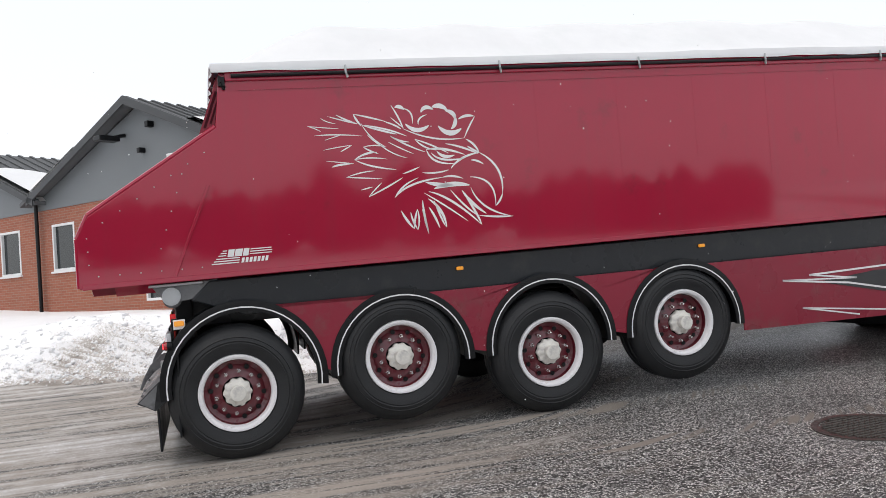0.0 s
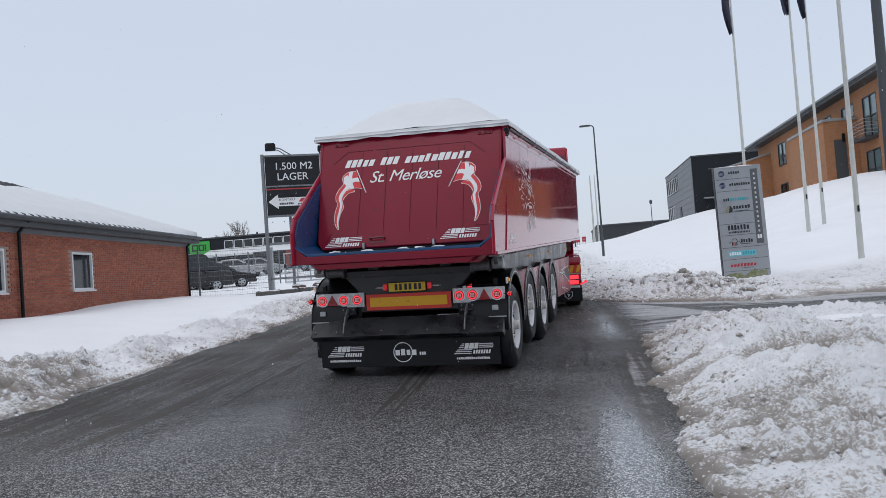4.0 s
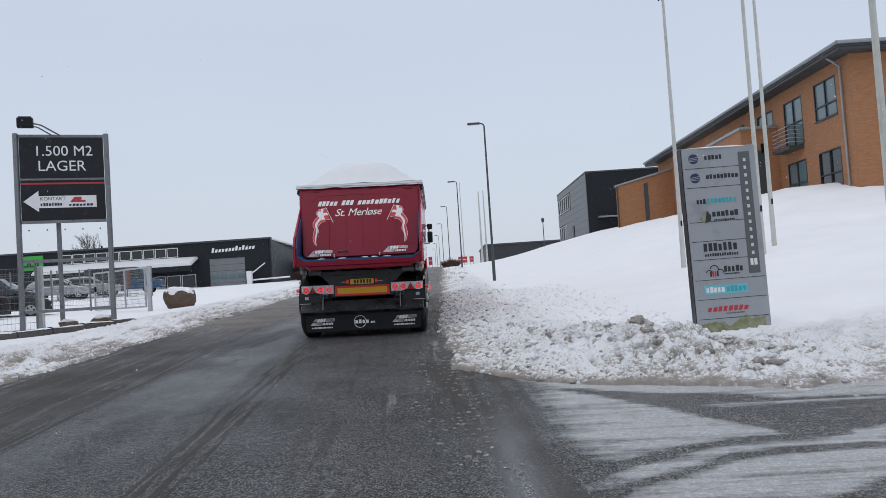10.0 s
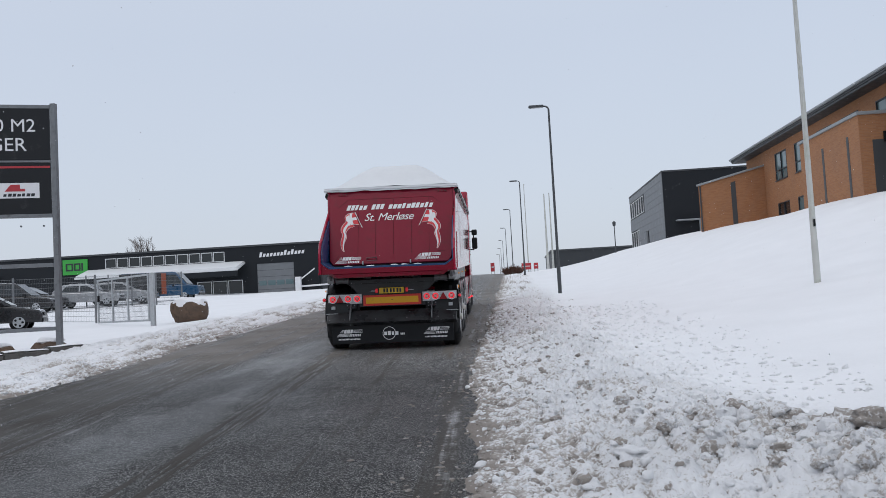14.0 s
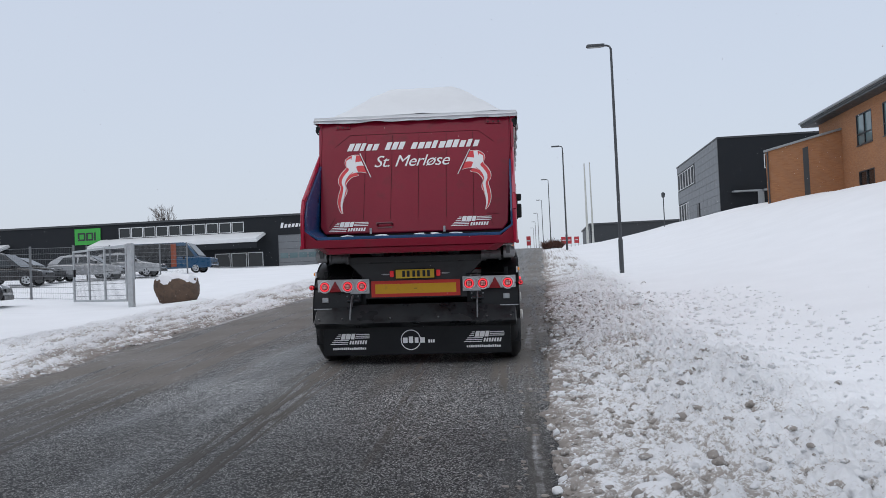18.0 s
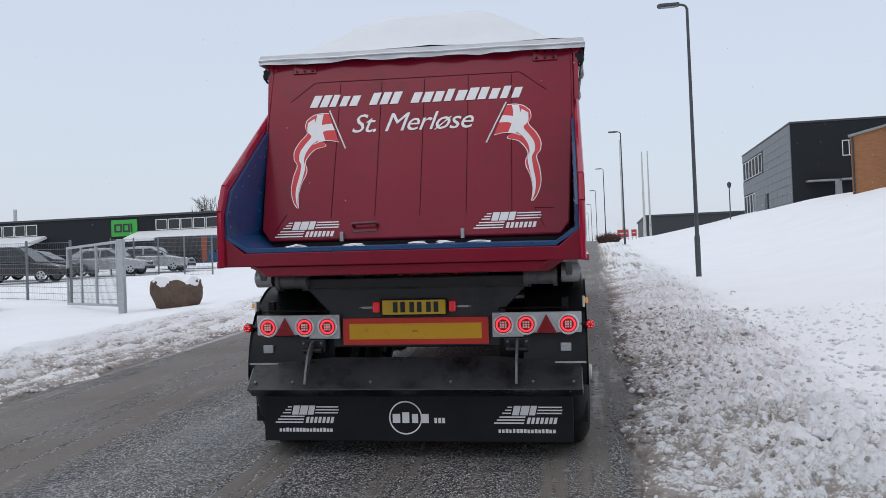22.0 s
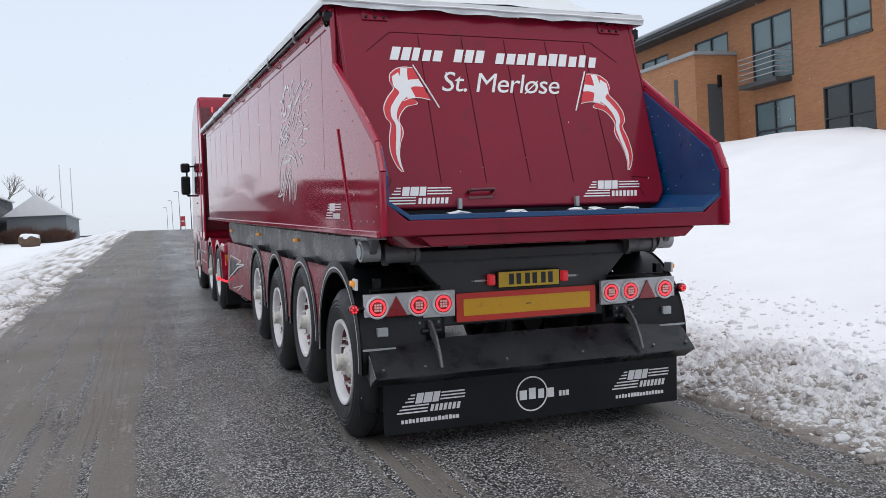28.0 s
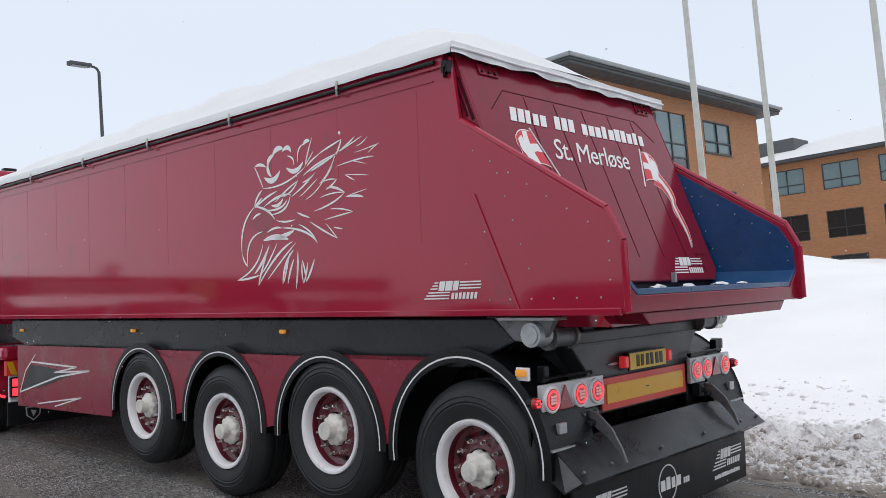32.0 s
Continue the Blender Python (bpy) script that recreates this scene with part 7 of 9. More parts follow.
part("sun_visor", Shape().span((-1.1, 4.2, 2.98), (1.1, 4.55, 3.06)), M_black, tractor, bevel=0.02)
part("roof_light_bar", Shape().tube((-0.9, 3.2, 3.86), (0.9, 3.2, 3.86), 0.03, n=10).box((0.55, 3.2, 3.92), (0.22, 0.14, 0.12)).box((-0.55, 3.2, 3.92), (0.22, 0.14, 0.12)), M_black, tractor, bevel=0.02)
part("exhaust_stack", Shape().tube((0.75, 2.15, 1.1), (0.75, 2.15, 3.3), 0.07, n=14), M_chrome, tractor, smooth=True)
part("rear_cab_wall_trim", Shape().span((-1.2, 2.31, 1.2), (1.2, 2.345, 3.6)), M_redrim, tractor)
part("tractor_plate", Shape().span((-0.26, -1.665, 0.46), (0.26, -1.655, 0.57)), M_plate, tractor)
part("plate_bar", Shape().span((-0.2, -1.668, 0.48), (0.2, -1.664, 0.55)), M_print_dark, tractor)
part("print_bar", Shape().span((-0.62, -1.664, 0.335), (0.45, -1.660, 0.385)), M_decal_grey, tflap)
lettering("St. Merløse", 0.10, M_decal_grey, tflap, pose(-0.42, -1.662, 0.235, 90, 0, 0), shear=0.35, name="town_lettering")
t_wheels = []
for k, y in enumerate(T_AXLES):
    for sx in (1, -1):
        wh = copy_thing(first, Matrix())
        wh.parent = tractor
        base = pose(1.075 * sx, y, 0.51, 0, 0, 0 if sx > 0 else 180)
        wh.matrix_basis = base
        t_wheels.append((wh, base, sx, True))
    part("axle", Shape().tube((-1.0, y, 0.51), (1.0, y, 0.51), 0.09, n=12), M_black, tractor, smooth=True)

# ---- street furniture
def frame_at(o, u, z=0.0):
    """Axes of an upright face: x along u, y up, z out to the right-hand side of u."""
    u = Vector((u[0], u[1], 0)).normalized()
    m = Matrix((u, Vector((0, 0, 1)), u.cross(Vector((0, 0, 1))))).transposed().to_4x4()
    m.translation = Vector((o[0], o[1], z))
    return m


def flat(pts, m, h, t=0.003):
    """A flat outline in the xy plane of m, h proud of it."""
    off = m.to_3x3() @ Vector((0, 0, t))
    return Shape().prism([m @ Vector((p[0], p[1], h)) for p in pts], off)


def rect(a, b, c, d, m, h, t=0.003):
    return flat([(a, b), (c, b), (c, d), (a, d)], m, h, t)


def disc(cx, cy, r, m, h, n=24, t=0.003):
    return flat([(cx + r * math.cos(k * math.tau / n), cy + r * math.sin(k * math.tau / n)) for k in range(n)], m, h, t)


def bars(name, x0, x1, y0, y1, n, material, parent, m, h=0.004, lean=0.0, seed=1):
    """Unreadable writing: a row of n plain bars."""
    rnd = random.Random(seed)
    sh, step = Shape(), (x1 - x0) / n
    for k in range(n):
        a = x0 + step * k
        b = a + step * rnd.uniform(0.62, 0.82)
        top = y1 if rnd.random() < 0.5 else y0 + (y1 - y0) * 0.85
        s = lean * (top - y0)
        q = flat([(a, y0), (b, y0), (b + s, top), (a + s, top)], m, h)
        sh.add(q.v, q.f)
    ob = part(name, sh, material, parent)
    ob["kind"] = "stuff"
    return ob


# -- tall sign for storage space
def make_storage_sign():
    a, b = Vector((-11.52, 27.9, 0)), Vector((-9.37, 28.7, 0))
    w = (b - a).length
    u = (b - a) / w
    m = frame_at(a, u)
    sign = thing("storage_sign", "tall charcoal sign board on galvanised posts above snowy verge", "sign")
    for s in (0.0, w):
        p = a + u * s
        z = ground_z(p.x, p.y) - 0.2
        part("post", Shape().span((p.x - 0.058, p.y - 0.058, z), (p.x + 0.058, p.y + 0.058, 6.87)), M_post, sign, bevel=0.012)
    q = a + u * (w * 0.42) + Vector((-0.35, 0.94, 0)) * 0.35
    part("back_post", Shape().span((q.x - 0.05, q.y - 0.05, 1.3), (q.x + 0.05, q.y + 0.05, 5.0)), M_post, sign, bevel=0.01)
    for z in (1.98, 3.35, 4.420, 6.797):
        part("cross_rail", rect(0.075, z - 0.04, w - 0.075, z + 0.04, m, -0.05, 0.08), M_post, sign, bevel=0.008)
    part("upper_panel", rect(0.08, 5.627, w - 0.08, 6.760, m, -0.03, 0.06), M_sign_dark, sign, "charcoal panel with white words", bevel=0.006)
    low = part("lower_panel", rect(0.08, 4.457, w - 0.08, 5.572, m, -0.03, 0.06), M_sign_dark, sign, bevel=0.006)
    part("panel_rail", rect(0.075, 5.581, w - 0.075, 5.618, m, -0.03, 0.075), M_post, sign)
    part("red_line", rect(0.09, 5.453, w - 0.09, 5.499, m, 0.03, 0.004), M_print_red, sign)
    for words, x, z, size in (("1.500 M2", 0.43, 6.248, 0.40), ("LAGER", 0.52, 5.828, 0.41)):
        mm = m @ pose(x, z, 0.032)
        lettering(words, size, M_white, sign, mm, label="white capital letters")["kind"] = "stuff"
    arrow = [(0.14, 4.987), (0.52, 5.279), (0.52, 5.133), (1.98, 5.133), (1.98, 4.804), (0.52, 4.804), (0.52, 4.694)]
    part("arrow", flat(arrow, m, 0.031), M_white, sign, "white arrow pointing into the yard")
    lettering("KONTAKT", 0.135, M_print_dark, sign, m @ pose(0.55, 5.010, 0.036), name="contact_line")["kind"] = "stuff"
    bars("number_line", 0.56, 1.12, 4.859, 4.941, 8, M_print_dark, sign, m, 0.035)
    part("logo_mark", flat([(1.30, 4.950), (1.42, 5.096), (1.60, 5.096), (1.60, 5.005), (1.70, 5.005), (1.70, 4.950)], m, 0.035), M_print_red, sign)
    bars("logo_line", 1.27, 1.90, 4.841, 4.905, 7, M_print_dark, sign, m, 0.035, 0.2)
    for z in (4.26, 4.511):
        for k in range(5):
            x = 0.25 + k * (w - 0.5) / 4
            part("bolt", disc(x, z - 0.06, 0.022, m, -0.03, 8, 0.05), M_post, sign)
    part("lamp_arm", Shape().pipe([m @ Vector((1.15, 6.797, 0.0)), m @ Vector((0.7, 6.998, 0.5)), m @ Vector((0.45, 7.035, 0.62))], 0.022, 8), M_post, sign)
    part("lamp_arm", Shape().pipe([m @ Vector((0.95, 6.797, 0.0)), m @ Vector((0.62, 6.934, 0.5)), m @ Vector((0.35, 6.980, 0.62))], 0.018, 8), M_post, sign)
    light = part("flood_light", rect(0.12, 6.907, 0.52, 7.163, m, 0.5, 0.22), M_black, sign, "black flood light", bevel=0.02)
    part("cooling_fin", rect(0.16, 7.163, 0.48, 7.199, m, 0.54, 0.14), M_black, light)
    kerb = thing("concrete_kerb", "low wet concrete kerb with snow on top", "kerb")
    k0, k1 = Vector((-10.55, 23.9, 0)), Vector((-8.55, 28.35, 0))
    ku = (k1 - k0).normalized()
    n = 5
    for k in range(n):
        p0, p1 = k0 + (k1 - k0) * (k / n), k0 + (k1 - k0) * ((k + 0.97) / n)
        z = ground_z(*((p0 + p1) / 2)[:2])
        side = Vector((ku.y, -ku.x, 0)) * 0.14
        part("kerb_stone", Shape().prism([(*(c.xy), z - 0.1) for c in (p0 - side, p1 - side, p1 + side, p0 + side)], (0, 0, 0.31)), M_concrete, kerb, bevel=0.02)
        rows = []
        for i in range(9):
            c = p0 + (p1 - p0) * (i / 8)
            rows.append([(*(c + side * s).xy, z + 0.21 + 0.06 * (1 - abs(s) ** 3) * (0.4 + noise.noise(c * 2.1) * 0.6 + 0.3)) for s in (-1.02, -0.6, 0, 0.45, 0.8)])
        part("snow_cap", Shape().grid(rows), M_snow, kerb, smooth=True)
    for k, (x, y, r) in enumerate(((-10.55, 28.55, 0.27), (-9.75, 29.0, 0.33))):
        stone = thing("field_stone", "small brown stone half buried in snow", "stone", group="stones by the sign")
        z = ground_z(x, y)
        part("stone", Shape().rock((x, y, z + 0.16), r, 4 + k, (1.2, 0.8, 0.65)), M_boulder, stone, smooth=True)
        part("snow_cap", Shape().rock((x - 0.04, y, z + 0.30), r * 0.8, 9 + k, (1.1, 0.75, 0.35)), M_snow, stone, smooth=True)


make_storage_sign()


# -- silver company totem
def make_totem():
    tot = thing("company_totem", "silver sign pillar with printed rows, mossy at its foot", "sign")
    u = Vector((1, 0.03, 0))
    m = frame_at((3.684, 17.92), u) @ pose(0, 0, 0, 0, 0, 0.9)
    z0, z1 = 0.82, 3.75
    w = 1.12
    part("panel", rect(0, z0, w, z1, m, -0.20, 0.20), M_sign_silver, tot, "brushed silver panel", bevel=0.008)
    part("edge_strip", rect(-0.012, z0, 0.0, z1, m, -0.19, 0.17), M_print_dark, tot)
    part("side_strip", rect(0.86, 1.80, 1.03, z1 - 0.1, m, 0.001, 0.006), M_sign_side, tot, "dark grey strip with small marks")
    span = z1 - z0
    for f in (0.105, 0.205, 0.385, 0.485, 0.58, 0.685, 0.785, 0.885):
        part("groove", rect(0.03, z1 - span * f - 0.004, 0.86 if f < 0.65 else w - 0.03, z1 - span * f + 0.004, m, 0.0, 0.003), M_print_dark, tot)
    for f in (0.055, 0.155):
        zc = z1 - span * f
        dd = part("logo_disc", disc(0.17, zc, 0.075, m, 0.001, 28), M_print_navy, tot, "navy round mark")
        for k in (-1, 0, 1):
            part("logo_stripe", flat([(0.10, zc + 0.02 * k - 0.018), (0.24, zc + 0.026 * k - 0.006), (0.24, zc + 0.026 * k + 0.002), (0.10, zc + 0.02 * k - 0.008)], m, 0.005), M_sign_silver, dd)
    bars("company_line", 0.34, 0.62, z1 - span * 0.063, z1 - span * 0.040, 5, M_print_dark, tot, m, 0.001)
    bars("company_line", 0.34, 0.84, z1 - span * 0.163, z1 - span * 0.140, 9, M_print_dark, tot, m, 0.001, seed=2)
    bars("company_line", 0.16, 0.31, z1 - span * 0.29, z1 - span * 0.265, 3, M_print_dark, tot, m, 0.001, seed=3)
    bars("company_line", 0.32, 0.78, z1 - span * 0.29, z1 - span * 0.265, 8, M_teal, tot, m, 0.001, seed=4)
    zc = z1 - span * 0.36
    part("logo_mark", flat([(0.18, zc - 0.03), (0.25, zc + 0.09), (0.31, zc + 0.09), (0.31, zc - 0.08), (0.25, zc - 0.09)], m, 0.001), M_moss, tot)
    part("logo_mark", flat([(0.26, zc - 0.09), (0.35, zc - 0.06), (0.36, zc + 0.02), (0.30, zc + 0.1)], m, 0.005), M_print_dark, tot)
    bars("company_line", 0.38, 0.79, zc + 0.0, zc + 0.085, 6, M_print_dark, tot, m, 0.001, seed=5)
    bars("small_line", 0.40, 0.72, zc - 0.065, zc - 0.04, 12, M_print_dark, tot, m, 0.001, seed=6)
    zc = z1 - span * 0.53
    bars("company_line", 0.20, 0.73, zc - 0.02, zc + 0.10, 7, M_print_dark, tot, m, 0.001, seed=7)
    bars("small_line", 0.21, 0.73, zc - 0.10, zc - 0.055, 14, M_print_dark, tot, m, 0.001, seed=8)
    zc = z1 - span * 0.645
    cl = Shape()
    for cx, cy, r in ((0.25, -0.02, 0.055), (0.33, 0.035, 0.07), (0.42, -0.015, 0.055)):
        for k in range(14):
            t0, t1 = k * math.pi / 14 - 0.2, (k + 1) * math.pi / 14 - 0.2
            q = flat([(cx + r * math.cos(t0), zc + cy + r * math.sin(t0)), (cx + r * math.cos(t1), zc + cy + r * math.sin(t1)), (cx + (r - 0.013) * math.cos(t1), zc + cy + (r - 0.013) * math.sin(t1)), (cx + (r - 0.013) * math.cos(t0), zc + cy + (r - 0.013) * math.sin(t0))], m, 0.001)
            cl.add(q.v, q.f)
    part("cloud_mark", cl, M_print_dark, tot)
    for k in range(4):
        part("cloud_bar", rect(0.26 + 0.035 * k, zc - 0.07, 0.285 + 0.035 * k, zc + 0.01, m, 0.001), M_print_red if k in (1, 2) else M_print_dark, tot)
    bars("company_line", 0.48, 0.78, zc - 0.01, zc + 0.08, 5, M_print_dark, tot, m, 0.001, seed=9)
    bars("small_line", 0.48, 0.72, zc - 0.05, zc - 0.03, 12, M_print_dark, tot, m, 0.001, seed=10)
    zc = z1 - span * 0.735
    plate = part("print_field", rect(0.15, zc - 0.075, 0.82, zc + 0.06, m, 0.001), M_cyan, tot, "pale cyan field")
    bars("company_line", 0.18, 0.47, zc - 0.045, zc + 0.04, 5, M_white, tot, m, 0.005, seed=11)
    bars("company_line", 0.49, 0.80, zc - 0.045, zc + 0.04, 5, M_teal, tot, m, 0.005, seed=12)
    zc = z1 - span * 0.835
    bars("company_line", 0.17, 0.80, zc - 0.04, zc + 0.035, 8, M_print_red, tot, m, 0.001, 0.3, seed=13)
    bars("small_line", 0.45, 0.74, zc - 0.085, zc - 0.065, 9, M_sign_side, tot, m, 0.001, seed=14)
    rnd = random.Random(5)
    pts = [(0.06 + 0.98 * k / 14, z0 + 0.20 + 0.10 * rnd.random() + (0.08 if k > 8 else 0)) for k in range(15)]
    part("moss_stain", flat([(0.06, z0 + 0.02)] + [(1.04, z0 + 0.02)] + pts[::-1], m, 0.001, 0.002), M_moss, tot, "green mossy stain")
    for k in range(13):
        z = 3.50 - 0.118 * k
        part("mark", rect(0.925, z, 0.965, z + 0.05, m, 0.008, 0.002), M_decal_grey, tot)
    for k in range(2):
        part("number_bar", rect(0.89 + 0.06 * k, 1.92, 0.935 + 0.06 * k, 2.02, m, 0.008, 0.002), M_white, tot)
    part("snow_cap", Shape().rock((4.16, 17.98, 3.757), 0.5, 3, (1.05, 0.16, 0.03)), M_snow, tot, smooth=True)


make_totem()


def make_white_totem():
    tot = thing("white_sign_pillar", "white company sign pillar standing in snow by the yard mouth", "sign")
    m = frame_at((-10.96, 0.565), (0.82, 0.2))
    part("panel", rect(0, 0.7, 0.85, 3.34, m, -0.14, 0.14), M_white, tot, bevel=0.01)
    part("side_strip", rect(0.852, 0.7, 0.885, 3.34, m, -0.14, 0.13), M_sign_side, tot)
    bars("house_number", 0.66, 0.80, 3.17, 3.26, 2, M_print_dark, tot, m, 0.001, seed=20)
    bars("company_mark", 0.06, 0.46, 2.92, 3.11, 4, M_print_navy, tot, m, 0.001, seed=21)
    for z in (2.70, 2.05, 1.39):
        part("divider", rect(0.04, z, 0.81, z + 0.022, m, 0.001), M_print_dark, tot)
    for k in range(3):
        part("logo_stripe", flat([(0.05 + 0.02 * k, 2.21 + 0.05 * k), (0.30, 2.23 + 0.05 * k), (0.30, 2.245 + 0.05 * k), (0.05 + 0.02 * k, 2.225 + 0.05 * k)], m, 0.001), M_print_dark, tot)
        part("logo_stripe", flat([(0.42, 2.41 + 0.05 * k), (0.72, 2.43 + 0.05 * k), (0.72, 2.445 + 0.05 * k), (0.42, 2.425 + 0.05 * k)], m, 0.001), M_print_dark, tot)
    bars("logo_blocks", 0.12, 0.40, 2.39, 2.55, 3, M_print_dark, tot, m, 0.001, 0.2, seed=22)
    bars("logo_blocks", 0.34, 0.80, 2.20, 2.33, 7, M_print_dark, tot, m, 0.001, 0.2, seed=23)
    part("print_field", rect(0.05, 1.45, 0.77, 1.91, m, 0.001), M_teal, tot, "teal field")
    bars("field_blocks", 0.12, 0.68, 1.64, 1.82, 6, M_white, tot, m, 0.005, seed=24)
    for k in range(5):
        part("small_line", rect(0.10, 1.31 - 0.075 * k - 0.02, 0.66, 1.31 - 0.075 * k, m, 0.001), M_decal_grey, tot)
    bars("number_line", 0.12, 0.72, 0.735, 0.815, 8, M_print_navy, tot, m, 0.001, seed=28)


make_white_totem()


def make_cabinet():
    box = thing("cable_cabinet", "dark grey cable cabinet half buried in snow", "electric box")
    m = frame_at((-10.42, 2.20), (0.63, 0.22))
    z = 0.25
    part("body", rect(0, z, 0.66, 1.03, m, -0.28, 0.28), M_fascia, box, bevel=0.012)
    part("door", rect(0.03, z + 0.06, 0.63, 0.97, m, 0.0, 0.012), M_fascia, box, bevel=0.006)
    part("lock", disc(0.57, 0.78, 0.018, m, 0.012, 10, 0.012), M_galv, box)
    part("lid", rect(-0.02, 1.03, 0.68, 1.06, m, -0.30, 0.33), M_fascia, box, bevel=0.01)
    c = m @ Vector((0.33, 1.07, -0.13))
    part("snow_cap", Shape().rock(c, 0.36, 8, (0.95, 0.5, 0.14)), M_snow, box, smooth=True)


make_cabinet()


def make_trellis():
    ob = thing("steel_trellis", "galvanised steel lattice panel before the brick gable", "fence")
    m = frame_at((-12.98, 3.2), (1.0, 0.0))
    part("post", rect(-0.05, 0.6, 0.05, 2.95, m, -0.04, 0.08), M_galv, ob, bevel=0.008)
    for x in (0.14, 0.92):
        part("upright", rect(x, 1.0, x + 0.035, 2.74, m, -0.02, 0.035), M_galv, ob)
    for z in (1.34, 1.68, 2.02, 2.36, 2.70):
        part("rail", rect(0.175, z, 0.92, z + 0.03, m, -0.015, 0.025), M_galv, ob)
    for k in range(8):
        part("bar", rect(0.25 + 0.083 * k, 1.34, 0.264 + 0.083 * k, 2.72, m, 0.011, 0.012), M_galv, ob)


make_trellis()


def make_edging():
    ob = thing("edging_wall", "low dark stone edging half buried in ploughed snow", "low wall")
    for k in range(4):
        x = 2.72 + 0.95 * k
        z = ground_z(x, 7.7)
        part("edging_stone", Shape().span((x, 7.62, z - 0.2), (x + 0.94, 7.80, z + 0.30)), M_facade, ob, bevel=0.012)
        part("snow_cap", Shape().rock((x + 0.47, 7.86, z + 0.30), 0.52, 60 + k, (1.0, 0.42, 0.11), 3, 0.2), M_snow, ob, "snow lying on the edging", smooth=True)


make_edging()


# -- street lamps
def make_lamp(x, y, height=7.5, arm=0.75):
    z = ground_z(x, y) + 0.05
    ob = thing("street_lamp", "dark grey steel street lamp standing in the snowy verge", "street lamp", Matrix.Translation((x, y, z)), group="street lamps")
    part("base", Shape().tube((0, 0, -0.4), (0, 0, 1.1), 0.075, n=14), M_lamp_post, ob, smooth=True)
    part("door", Shape().span((-0.035, -0.085, 0.45), (0.035, -0.06, 0.8)), M_lamp_post, ob, bevel=0.004)
    part("pole", Shape().tube((0, 0, 1.1), (0, 0, height - 0.12), 0.056, 0.038, n=14), M_lamp_post, ob, smooth=True)
    part("collar", Shape().tube((0, 0, 1.06), (0, 0, 1.16), 0.08, 0.06, n=14), M_lamp_post, ob, smooth=True)
    if arm:
        part("arm", Shape().pipe([(0, 0, height - 0.14), (-0.04, 0, height - 0.05), (-0.12, 0, height - 0.01), (-0.25, 0, height)], 0.032, 10), M_lamp_post, ob, smooth=True)
        head = part("lamp_head", Shape().prism([(-0.2, -0.10, height + 0.05), (-arm, -0.13, height + 0.045), (-arm - 0.05, 0, height + 0.04), (-arm, 0.13, height + 0.045), (-0.2, 0.10, height + 0.05)], (0, 0, -0.085)), M_lamp_post, ob, bevel=0.02)
        part("diffuser", Shape().span((-arm + 0.05, -0.09, height - 0.05), (-0.3, 0.09, height - 0.036)), M_glass_dark, head)
    return ob


for k in range(7):
    make_lamp(2.25 - 0.75 * k, 44.6 + 32.7 * k, 7.5)
make_lamp(3.04, 5.5, 7.5)


def make_park_lamp(x, y, top):
    z = ground_z(x, y)
    ob = thing("park_lamp", "dark post-top lamp in the snow of the car park", "street lamp", Matrix.Translation((x, y, z)))
    h = top - z
    part("pole", Shape().tube((0, 0, -0.3), (0, 0, h - 0.5), 0.05, 0.04), M_lamp_post, ob, smooth=True)
    part("shade", Shape().lathe([(h - 0.5, 0.06), (h - 0.42, 0.14), (h - 0.12, 0.17), (h, 0.04)], (0, 0, 0), "z", 16), M_lamp_post, ob, smooth=True)


make_park_lamp(10.45, 91.7, 8.6)


# -- flagpoles
def make_flagpole(x, y, top, flag=True, seed=1, stout=1.0):
    z = ground_z(x, y)
    ob = thing("flagpole", "white flagpole with a dark flag hanging limp" if flag else "white flagpole standing in the snow", "flagpole", Matrix.Translation((x, y, z)), group="flagpoles on the slope")
    h = top - z
    part("pole", Shape().tube((0, 0, 0.9), (0, 0, h), 0.068 * stout, 0.034 * stout, n=16), M_flag_pole, ob, smooth=True)
    part("base_sleeve", Shape().tube((0, 0, -0.4), (0, 0, 0.95), 0.078 * stout, 0.072 * stout, n=16), M_flag_pole, ob, "weathered greenish base", smooth=True)
    part("knob", Shape().lathe([(h - 0.01, 0.02), (h + 0.03, 0.07), (h + 0.09, 0.08), (h + 0.15, 0.05), (h + 0.17, 0.0)], (0, 0, 0), "z", 14), M_flag_pole, ob, smooth=True)
    part("cleat", Shape().span((-0.02, -0.13, 1.25), (0.02, -0.07, 1.42)), M_black, ob, bevel=0.008)
    part("halyard", Shape().pipe([(-0.05, -0.075, 1.35), (-0.045, -0.06, h - 0.1)], 0.006, 5), M_flag_pole, ob)
    if flag:
        rows = []
        for i in range(22):
            f = i / 21
            wv = 0.10 + 0.16 * math.sin(f * math.pi) ** 0.7 * (1 - 0.35 * f)
            row = []
            for j in range(9):
                g = j / 8
                row.append((-0.05 - g * wv * 1.3, -0.05 + 0.10 * math.sin(g * 7 + f * 3 + seed) * (0.3 + f), h - 0.25 - f * 2.3 - g * 0.25 * (1 - f)))
            rows.append(row)
        back = [[(p[0], p[1] + 0.02, p[2]) for p in r] for r in rows]
        part("flag", Shape().grid(rows).grid(back), M_flag_cloth, ob, "dark navy flag folded by its own weight", smooth=True)
    return ob


make_flagpole(7.3, 31.1, 13.0, True, 1)
make_flagpole(10.1, 31.0, 13.3, True, 2)
make_flagpole(8.75, 28.4, 12.8, True, 3)
make_flagpole(7.23, 18.87, 11.9, True, 4)
make_flagpole(5.2, 118.0, 14.6, False, 5, 2.2)
make_flagpole(5.9, 119.0, 14.8, False, 6, 1.8)
make_flagpole(2.6, 112.0, 15.2, False, 7)
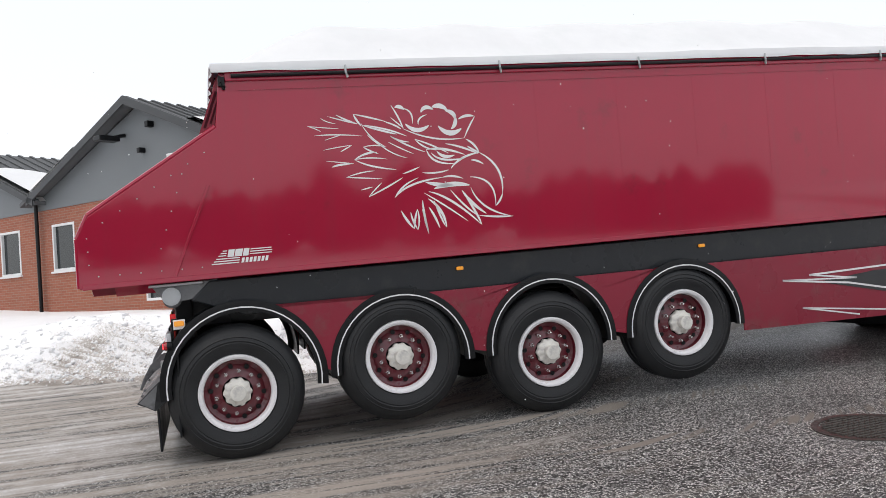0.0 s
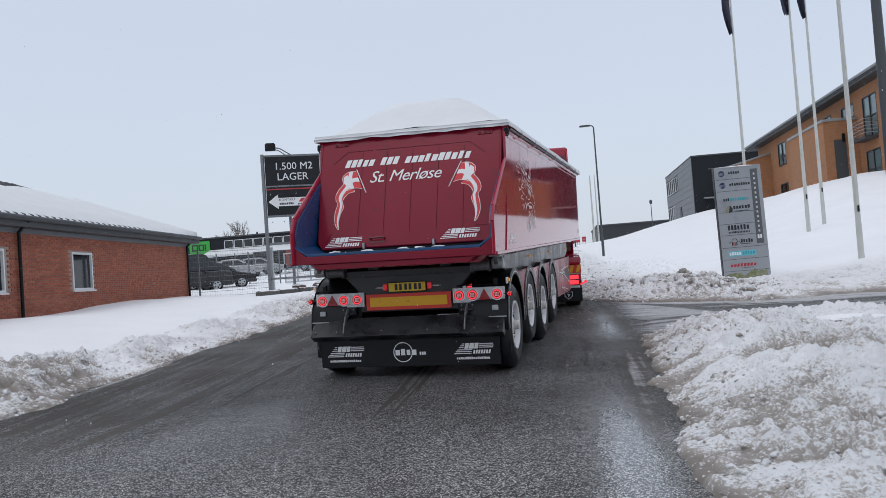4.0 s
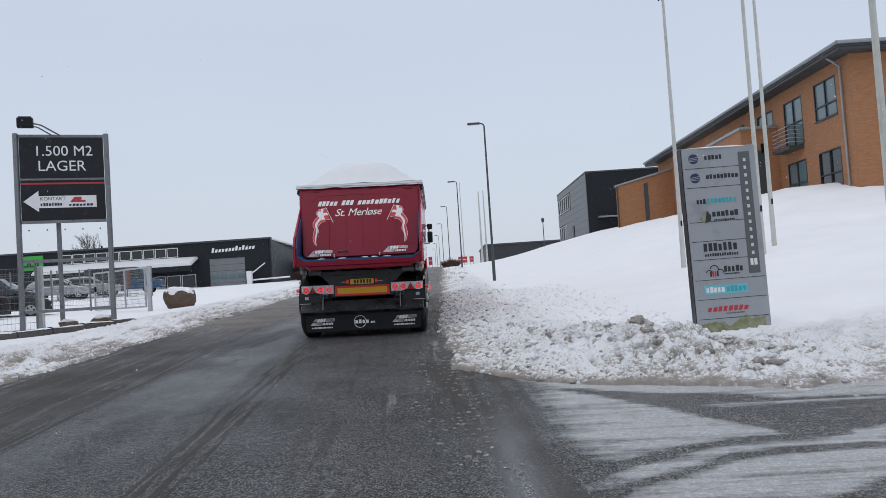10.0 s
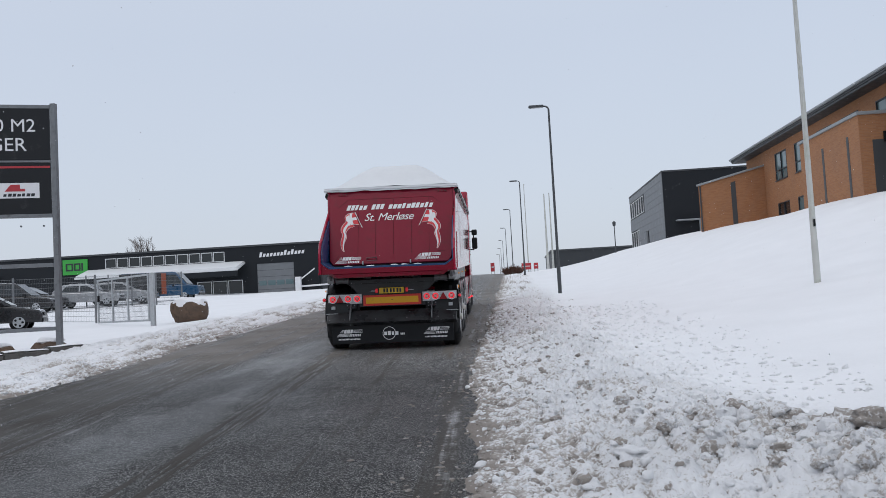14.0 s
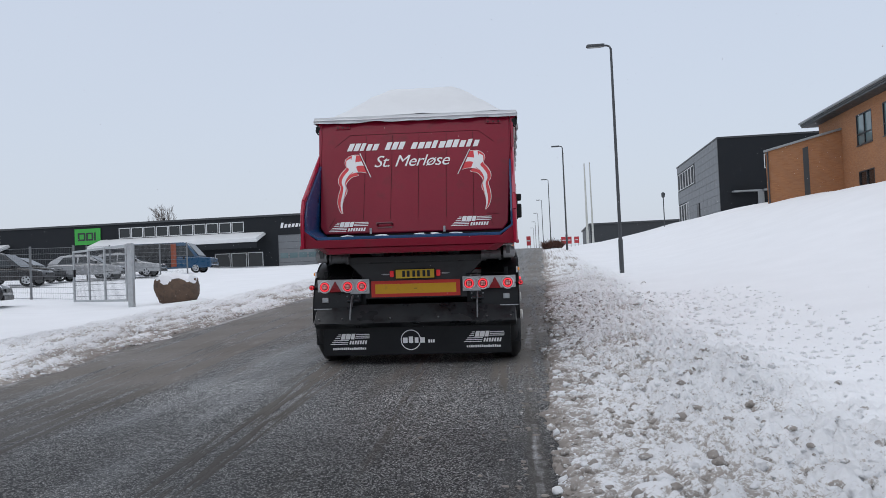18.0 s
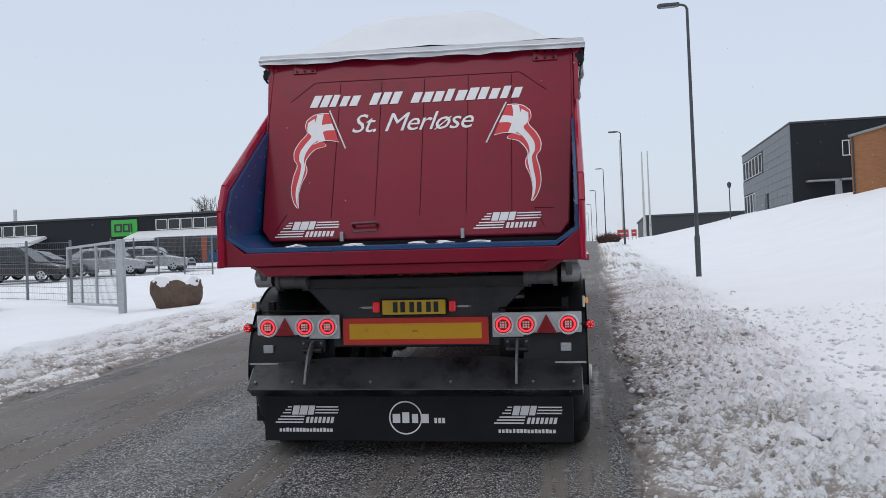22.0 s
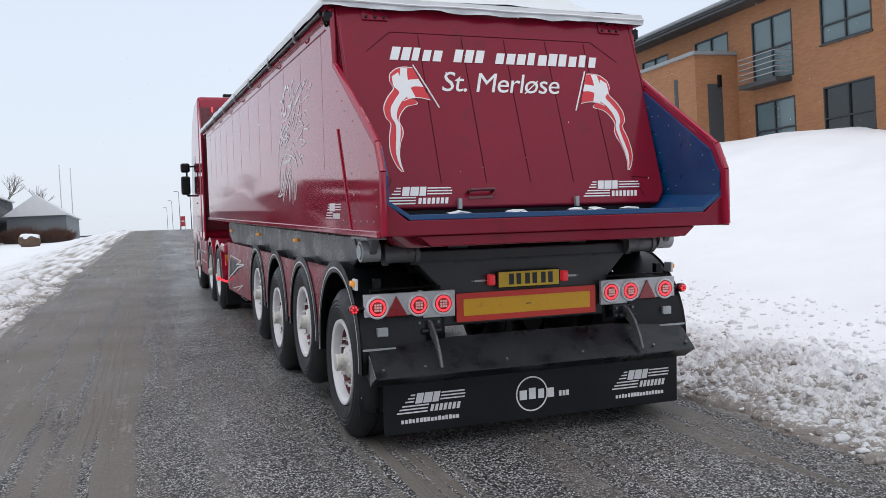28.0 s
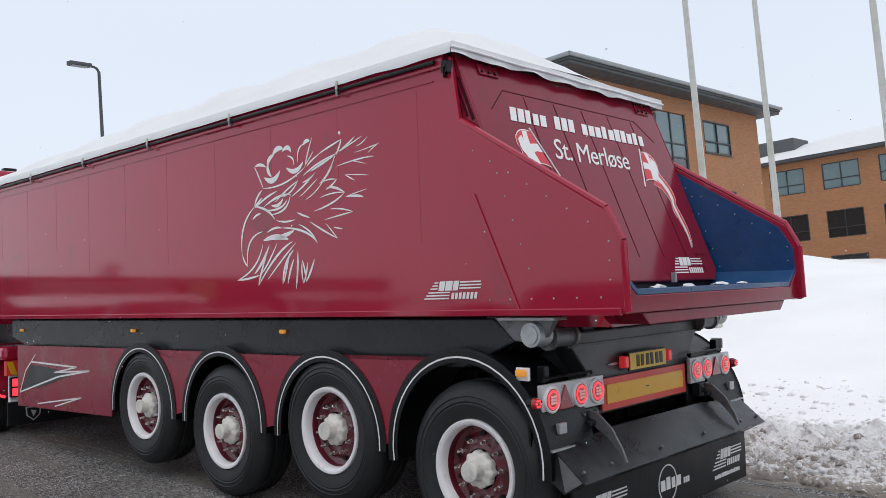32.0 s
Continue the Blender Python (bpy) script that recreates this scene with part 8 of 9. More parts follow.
make_flagpole(-15.0, 129.0, 13.2, False, 8)
make_flagpole(-14.0, 131.0, 13.0, False, 9)


# -- galvanised fence and open gate of the yard
def make_fence(points, height=1.95, panel=2.5, name="wire_fence", label="galvanised wire mesh fence standing in snow", lift=0.0):
    fence = thing(name, label, "fence", group="yard fences")
    for run_no, ((x0, y0), (x1, y1)) in enumerate(zip(points, points[1:])):
        first_run = run_no == 0
        run = math.hypot(x1 - x0, y1 - y0)
        n = max(1, round(run / panel))
        for k in range(n + 1):
            x, y = x0 + (x1 - x0) * k / n, y0 + (y1 - y0) * k / n
            z = ground_z(x, y) + lift
            if k or first_run:
                part("post", Shape().span((x - 0.03, y - 0.03, z - 0.2), (x + 0.03, y + 0.03, z + height + 0.06)), M_wire, fence)
            if k == n:
                break
            xe, ye = x0 + (x1 - x0) * (k + 1) / n, y0 + (y1 - y0) * (k + 1) / n
            ze = ground_z(xe, ye) + lift
            mesh = Shape()
            for j in range(10):
                h = 0.08 + (height - 0.1) * j / 9
                mesh.tube((x, y, z + h), (xe, ye, ze + h), 0.0065, n=4, caps=False)
            step = int(run / n / 0.1)
            for j in range(1, step):
                f = j / step
                px, py, pz = x + (xe - x) * f, y + (ye - y) * f, z + (ze - z) * f
                mesh.tube((px, py, pz + 0.05), (px, py, pz + height), 0.0022, n=3, caps=False)
            ob = part("mesh_panel", mesh, M_wire, fence)
            ob["kind"] = "stuff"
    return fence


make_fence([(-24.0, 27.0), (-14.9, 29.0), (-12.48, 30.7)])
make_fence([(-16.9, 45.0), (-19.2, 46.0), (-24.0, 47.6), (-33.0, 50.6)])
make_fence([(-27.0, 63.5), (-19.0, 59.4)])


def make_gate():
    gate_ob = thing("yard_gate", "open galvanised steel gate leaf beside a thick gate post", "gate")
    z = ground_z(-12.65, 40.9) + 0.12
    part("gate_post", Shape().span((-12.73, 40.82, z - 0.4), (-12.57, 40.98, z + 1.86)), M_galv, gate_ob, "thick galvanised gate post", bevel=0.015)
    zs = ground_z(-12.48, 30.95) + 0.12
    part("gate_post", Shape().span((-12.56, 30.87, zs - 0.4), (-12.40, 31.03, zs + 1.86)), M_galv, gate_ob, "thick galvanised gate post", bevel=0.015)
    a, b = Vector((-12.85, 41.05, 0)), Vector((-16.2, 43.8, 0))
    u = (b - a).normalized()
    L = (b - a).length
    m = frame_at(a, u, z + 0.1)
    for s in (0.0, L * 0.38, L * 0.68, L - 0.07):
        part("upright", rect(s, 0, s + 0.07, 1.74, m, -0.03, 0.06), M_galv, gate_ob, bevel=0.006)
    for h in (0.0, 1.67):
        part("rail", rect(0.07, h, L - 0.07, h + 0.07, m, -0.025, 0.05), M_galv, gate_ob, bevel=0.006)
    sh = Shape()
    for k in range(1, 62):
        x = L * k / 62
        sh.tube(m @ Vector((x, 0.07, 0)), m @ Vector((x, 1.67, 0)), 0.0035, n=4, caps=False)
    for k in range(1, 9):
        sh.tube(m @ Vector((0.05, 0.19 * k, 0)), m @ Vector((L - 0.05, 0.19 * k, 0)), 0.006, n=4, caps=False)
    part("infill", sh, M_wire, gate_ob)["kind"] = "stuff"
    part("lock_box", rect(L - 0.12, 0.85, L - 0.01, 1.1, m, -0.04, 0.08), M_black, gate_ob, bevel=0.006)


make_gate()


# -- boulder with a cap of snow
def make_boulder(x, y, size, label):
    z = ground_z(x, y)
    ob = thing("boulder", label, "boulder", pose(x, y, z) @ Matrix.Scale(size, 4), group="roadside boulders")
    sh = Shape()
    bm = bmesh.new()
    bmesh.ops.create_cube(bm, size=2.0)
    bmesh.ops.subdivide_edges(bm, edges=bm.edges[:], cuts=15, use_grid_fill=True)
    vs, cap = [], []
    for v in bm.verts:
        p = v.co
        q = p.normalized() * 0.66 + p * 0.34
        k = 1 + 0.11 * noise.noise(q * 1.2 + Vector((3, 1, 5))) + 0.05 * noise.noise(q * 3.1) + 0.025 * noise.noise(q * 8.0)
        wide = 0.92 + 0.10 * q.z
        at = Vector((q.x * 0.80 * k * wide, q.y * 0.58 * k * wide, 0.44 + q.z * 0.50 * k))
        vs.append(at)
        # snow lies on the upper faces and thins out to a ragged hem
        thick = (at.z - 0.74 + 0.22 * noise.noise(at * 2.3 + Vector((7, 2, 0))) + 0.06 * noise.noise(at * 7.0)) / 0.16
        cap.append(at + Vector((0, 0, -0.03 + 0.15 * min(1.0, max(0.0, thick)))) - Vector((at.x, at.y, 0)) * (0.05 if thick <= 0 else 0.0))
    bm.verts.index_update()
    faces = [[w.index for w in f.verts] for f in bm.faces]
    bm.free()
    part("stone", sh.add(vs, faces), M_boulder, ob, smooth=True)
    upper = [f for f in faces if min(vs[k].z for k in f) > 0.42]
    used = sorted({k for f in upper for k in f})
    place = {k: n for n, k in enumerate(used)}
    part("snow_cap", Shape().add([cap[k] for k in used], [[place[k] for k in f] for f in upper]), M_snow, ob, "soft cap of snow", smooth=True)


make_boulder(-11.75, 42.1, 0.92, "large brown boulder capped with snow at the roadside")
make_boulder(-12.8, 85.4, 0.95, "snow-capped brown boulder before the brown hedge")


# -- cars and vans in the yard
def make_car(x, y, yaw, paint, label, category="car", length=4.3, width=1.78, height=1.48, van=False, snow=True):
    z = ground_z(x, y)
    ob = thing("parked_van" if van else "parked_car", label, category, pose(x, y, z, 0, 0, yaw), group="vehicles parked in the yard")
    L, W, H = length / 2, width / 2, height
    if van:
        low = [(-L, 0.32), (L * 0.98, 0.32), (L, 0.62), (L * 0.97, 0.98), (L * 0.70, 1.08), (-L, 1.08)]
        cab = [(-L, 1.08), (L * 0.70, 1.08), (L * 0.42, H - 0.06), (L * 0.33, H), (-L * 0.96, H), (-L, H - 0.1)]
    else:
        low = [(-L, 0.35), (L * 0.97, 0.30), (L, 0.52), (L * 0.96, 0.74), (L * 0.50, 0.93), (-L * 0.9, 0.95), (-L * 1.0, 0.75)]
        cab = [(-L * 0.93, 0.95), (L * 0.50, 0.93), (L * 0.12, H - 0.05), (-L * 0.05, H), (-L * 0.60, H - 0.03), (-L * 0.86, 1.15)]
    part("body", Shape().prism([(-W, a, b) for a, b in low], (2 * W, 0, 0)), paint, ob, bevel=0.07, smooth=True)
    n = len(cab)
    inset = 0.16 if not van else 0.07
    vs = []
    for s in (-1, 1):
        for a, b in cab:
            f = (b - 0.95) / (H - 0.95)
            vs.append((s * (W - 0.02 - inset * max(0, f)), a, b))
    part("cabin", Shape().add(vs, [tuple(range(n)), tuple(range(2 * n - 1, n - 1, -1))] + [(k, n + k, n + (k + 1) % n, (k + 1) % n) for k in range(n)]), paint, ob, bevel=0.04, smooth=True)

    def side_glass(a0, a1, top0, top1, b0, b1):
        for s in (-1, 1):
            def at(a, b):
                f = (b - 0.95) / (H - 0.95)
                return Vector((s * (W - 0.012 - inset * f), a, b))
            p = [at(a0, b0), at(a1, b0), at(top1, b1), at(top0, b1)]
            part("side_window", Shape().prism(p, (0.012 * s, 0, 0)), M_glass_dark, ob, "dark side window")

    if van:
        side_glass(L * 0.16, L * 0.60, L * 0.16, L * 0.42, 1.12, H - 0.22)
        if height < 2.2:
            side_glass(-L * 0.35, L * 0.10, -L * 0.35, L * 0.10, 1.12, H - 0.22)
        ws = [(L * 0.69, 1.12), (L * 0.44, H - 0.10)]
    else:
        side_glass(-L * 0.12, L * 0.36, -L * 0.12, L * 0.06, 0.99, H - 0.13)
        side_glass(-L * 0.66, -L * 0.16, -L * 0.52, -L * 0.16, 0.99, H - 0.13)
        ws = [(L * 0.49, 0.96), (L * 0.13, H - 0.08)]
    (a0, b0), (a1, b1) = ws
    part("windscreen", Shape().prism([(-W * 0.86, a0, b0), (W * 0.86, a0, b0), (W * 0.74, a1, b1), (-W * 0.74, a1, b1)], (0, 0.02, 0.025)), M_glass_dark, ob, "windscreen")
    for s in (-1, 1):
        part("headlight", Shape().rock((s * W * 0.72, L * 0.90, 0.70), 0.17, 3, (1.0, 0.9, 0.5), 2, 0.05), M_chrome, ob, "clear headlight", smooth=True)
        part("mirror", Shape().rock((s * (W + 0.09), L * 0.36, 1.02), 0.11, 4, (0.9, 0.6, 0.75), 2, 0.05), M_black, ob, smooth=True)
    part("bumper", Shape().span((-W * 0.9, L * 0.94, 0.30), (W * 0.9, L * 1.01, 0.46)), M_black, ob, bevel=0.03)
    part("grille", Shape().span((-W * 0.45, L * 0.96, 0.55), (W * 0.45, L * 1.005, 0.66)), M_black, ob, bevel=0.01)
    for s in (-1, 1):
        for a in (-L * 0.62, L * 0.62):
            wheel = part("wheel", Shape().lathe([(0.0, 0.2), (0.02, 0.31), (0.05, 0.325), (0.18, 0.325), (0.20, 0.30)], (s * (W - 0.02) - (0.0 if s < 0 else 0.2), a, 0.325), "x", 24), M_rubber, ob, smooth=True)
            xf = s * (W + 0.004)
            part("rim", Shape().tube((xf - s * 0.05, a, 0.325), (xf, a, 0.325), 0.205, n=20), M_galv, wheel)
            for k in range(5):
                t = k * math.tau / 5
                part("rim_gap", Shape().tube((xf, a + 0.13 * math.cos(t), 0.325 + 0.13 * math.sin(t)), (xf + s * 0.004, a + 0.13 * math.cos(t), 0.325 + 0.13 * math.sin(t)), 0.045, n=8), M_black, wheel)
    if snow:
        rr = [(-L * 0.55, H + 0.0), (-L * 0.02, H + 0.01)] if not van else [(-L * 0.9, H), (L * 0.3, H)]
        c = (rr[0][0] + rr[1][0]) / 2
        part("snow_cap", Shape().rock((0, c, H), (rr[1][0] - rr[0][0]) / 2, 7, (W * 0.75 / ((rr[1][0] - rr[0][0]) / 2), 1.0, 0.05), 3, 0.12), M_snow, ob, smooth=True)
    return ob


make_car(-19.2, 41.0, -66, M_car_grey, "dark grey parked car with snow on its roof", length=4.2)
make_car(-27.8, 57.0, -78, M_car_grey, "dark grey people carrier parked behind the fence", length=4.5, height=1.72)
make_car(-26.3, 62.4, -78, M_car_silver, "silver hatchback parked in the snowy yard", length=4.2)
make_car(-29.0, 60.0, -78, M_car_grey, "dark estate car parked in the snowy yard", length=4.5)
make_car(-25.4, 65.2, -78, M_car_silver, "silver saloon parked in the snowy yard", length=4.4)
make_car(-19.3, 37.0, -50, M_car_grey, "dark grey delivery van parked behind the fence", "van", length=4.6, width=1.9, height=1.95, van=True)
van = make_car(-24.9, 70.6, -82, M_car_blue, "blue panel van with a black load box and orange stripe", "van", length=5.6, width=2.0, height=2.05, van=True, snow=False)
for s in (-1, 1):
    part("load_box", Shape().span((min(s * 0.95, s * 1.012), -2.82, 0.40), (max(s * 0.95, s * 1.012), 0.15, 2.02)), M_car_grey, van, "black side of the load box", bevel=0.02)
    part("orange_print", Shape().span((min(s * 0.95, s * 1.012), 0.155, 0.45), (max(s * 0.95, s * 1.012), 0.5, 1.98)), M_car_orange, van, "orange stripe")


# -- manhole cover
def make_manhole():
    x, y = -1.91, 0.06
    m = on_road(x, y, 12, 0.0)
    ob = thing("manhole_cover", "round cast-iron manhole cover set in the wet asphalt", "manhole cover", m)
    part("ring", Shape().lathe([(-0.02, 0.33), (0.006, 0.33), (0.008, 0.345), (0.008, 0.385), (-0.02, 0.39)], (0, 0, 0), "z", 40), M_iron, ob)
    part("lid", Shape().lathe([(0.002, 0.0), (0.002, 0.322), (-0.02, 0.325)], (0, 0, 0), "z", 40), M_iron, ob)
    for k in range(-6, 7):
        for d in (1, -1):
            o = k * 0.05
            h = math.sqrt(max(0, 0.31**2 - o * o))
            c, s = math.cos(radians(45 * d)), math.sin(radians(45 * d))
            a, b = Vector((o * c - h * s, o * s + h * c, 0.004)), Vector((o * c + h * s, o * s - h * c, 0.004))
            part("rib", Shape().tube(a, b, 0.006, n=4), M_iron, ob)


make_manhole()


# -- bare trees and hedges
def make_bare_tree(x, y, height, seed, spread_=0.55):
    z = ground_z(x, y)
    ob = thing("bare_tree", "leafless tree with fine dark branches against the sky", "tree", Matrix.Translation((x, y, z)), group="bare trees")
    rnd = random.Random(seed)
    trunk, limbs, twigs = Shape(), Shape(), Shape()

    def grow(p, d, length, r, level):
        q = p + d * length
        (trunk if level == 0 else limbs if level < 3 else twigs).tube(p, q, r, r * 0.68, n=7 if level < 2 else 4, caps=False)
        if level >= 6:
            return
        for _ in range(3 if level in (1, 2, 3) else 2):
            nd = (d + Vector((rnd.uniform(-1, 1), rnd.uniform(-1, 1), rnd.uniform(-0.3, 0.6))) * spread_).normalized()
            grow(p + d * length * rnd.uniform(0.7, 1.0), nd, length * rnd.uniform(0.6, 0.82), max(0.008, r * 0.6), level + 1)

    grow(Vector((0, 0, -0.2)), Vector((0.03, 0, 1)).normalized(), height * 0.27, height * 0.022, 0)
    part("trunk", trunk, M_bark, ob, smooth=True)
    part("limb", limbs, M_bark, ob)["kind"] = "stuff"
    part("crown", twigs, M_bark, ob, "fine leafless twigs")["kind"] = "stuff"


make_bare_tree(-47.0, 118.0, 10.5, 3)
make_bare_tree(-51.5, 122.0, 9.5, 8)
make_bare_tree(-21.5, 130.0, 9.5, 5)
make_bare_tree(-18.4, 131.0, 8.5, 6)


def make_hedge(x, y, rx, ry, h, n, seed, label):
    z = ground_z(x, y)
    ob = thing("winter_hedge", label, "hedge", Matrix.Translation((x, y, z)))
    rnd = random.Random(seed)
    stems, twigs = Shape(), Shape()
    for k in range(n):
        a, r = rnd.uniform(0, math.tau), math.sqrt(rnd.random())
        bx, by = rx * 0.55 * r * math.cos(a), ry * 0.55 * r * math.sin(a)
        p = Vector((bx, by, -0.1))
        d = Vector((bx / rx * 1.3, by / ry * 1.3, 1.0)).normalized()
        ln = h * rnd.uniform(0.55, 0.95) * (1.0 - 0.35 * r)
        stems.tube(p, p + d * ln * 0.6, 0.02, 0.012, n=3, caps=False)
        for _ in range(9):
            s = p + d * ln * rnd.uniform(0.2, 0.7)
            e = s + Vector((rnd.uniform(-0.5, 0.5), rnd.uniform(-0.5, 0.5), rnd.uniform(0.1, 0.6))) * h * 0.5
            twigs.tube(s, e, 0.012, 0.006, n=3, caps=False)
    part("stem", stems, M_bark, ob)["kind"] = "stuff"
    part("crown", twigs, M_hedge, ob, "dense brown twigs")["kind"] = "stuff"


make_hedge(0.6, 86.0, 1.1, 1.1, 1.35, 220, 2, "rounded brown leafless bush in the roadside snow")
make_hedge(-14.8, 96.0, 2.0, 1.2, 2.3, 330, 4, "reddish brown winter hedge beside the far road")
make_hedge(-12.4, 97.0, 1.8, 1.3, 2.1, 300, 5, "reddish brown winter hedge beside the far road")


def make_red_box(x, y, w, h, label, name="red_board"):
    z = ground_z(x, y)
    ob = thing(name, label, "sign", Matrix.Translation((x, y, z)))
    for s in (-w / 2 + 0.06, w / 2 - 0.06):
        part("leg", Shape().span((s - 0.03, -0.03, -0.2), (s + 0.03, 0.03, 0.5)), M_galv, ob)
    part("board", Shape().span((-w / 2, -0.05, 0.35), (w / 2, 0.05, 0.35 + h)), M_print_red, ob, bevel=0.01)
    part("stripe", Shape().span((-w / 2 + 0.1, -0.056, 0.35 + h * 0.45), (w / 2 - 0.1, -0.05, 0.35 + h * 0.58)), M_decal_grey, ob)


make_red_box(2.0, 95.0, 0.95, 0.65, "bright red board standing in the snow by the road")
make_red_box(3.0, 96.5, 0.45, 0.6, "small dark red box standing in the snow by the road")
make_red_box(-1.8, 117.0, 0.5, 1.1, "tall red board far up the road")

# ---- film lettering and drawings on the trailer
def side_mat(sx):
    """Drawing plane on a side wall: x along the trailer towards its front, y up, out from the wall."""
    m = Matrix((Vector((0, 1, 0)), Vector((0, 0, 1)), Vector((1, 0, 0)))).transposed().to_4x4()
    m.translation = Vector((1.2465 * sx, 0, 0))
    return m


def stroke(sh, m, off, pts, w, h):
    """A tapered brush stroke along a bent line."""
    p0, p1, p2 = (Vector(p) for p in pts)
    n, left, right = 10, [], []
    for k in range(n + 1):
        t = k / n
        c = p0 * (1 - t) ** 2 + p1 * 2 * t * (1 - t) + p2 * t * t
        d = ((p1 - p0) * (1 - t) + (p2 - p1) * t).normalized()
        nn = Vector((-d.y, d.x))
        r = w * (0.18 + 0.82 * math.sin(math.pi * min(1, max(0, t))) ** 0.7) / 2
        left.append(c + nn * r)
        right.append(c - nn * r)
    rows = [[m @ Vector((a.x + off[0], a.y + off[1], h)), m @ Vector((b.x + off[0], b.y + off[1], h))] for a, b in zip(left, right)]
    sh.grid(rows)


# the bird's head, in centimetres: start, bend, end, width
PLUME_FEATHERS = [
    (1, 92, 12, 90, 26, 89, 0.7), (1, 92, 7, 90, 12, 87, 0.7), (12, 98, 17, 94, 24, 93, 0.7), (18, 99, 31, 95, 41, 92, 1.0),
    (25, 100, 33, 95, 42, 92, 1.4), (6, 84, 21, 85, 45, 82, 1.0), (14, 80, 25, 83, 29, 84, 0.7), (12, 72, 24, 74, 36, 75, 0.7),
    (36, 75, 30, 72, 26, 70, 1.0), (14, 63, 23, 62, 36, 60, 0.7), (18, 58, 23, 60, 36, 60, 1.7), (29, 49, 41, 53, 53, 53, 1.0),
    (29, 49, 41, 48, 59, 46, 1.0),
]
NECK_FEATHERS = [
    (40, 38, 45, 39, 50, 40, 1.0), (46, 32, 53, 39, 58, 43, 1.0), (46, 32, 63, 39, 76, 46, 1.4), (39, 100, 41, 95, 45, 90, 1.7),
    (39, 100, 52, 97, 65, 93, 1.4), (45, 92, 51, 79, 64, 72, 1.0), (45, 91, 68, 87, 82, 80, 1.4), (47, 90, 63, 85, 74, 82, 1.7),
    (49, 83, 55, 76, 62, 72, 1.0), (55, 78, 66, 66, 81, 62, 1.0), (64, 93, 73, 90, 78, 86, 1.4), (70, 96, 75, 91, 80, 87, 1.0),
]
CHEEK_FEATHERS = [
    (45, 73, 55, 75, 64, 72, 1.0), (45, 73, 50, 69, 57, 67, 1.4), (37, 63, 47, 69, 56, 68, 1.7), (37, 63, 49, 65, 64, 62, 1.0),
    (37, 63, 48, 56, 71, 53, 1.4), (68, 81, 74, 76, 84, 75, 1.4), (66, 76, 76, 70, 87, 65, 1.0), (68, 81, 81, 72, 97, 66, 1.4),
    (76, 49, 84, 51, 91, 54, 1.4), (68, 30, 74, 40, 89, 45, 1.4), (68, 30, 78, 42, 110, 44, 1.7), (93, 49, 105, 47, 116, 50, 1.4),
]
CROWN = [
    (71, 106, 77, 96, 80, 86, 1.4), (80, 86, 105, 73, 132, 76, 1.4), (132, 76, 137, 86, 143, 94, 1.4), (74, 104, 78, 106, 82, 102, 3.1),
    (81, 103, 90, 101, 88, 90, 1.4), (101, 97, 92, 95, 93, 89, 1.4), (82, 90, 91, 80, 102, 88, 3.7), (96, 99, 99, 106, 107, 101, 3.4),
    (106, 103, 113, 106, 119, 100, 4.1), (117, 100, 126, 98, 125, 92, 3.7), (110, 87, 119, 76, 130, 84, 4.4), (125, 95, 127, 88, 121, 84, 3.4),
    (128, 92, 135, 96, 142, 94, 2.4),
]
BROW = [
    (89, 77, 103, 72, 117, 64, 1.4), (89, 77, 95, 69, 107, 67, 1.4), (115, 72, 130, 69, 143, 62, 1.7), (133, 75, 141, 71, 144, 63, 2.0),
    (134, 69, 138, 66, 144, 63, 1.7), (144, 63, 166, 51, 162, 27, 2.0), (162, 27, 160, 21, 155, 17, 1.7), (136, 57, 142, 57, 147, 53, 1.7),
    (144, 63, 126, 61, 118, 51, 2.0), (98, 68, 112, 70, 131, 62, 2.0), (98, 68, 101, 55, 121, 55, 1.7), (102, 65, 108, 56, 130, 59, 1.7),
    (107, 66, 112, 59, 122, 62, 2.7),
]
BEAK = [
    (110, 44, 118, 46, 128, 42, 1.7), (95, 41, 107, 37, 119, 37, 3.4), (102, 35, 117, 40, 133, 36, 4.1), (134, 43, 158, 41, 155, 17, 1.7),
    (134, 34, 140, 14, 169, 7, 1.7), (97, 33, 116, 28, 141, 2, 2.0), (93, 32, 110, 21, 129, 6, 1.4), (129, 26, 138, 12, 141, 2, 2.0),
    (139, 10, 154, 7, 170, 7, 1.7), (126, 32, 133, 20, 146, 11, 2.7), (116, 33, 127, 18, 138, 10, 1.7),
]
THROAT = [
    (72, 19, 76, 10, 82, 3, 2.0), (82, 3, 83, 12, 86, 19, 1.7), (80, 17, 81, 9, 85, 2, 1.7), (91, 26, 91, 13, 94, -2, 2.0),
    (94, -2, 93, 8, 90, 19, 1.4), (86, 19, 88, 10, 85, 2, 1.4), (96, 27, 109, 18, 110, 2, 2.4), (104, 2, 101, 12, 96, 20, 2.0),
    (109, 3, 105, 12, 101, 25, 1.7),
]


for sx in (1, -1):
    m = side_mat(sx)
    bird = Shape()
    for rows in (PLUME_FEATHERS, NECK_FEATHERS, CHEEK_FEATHERS, CROWN, BROW, BEAK, THROAT):
        for x0, y0, x1, y1, x2, y2, w in rows:
            stroke(bird, m, (1.80, 1.66), [(x0 / 100, y0 / 100), (x1 / 100, y1 / 100), (x2 / 100, y2 / 100)], w / 100, 0.001 * sx)
    part("bird_drawing", bird, M_decal, trailer, "white line drawing of a crowned bird's head")["kind"] = "stuff"


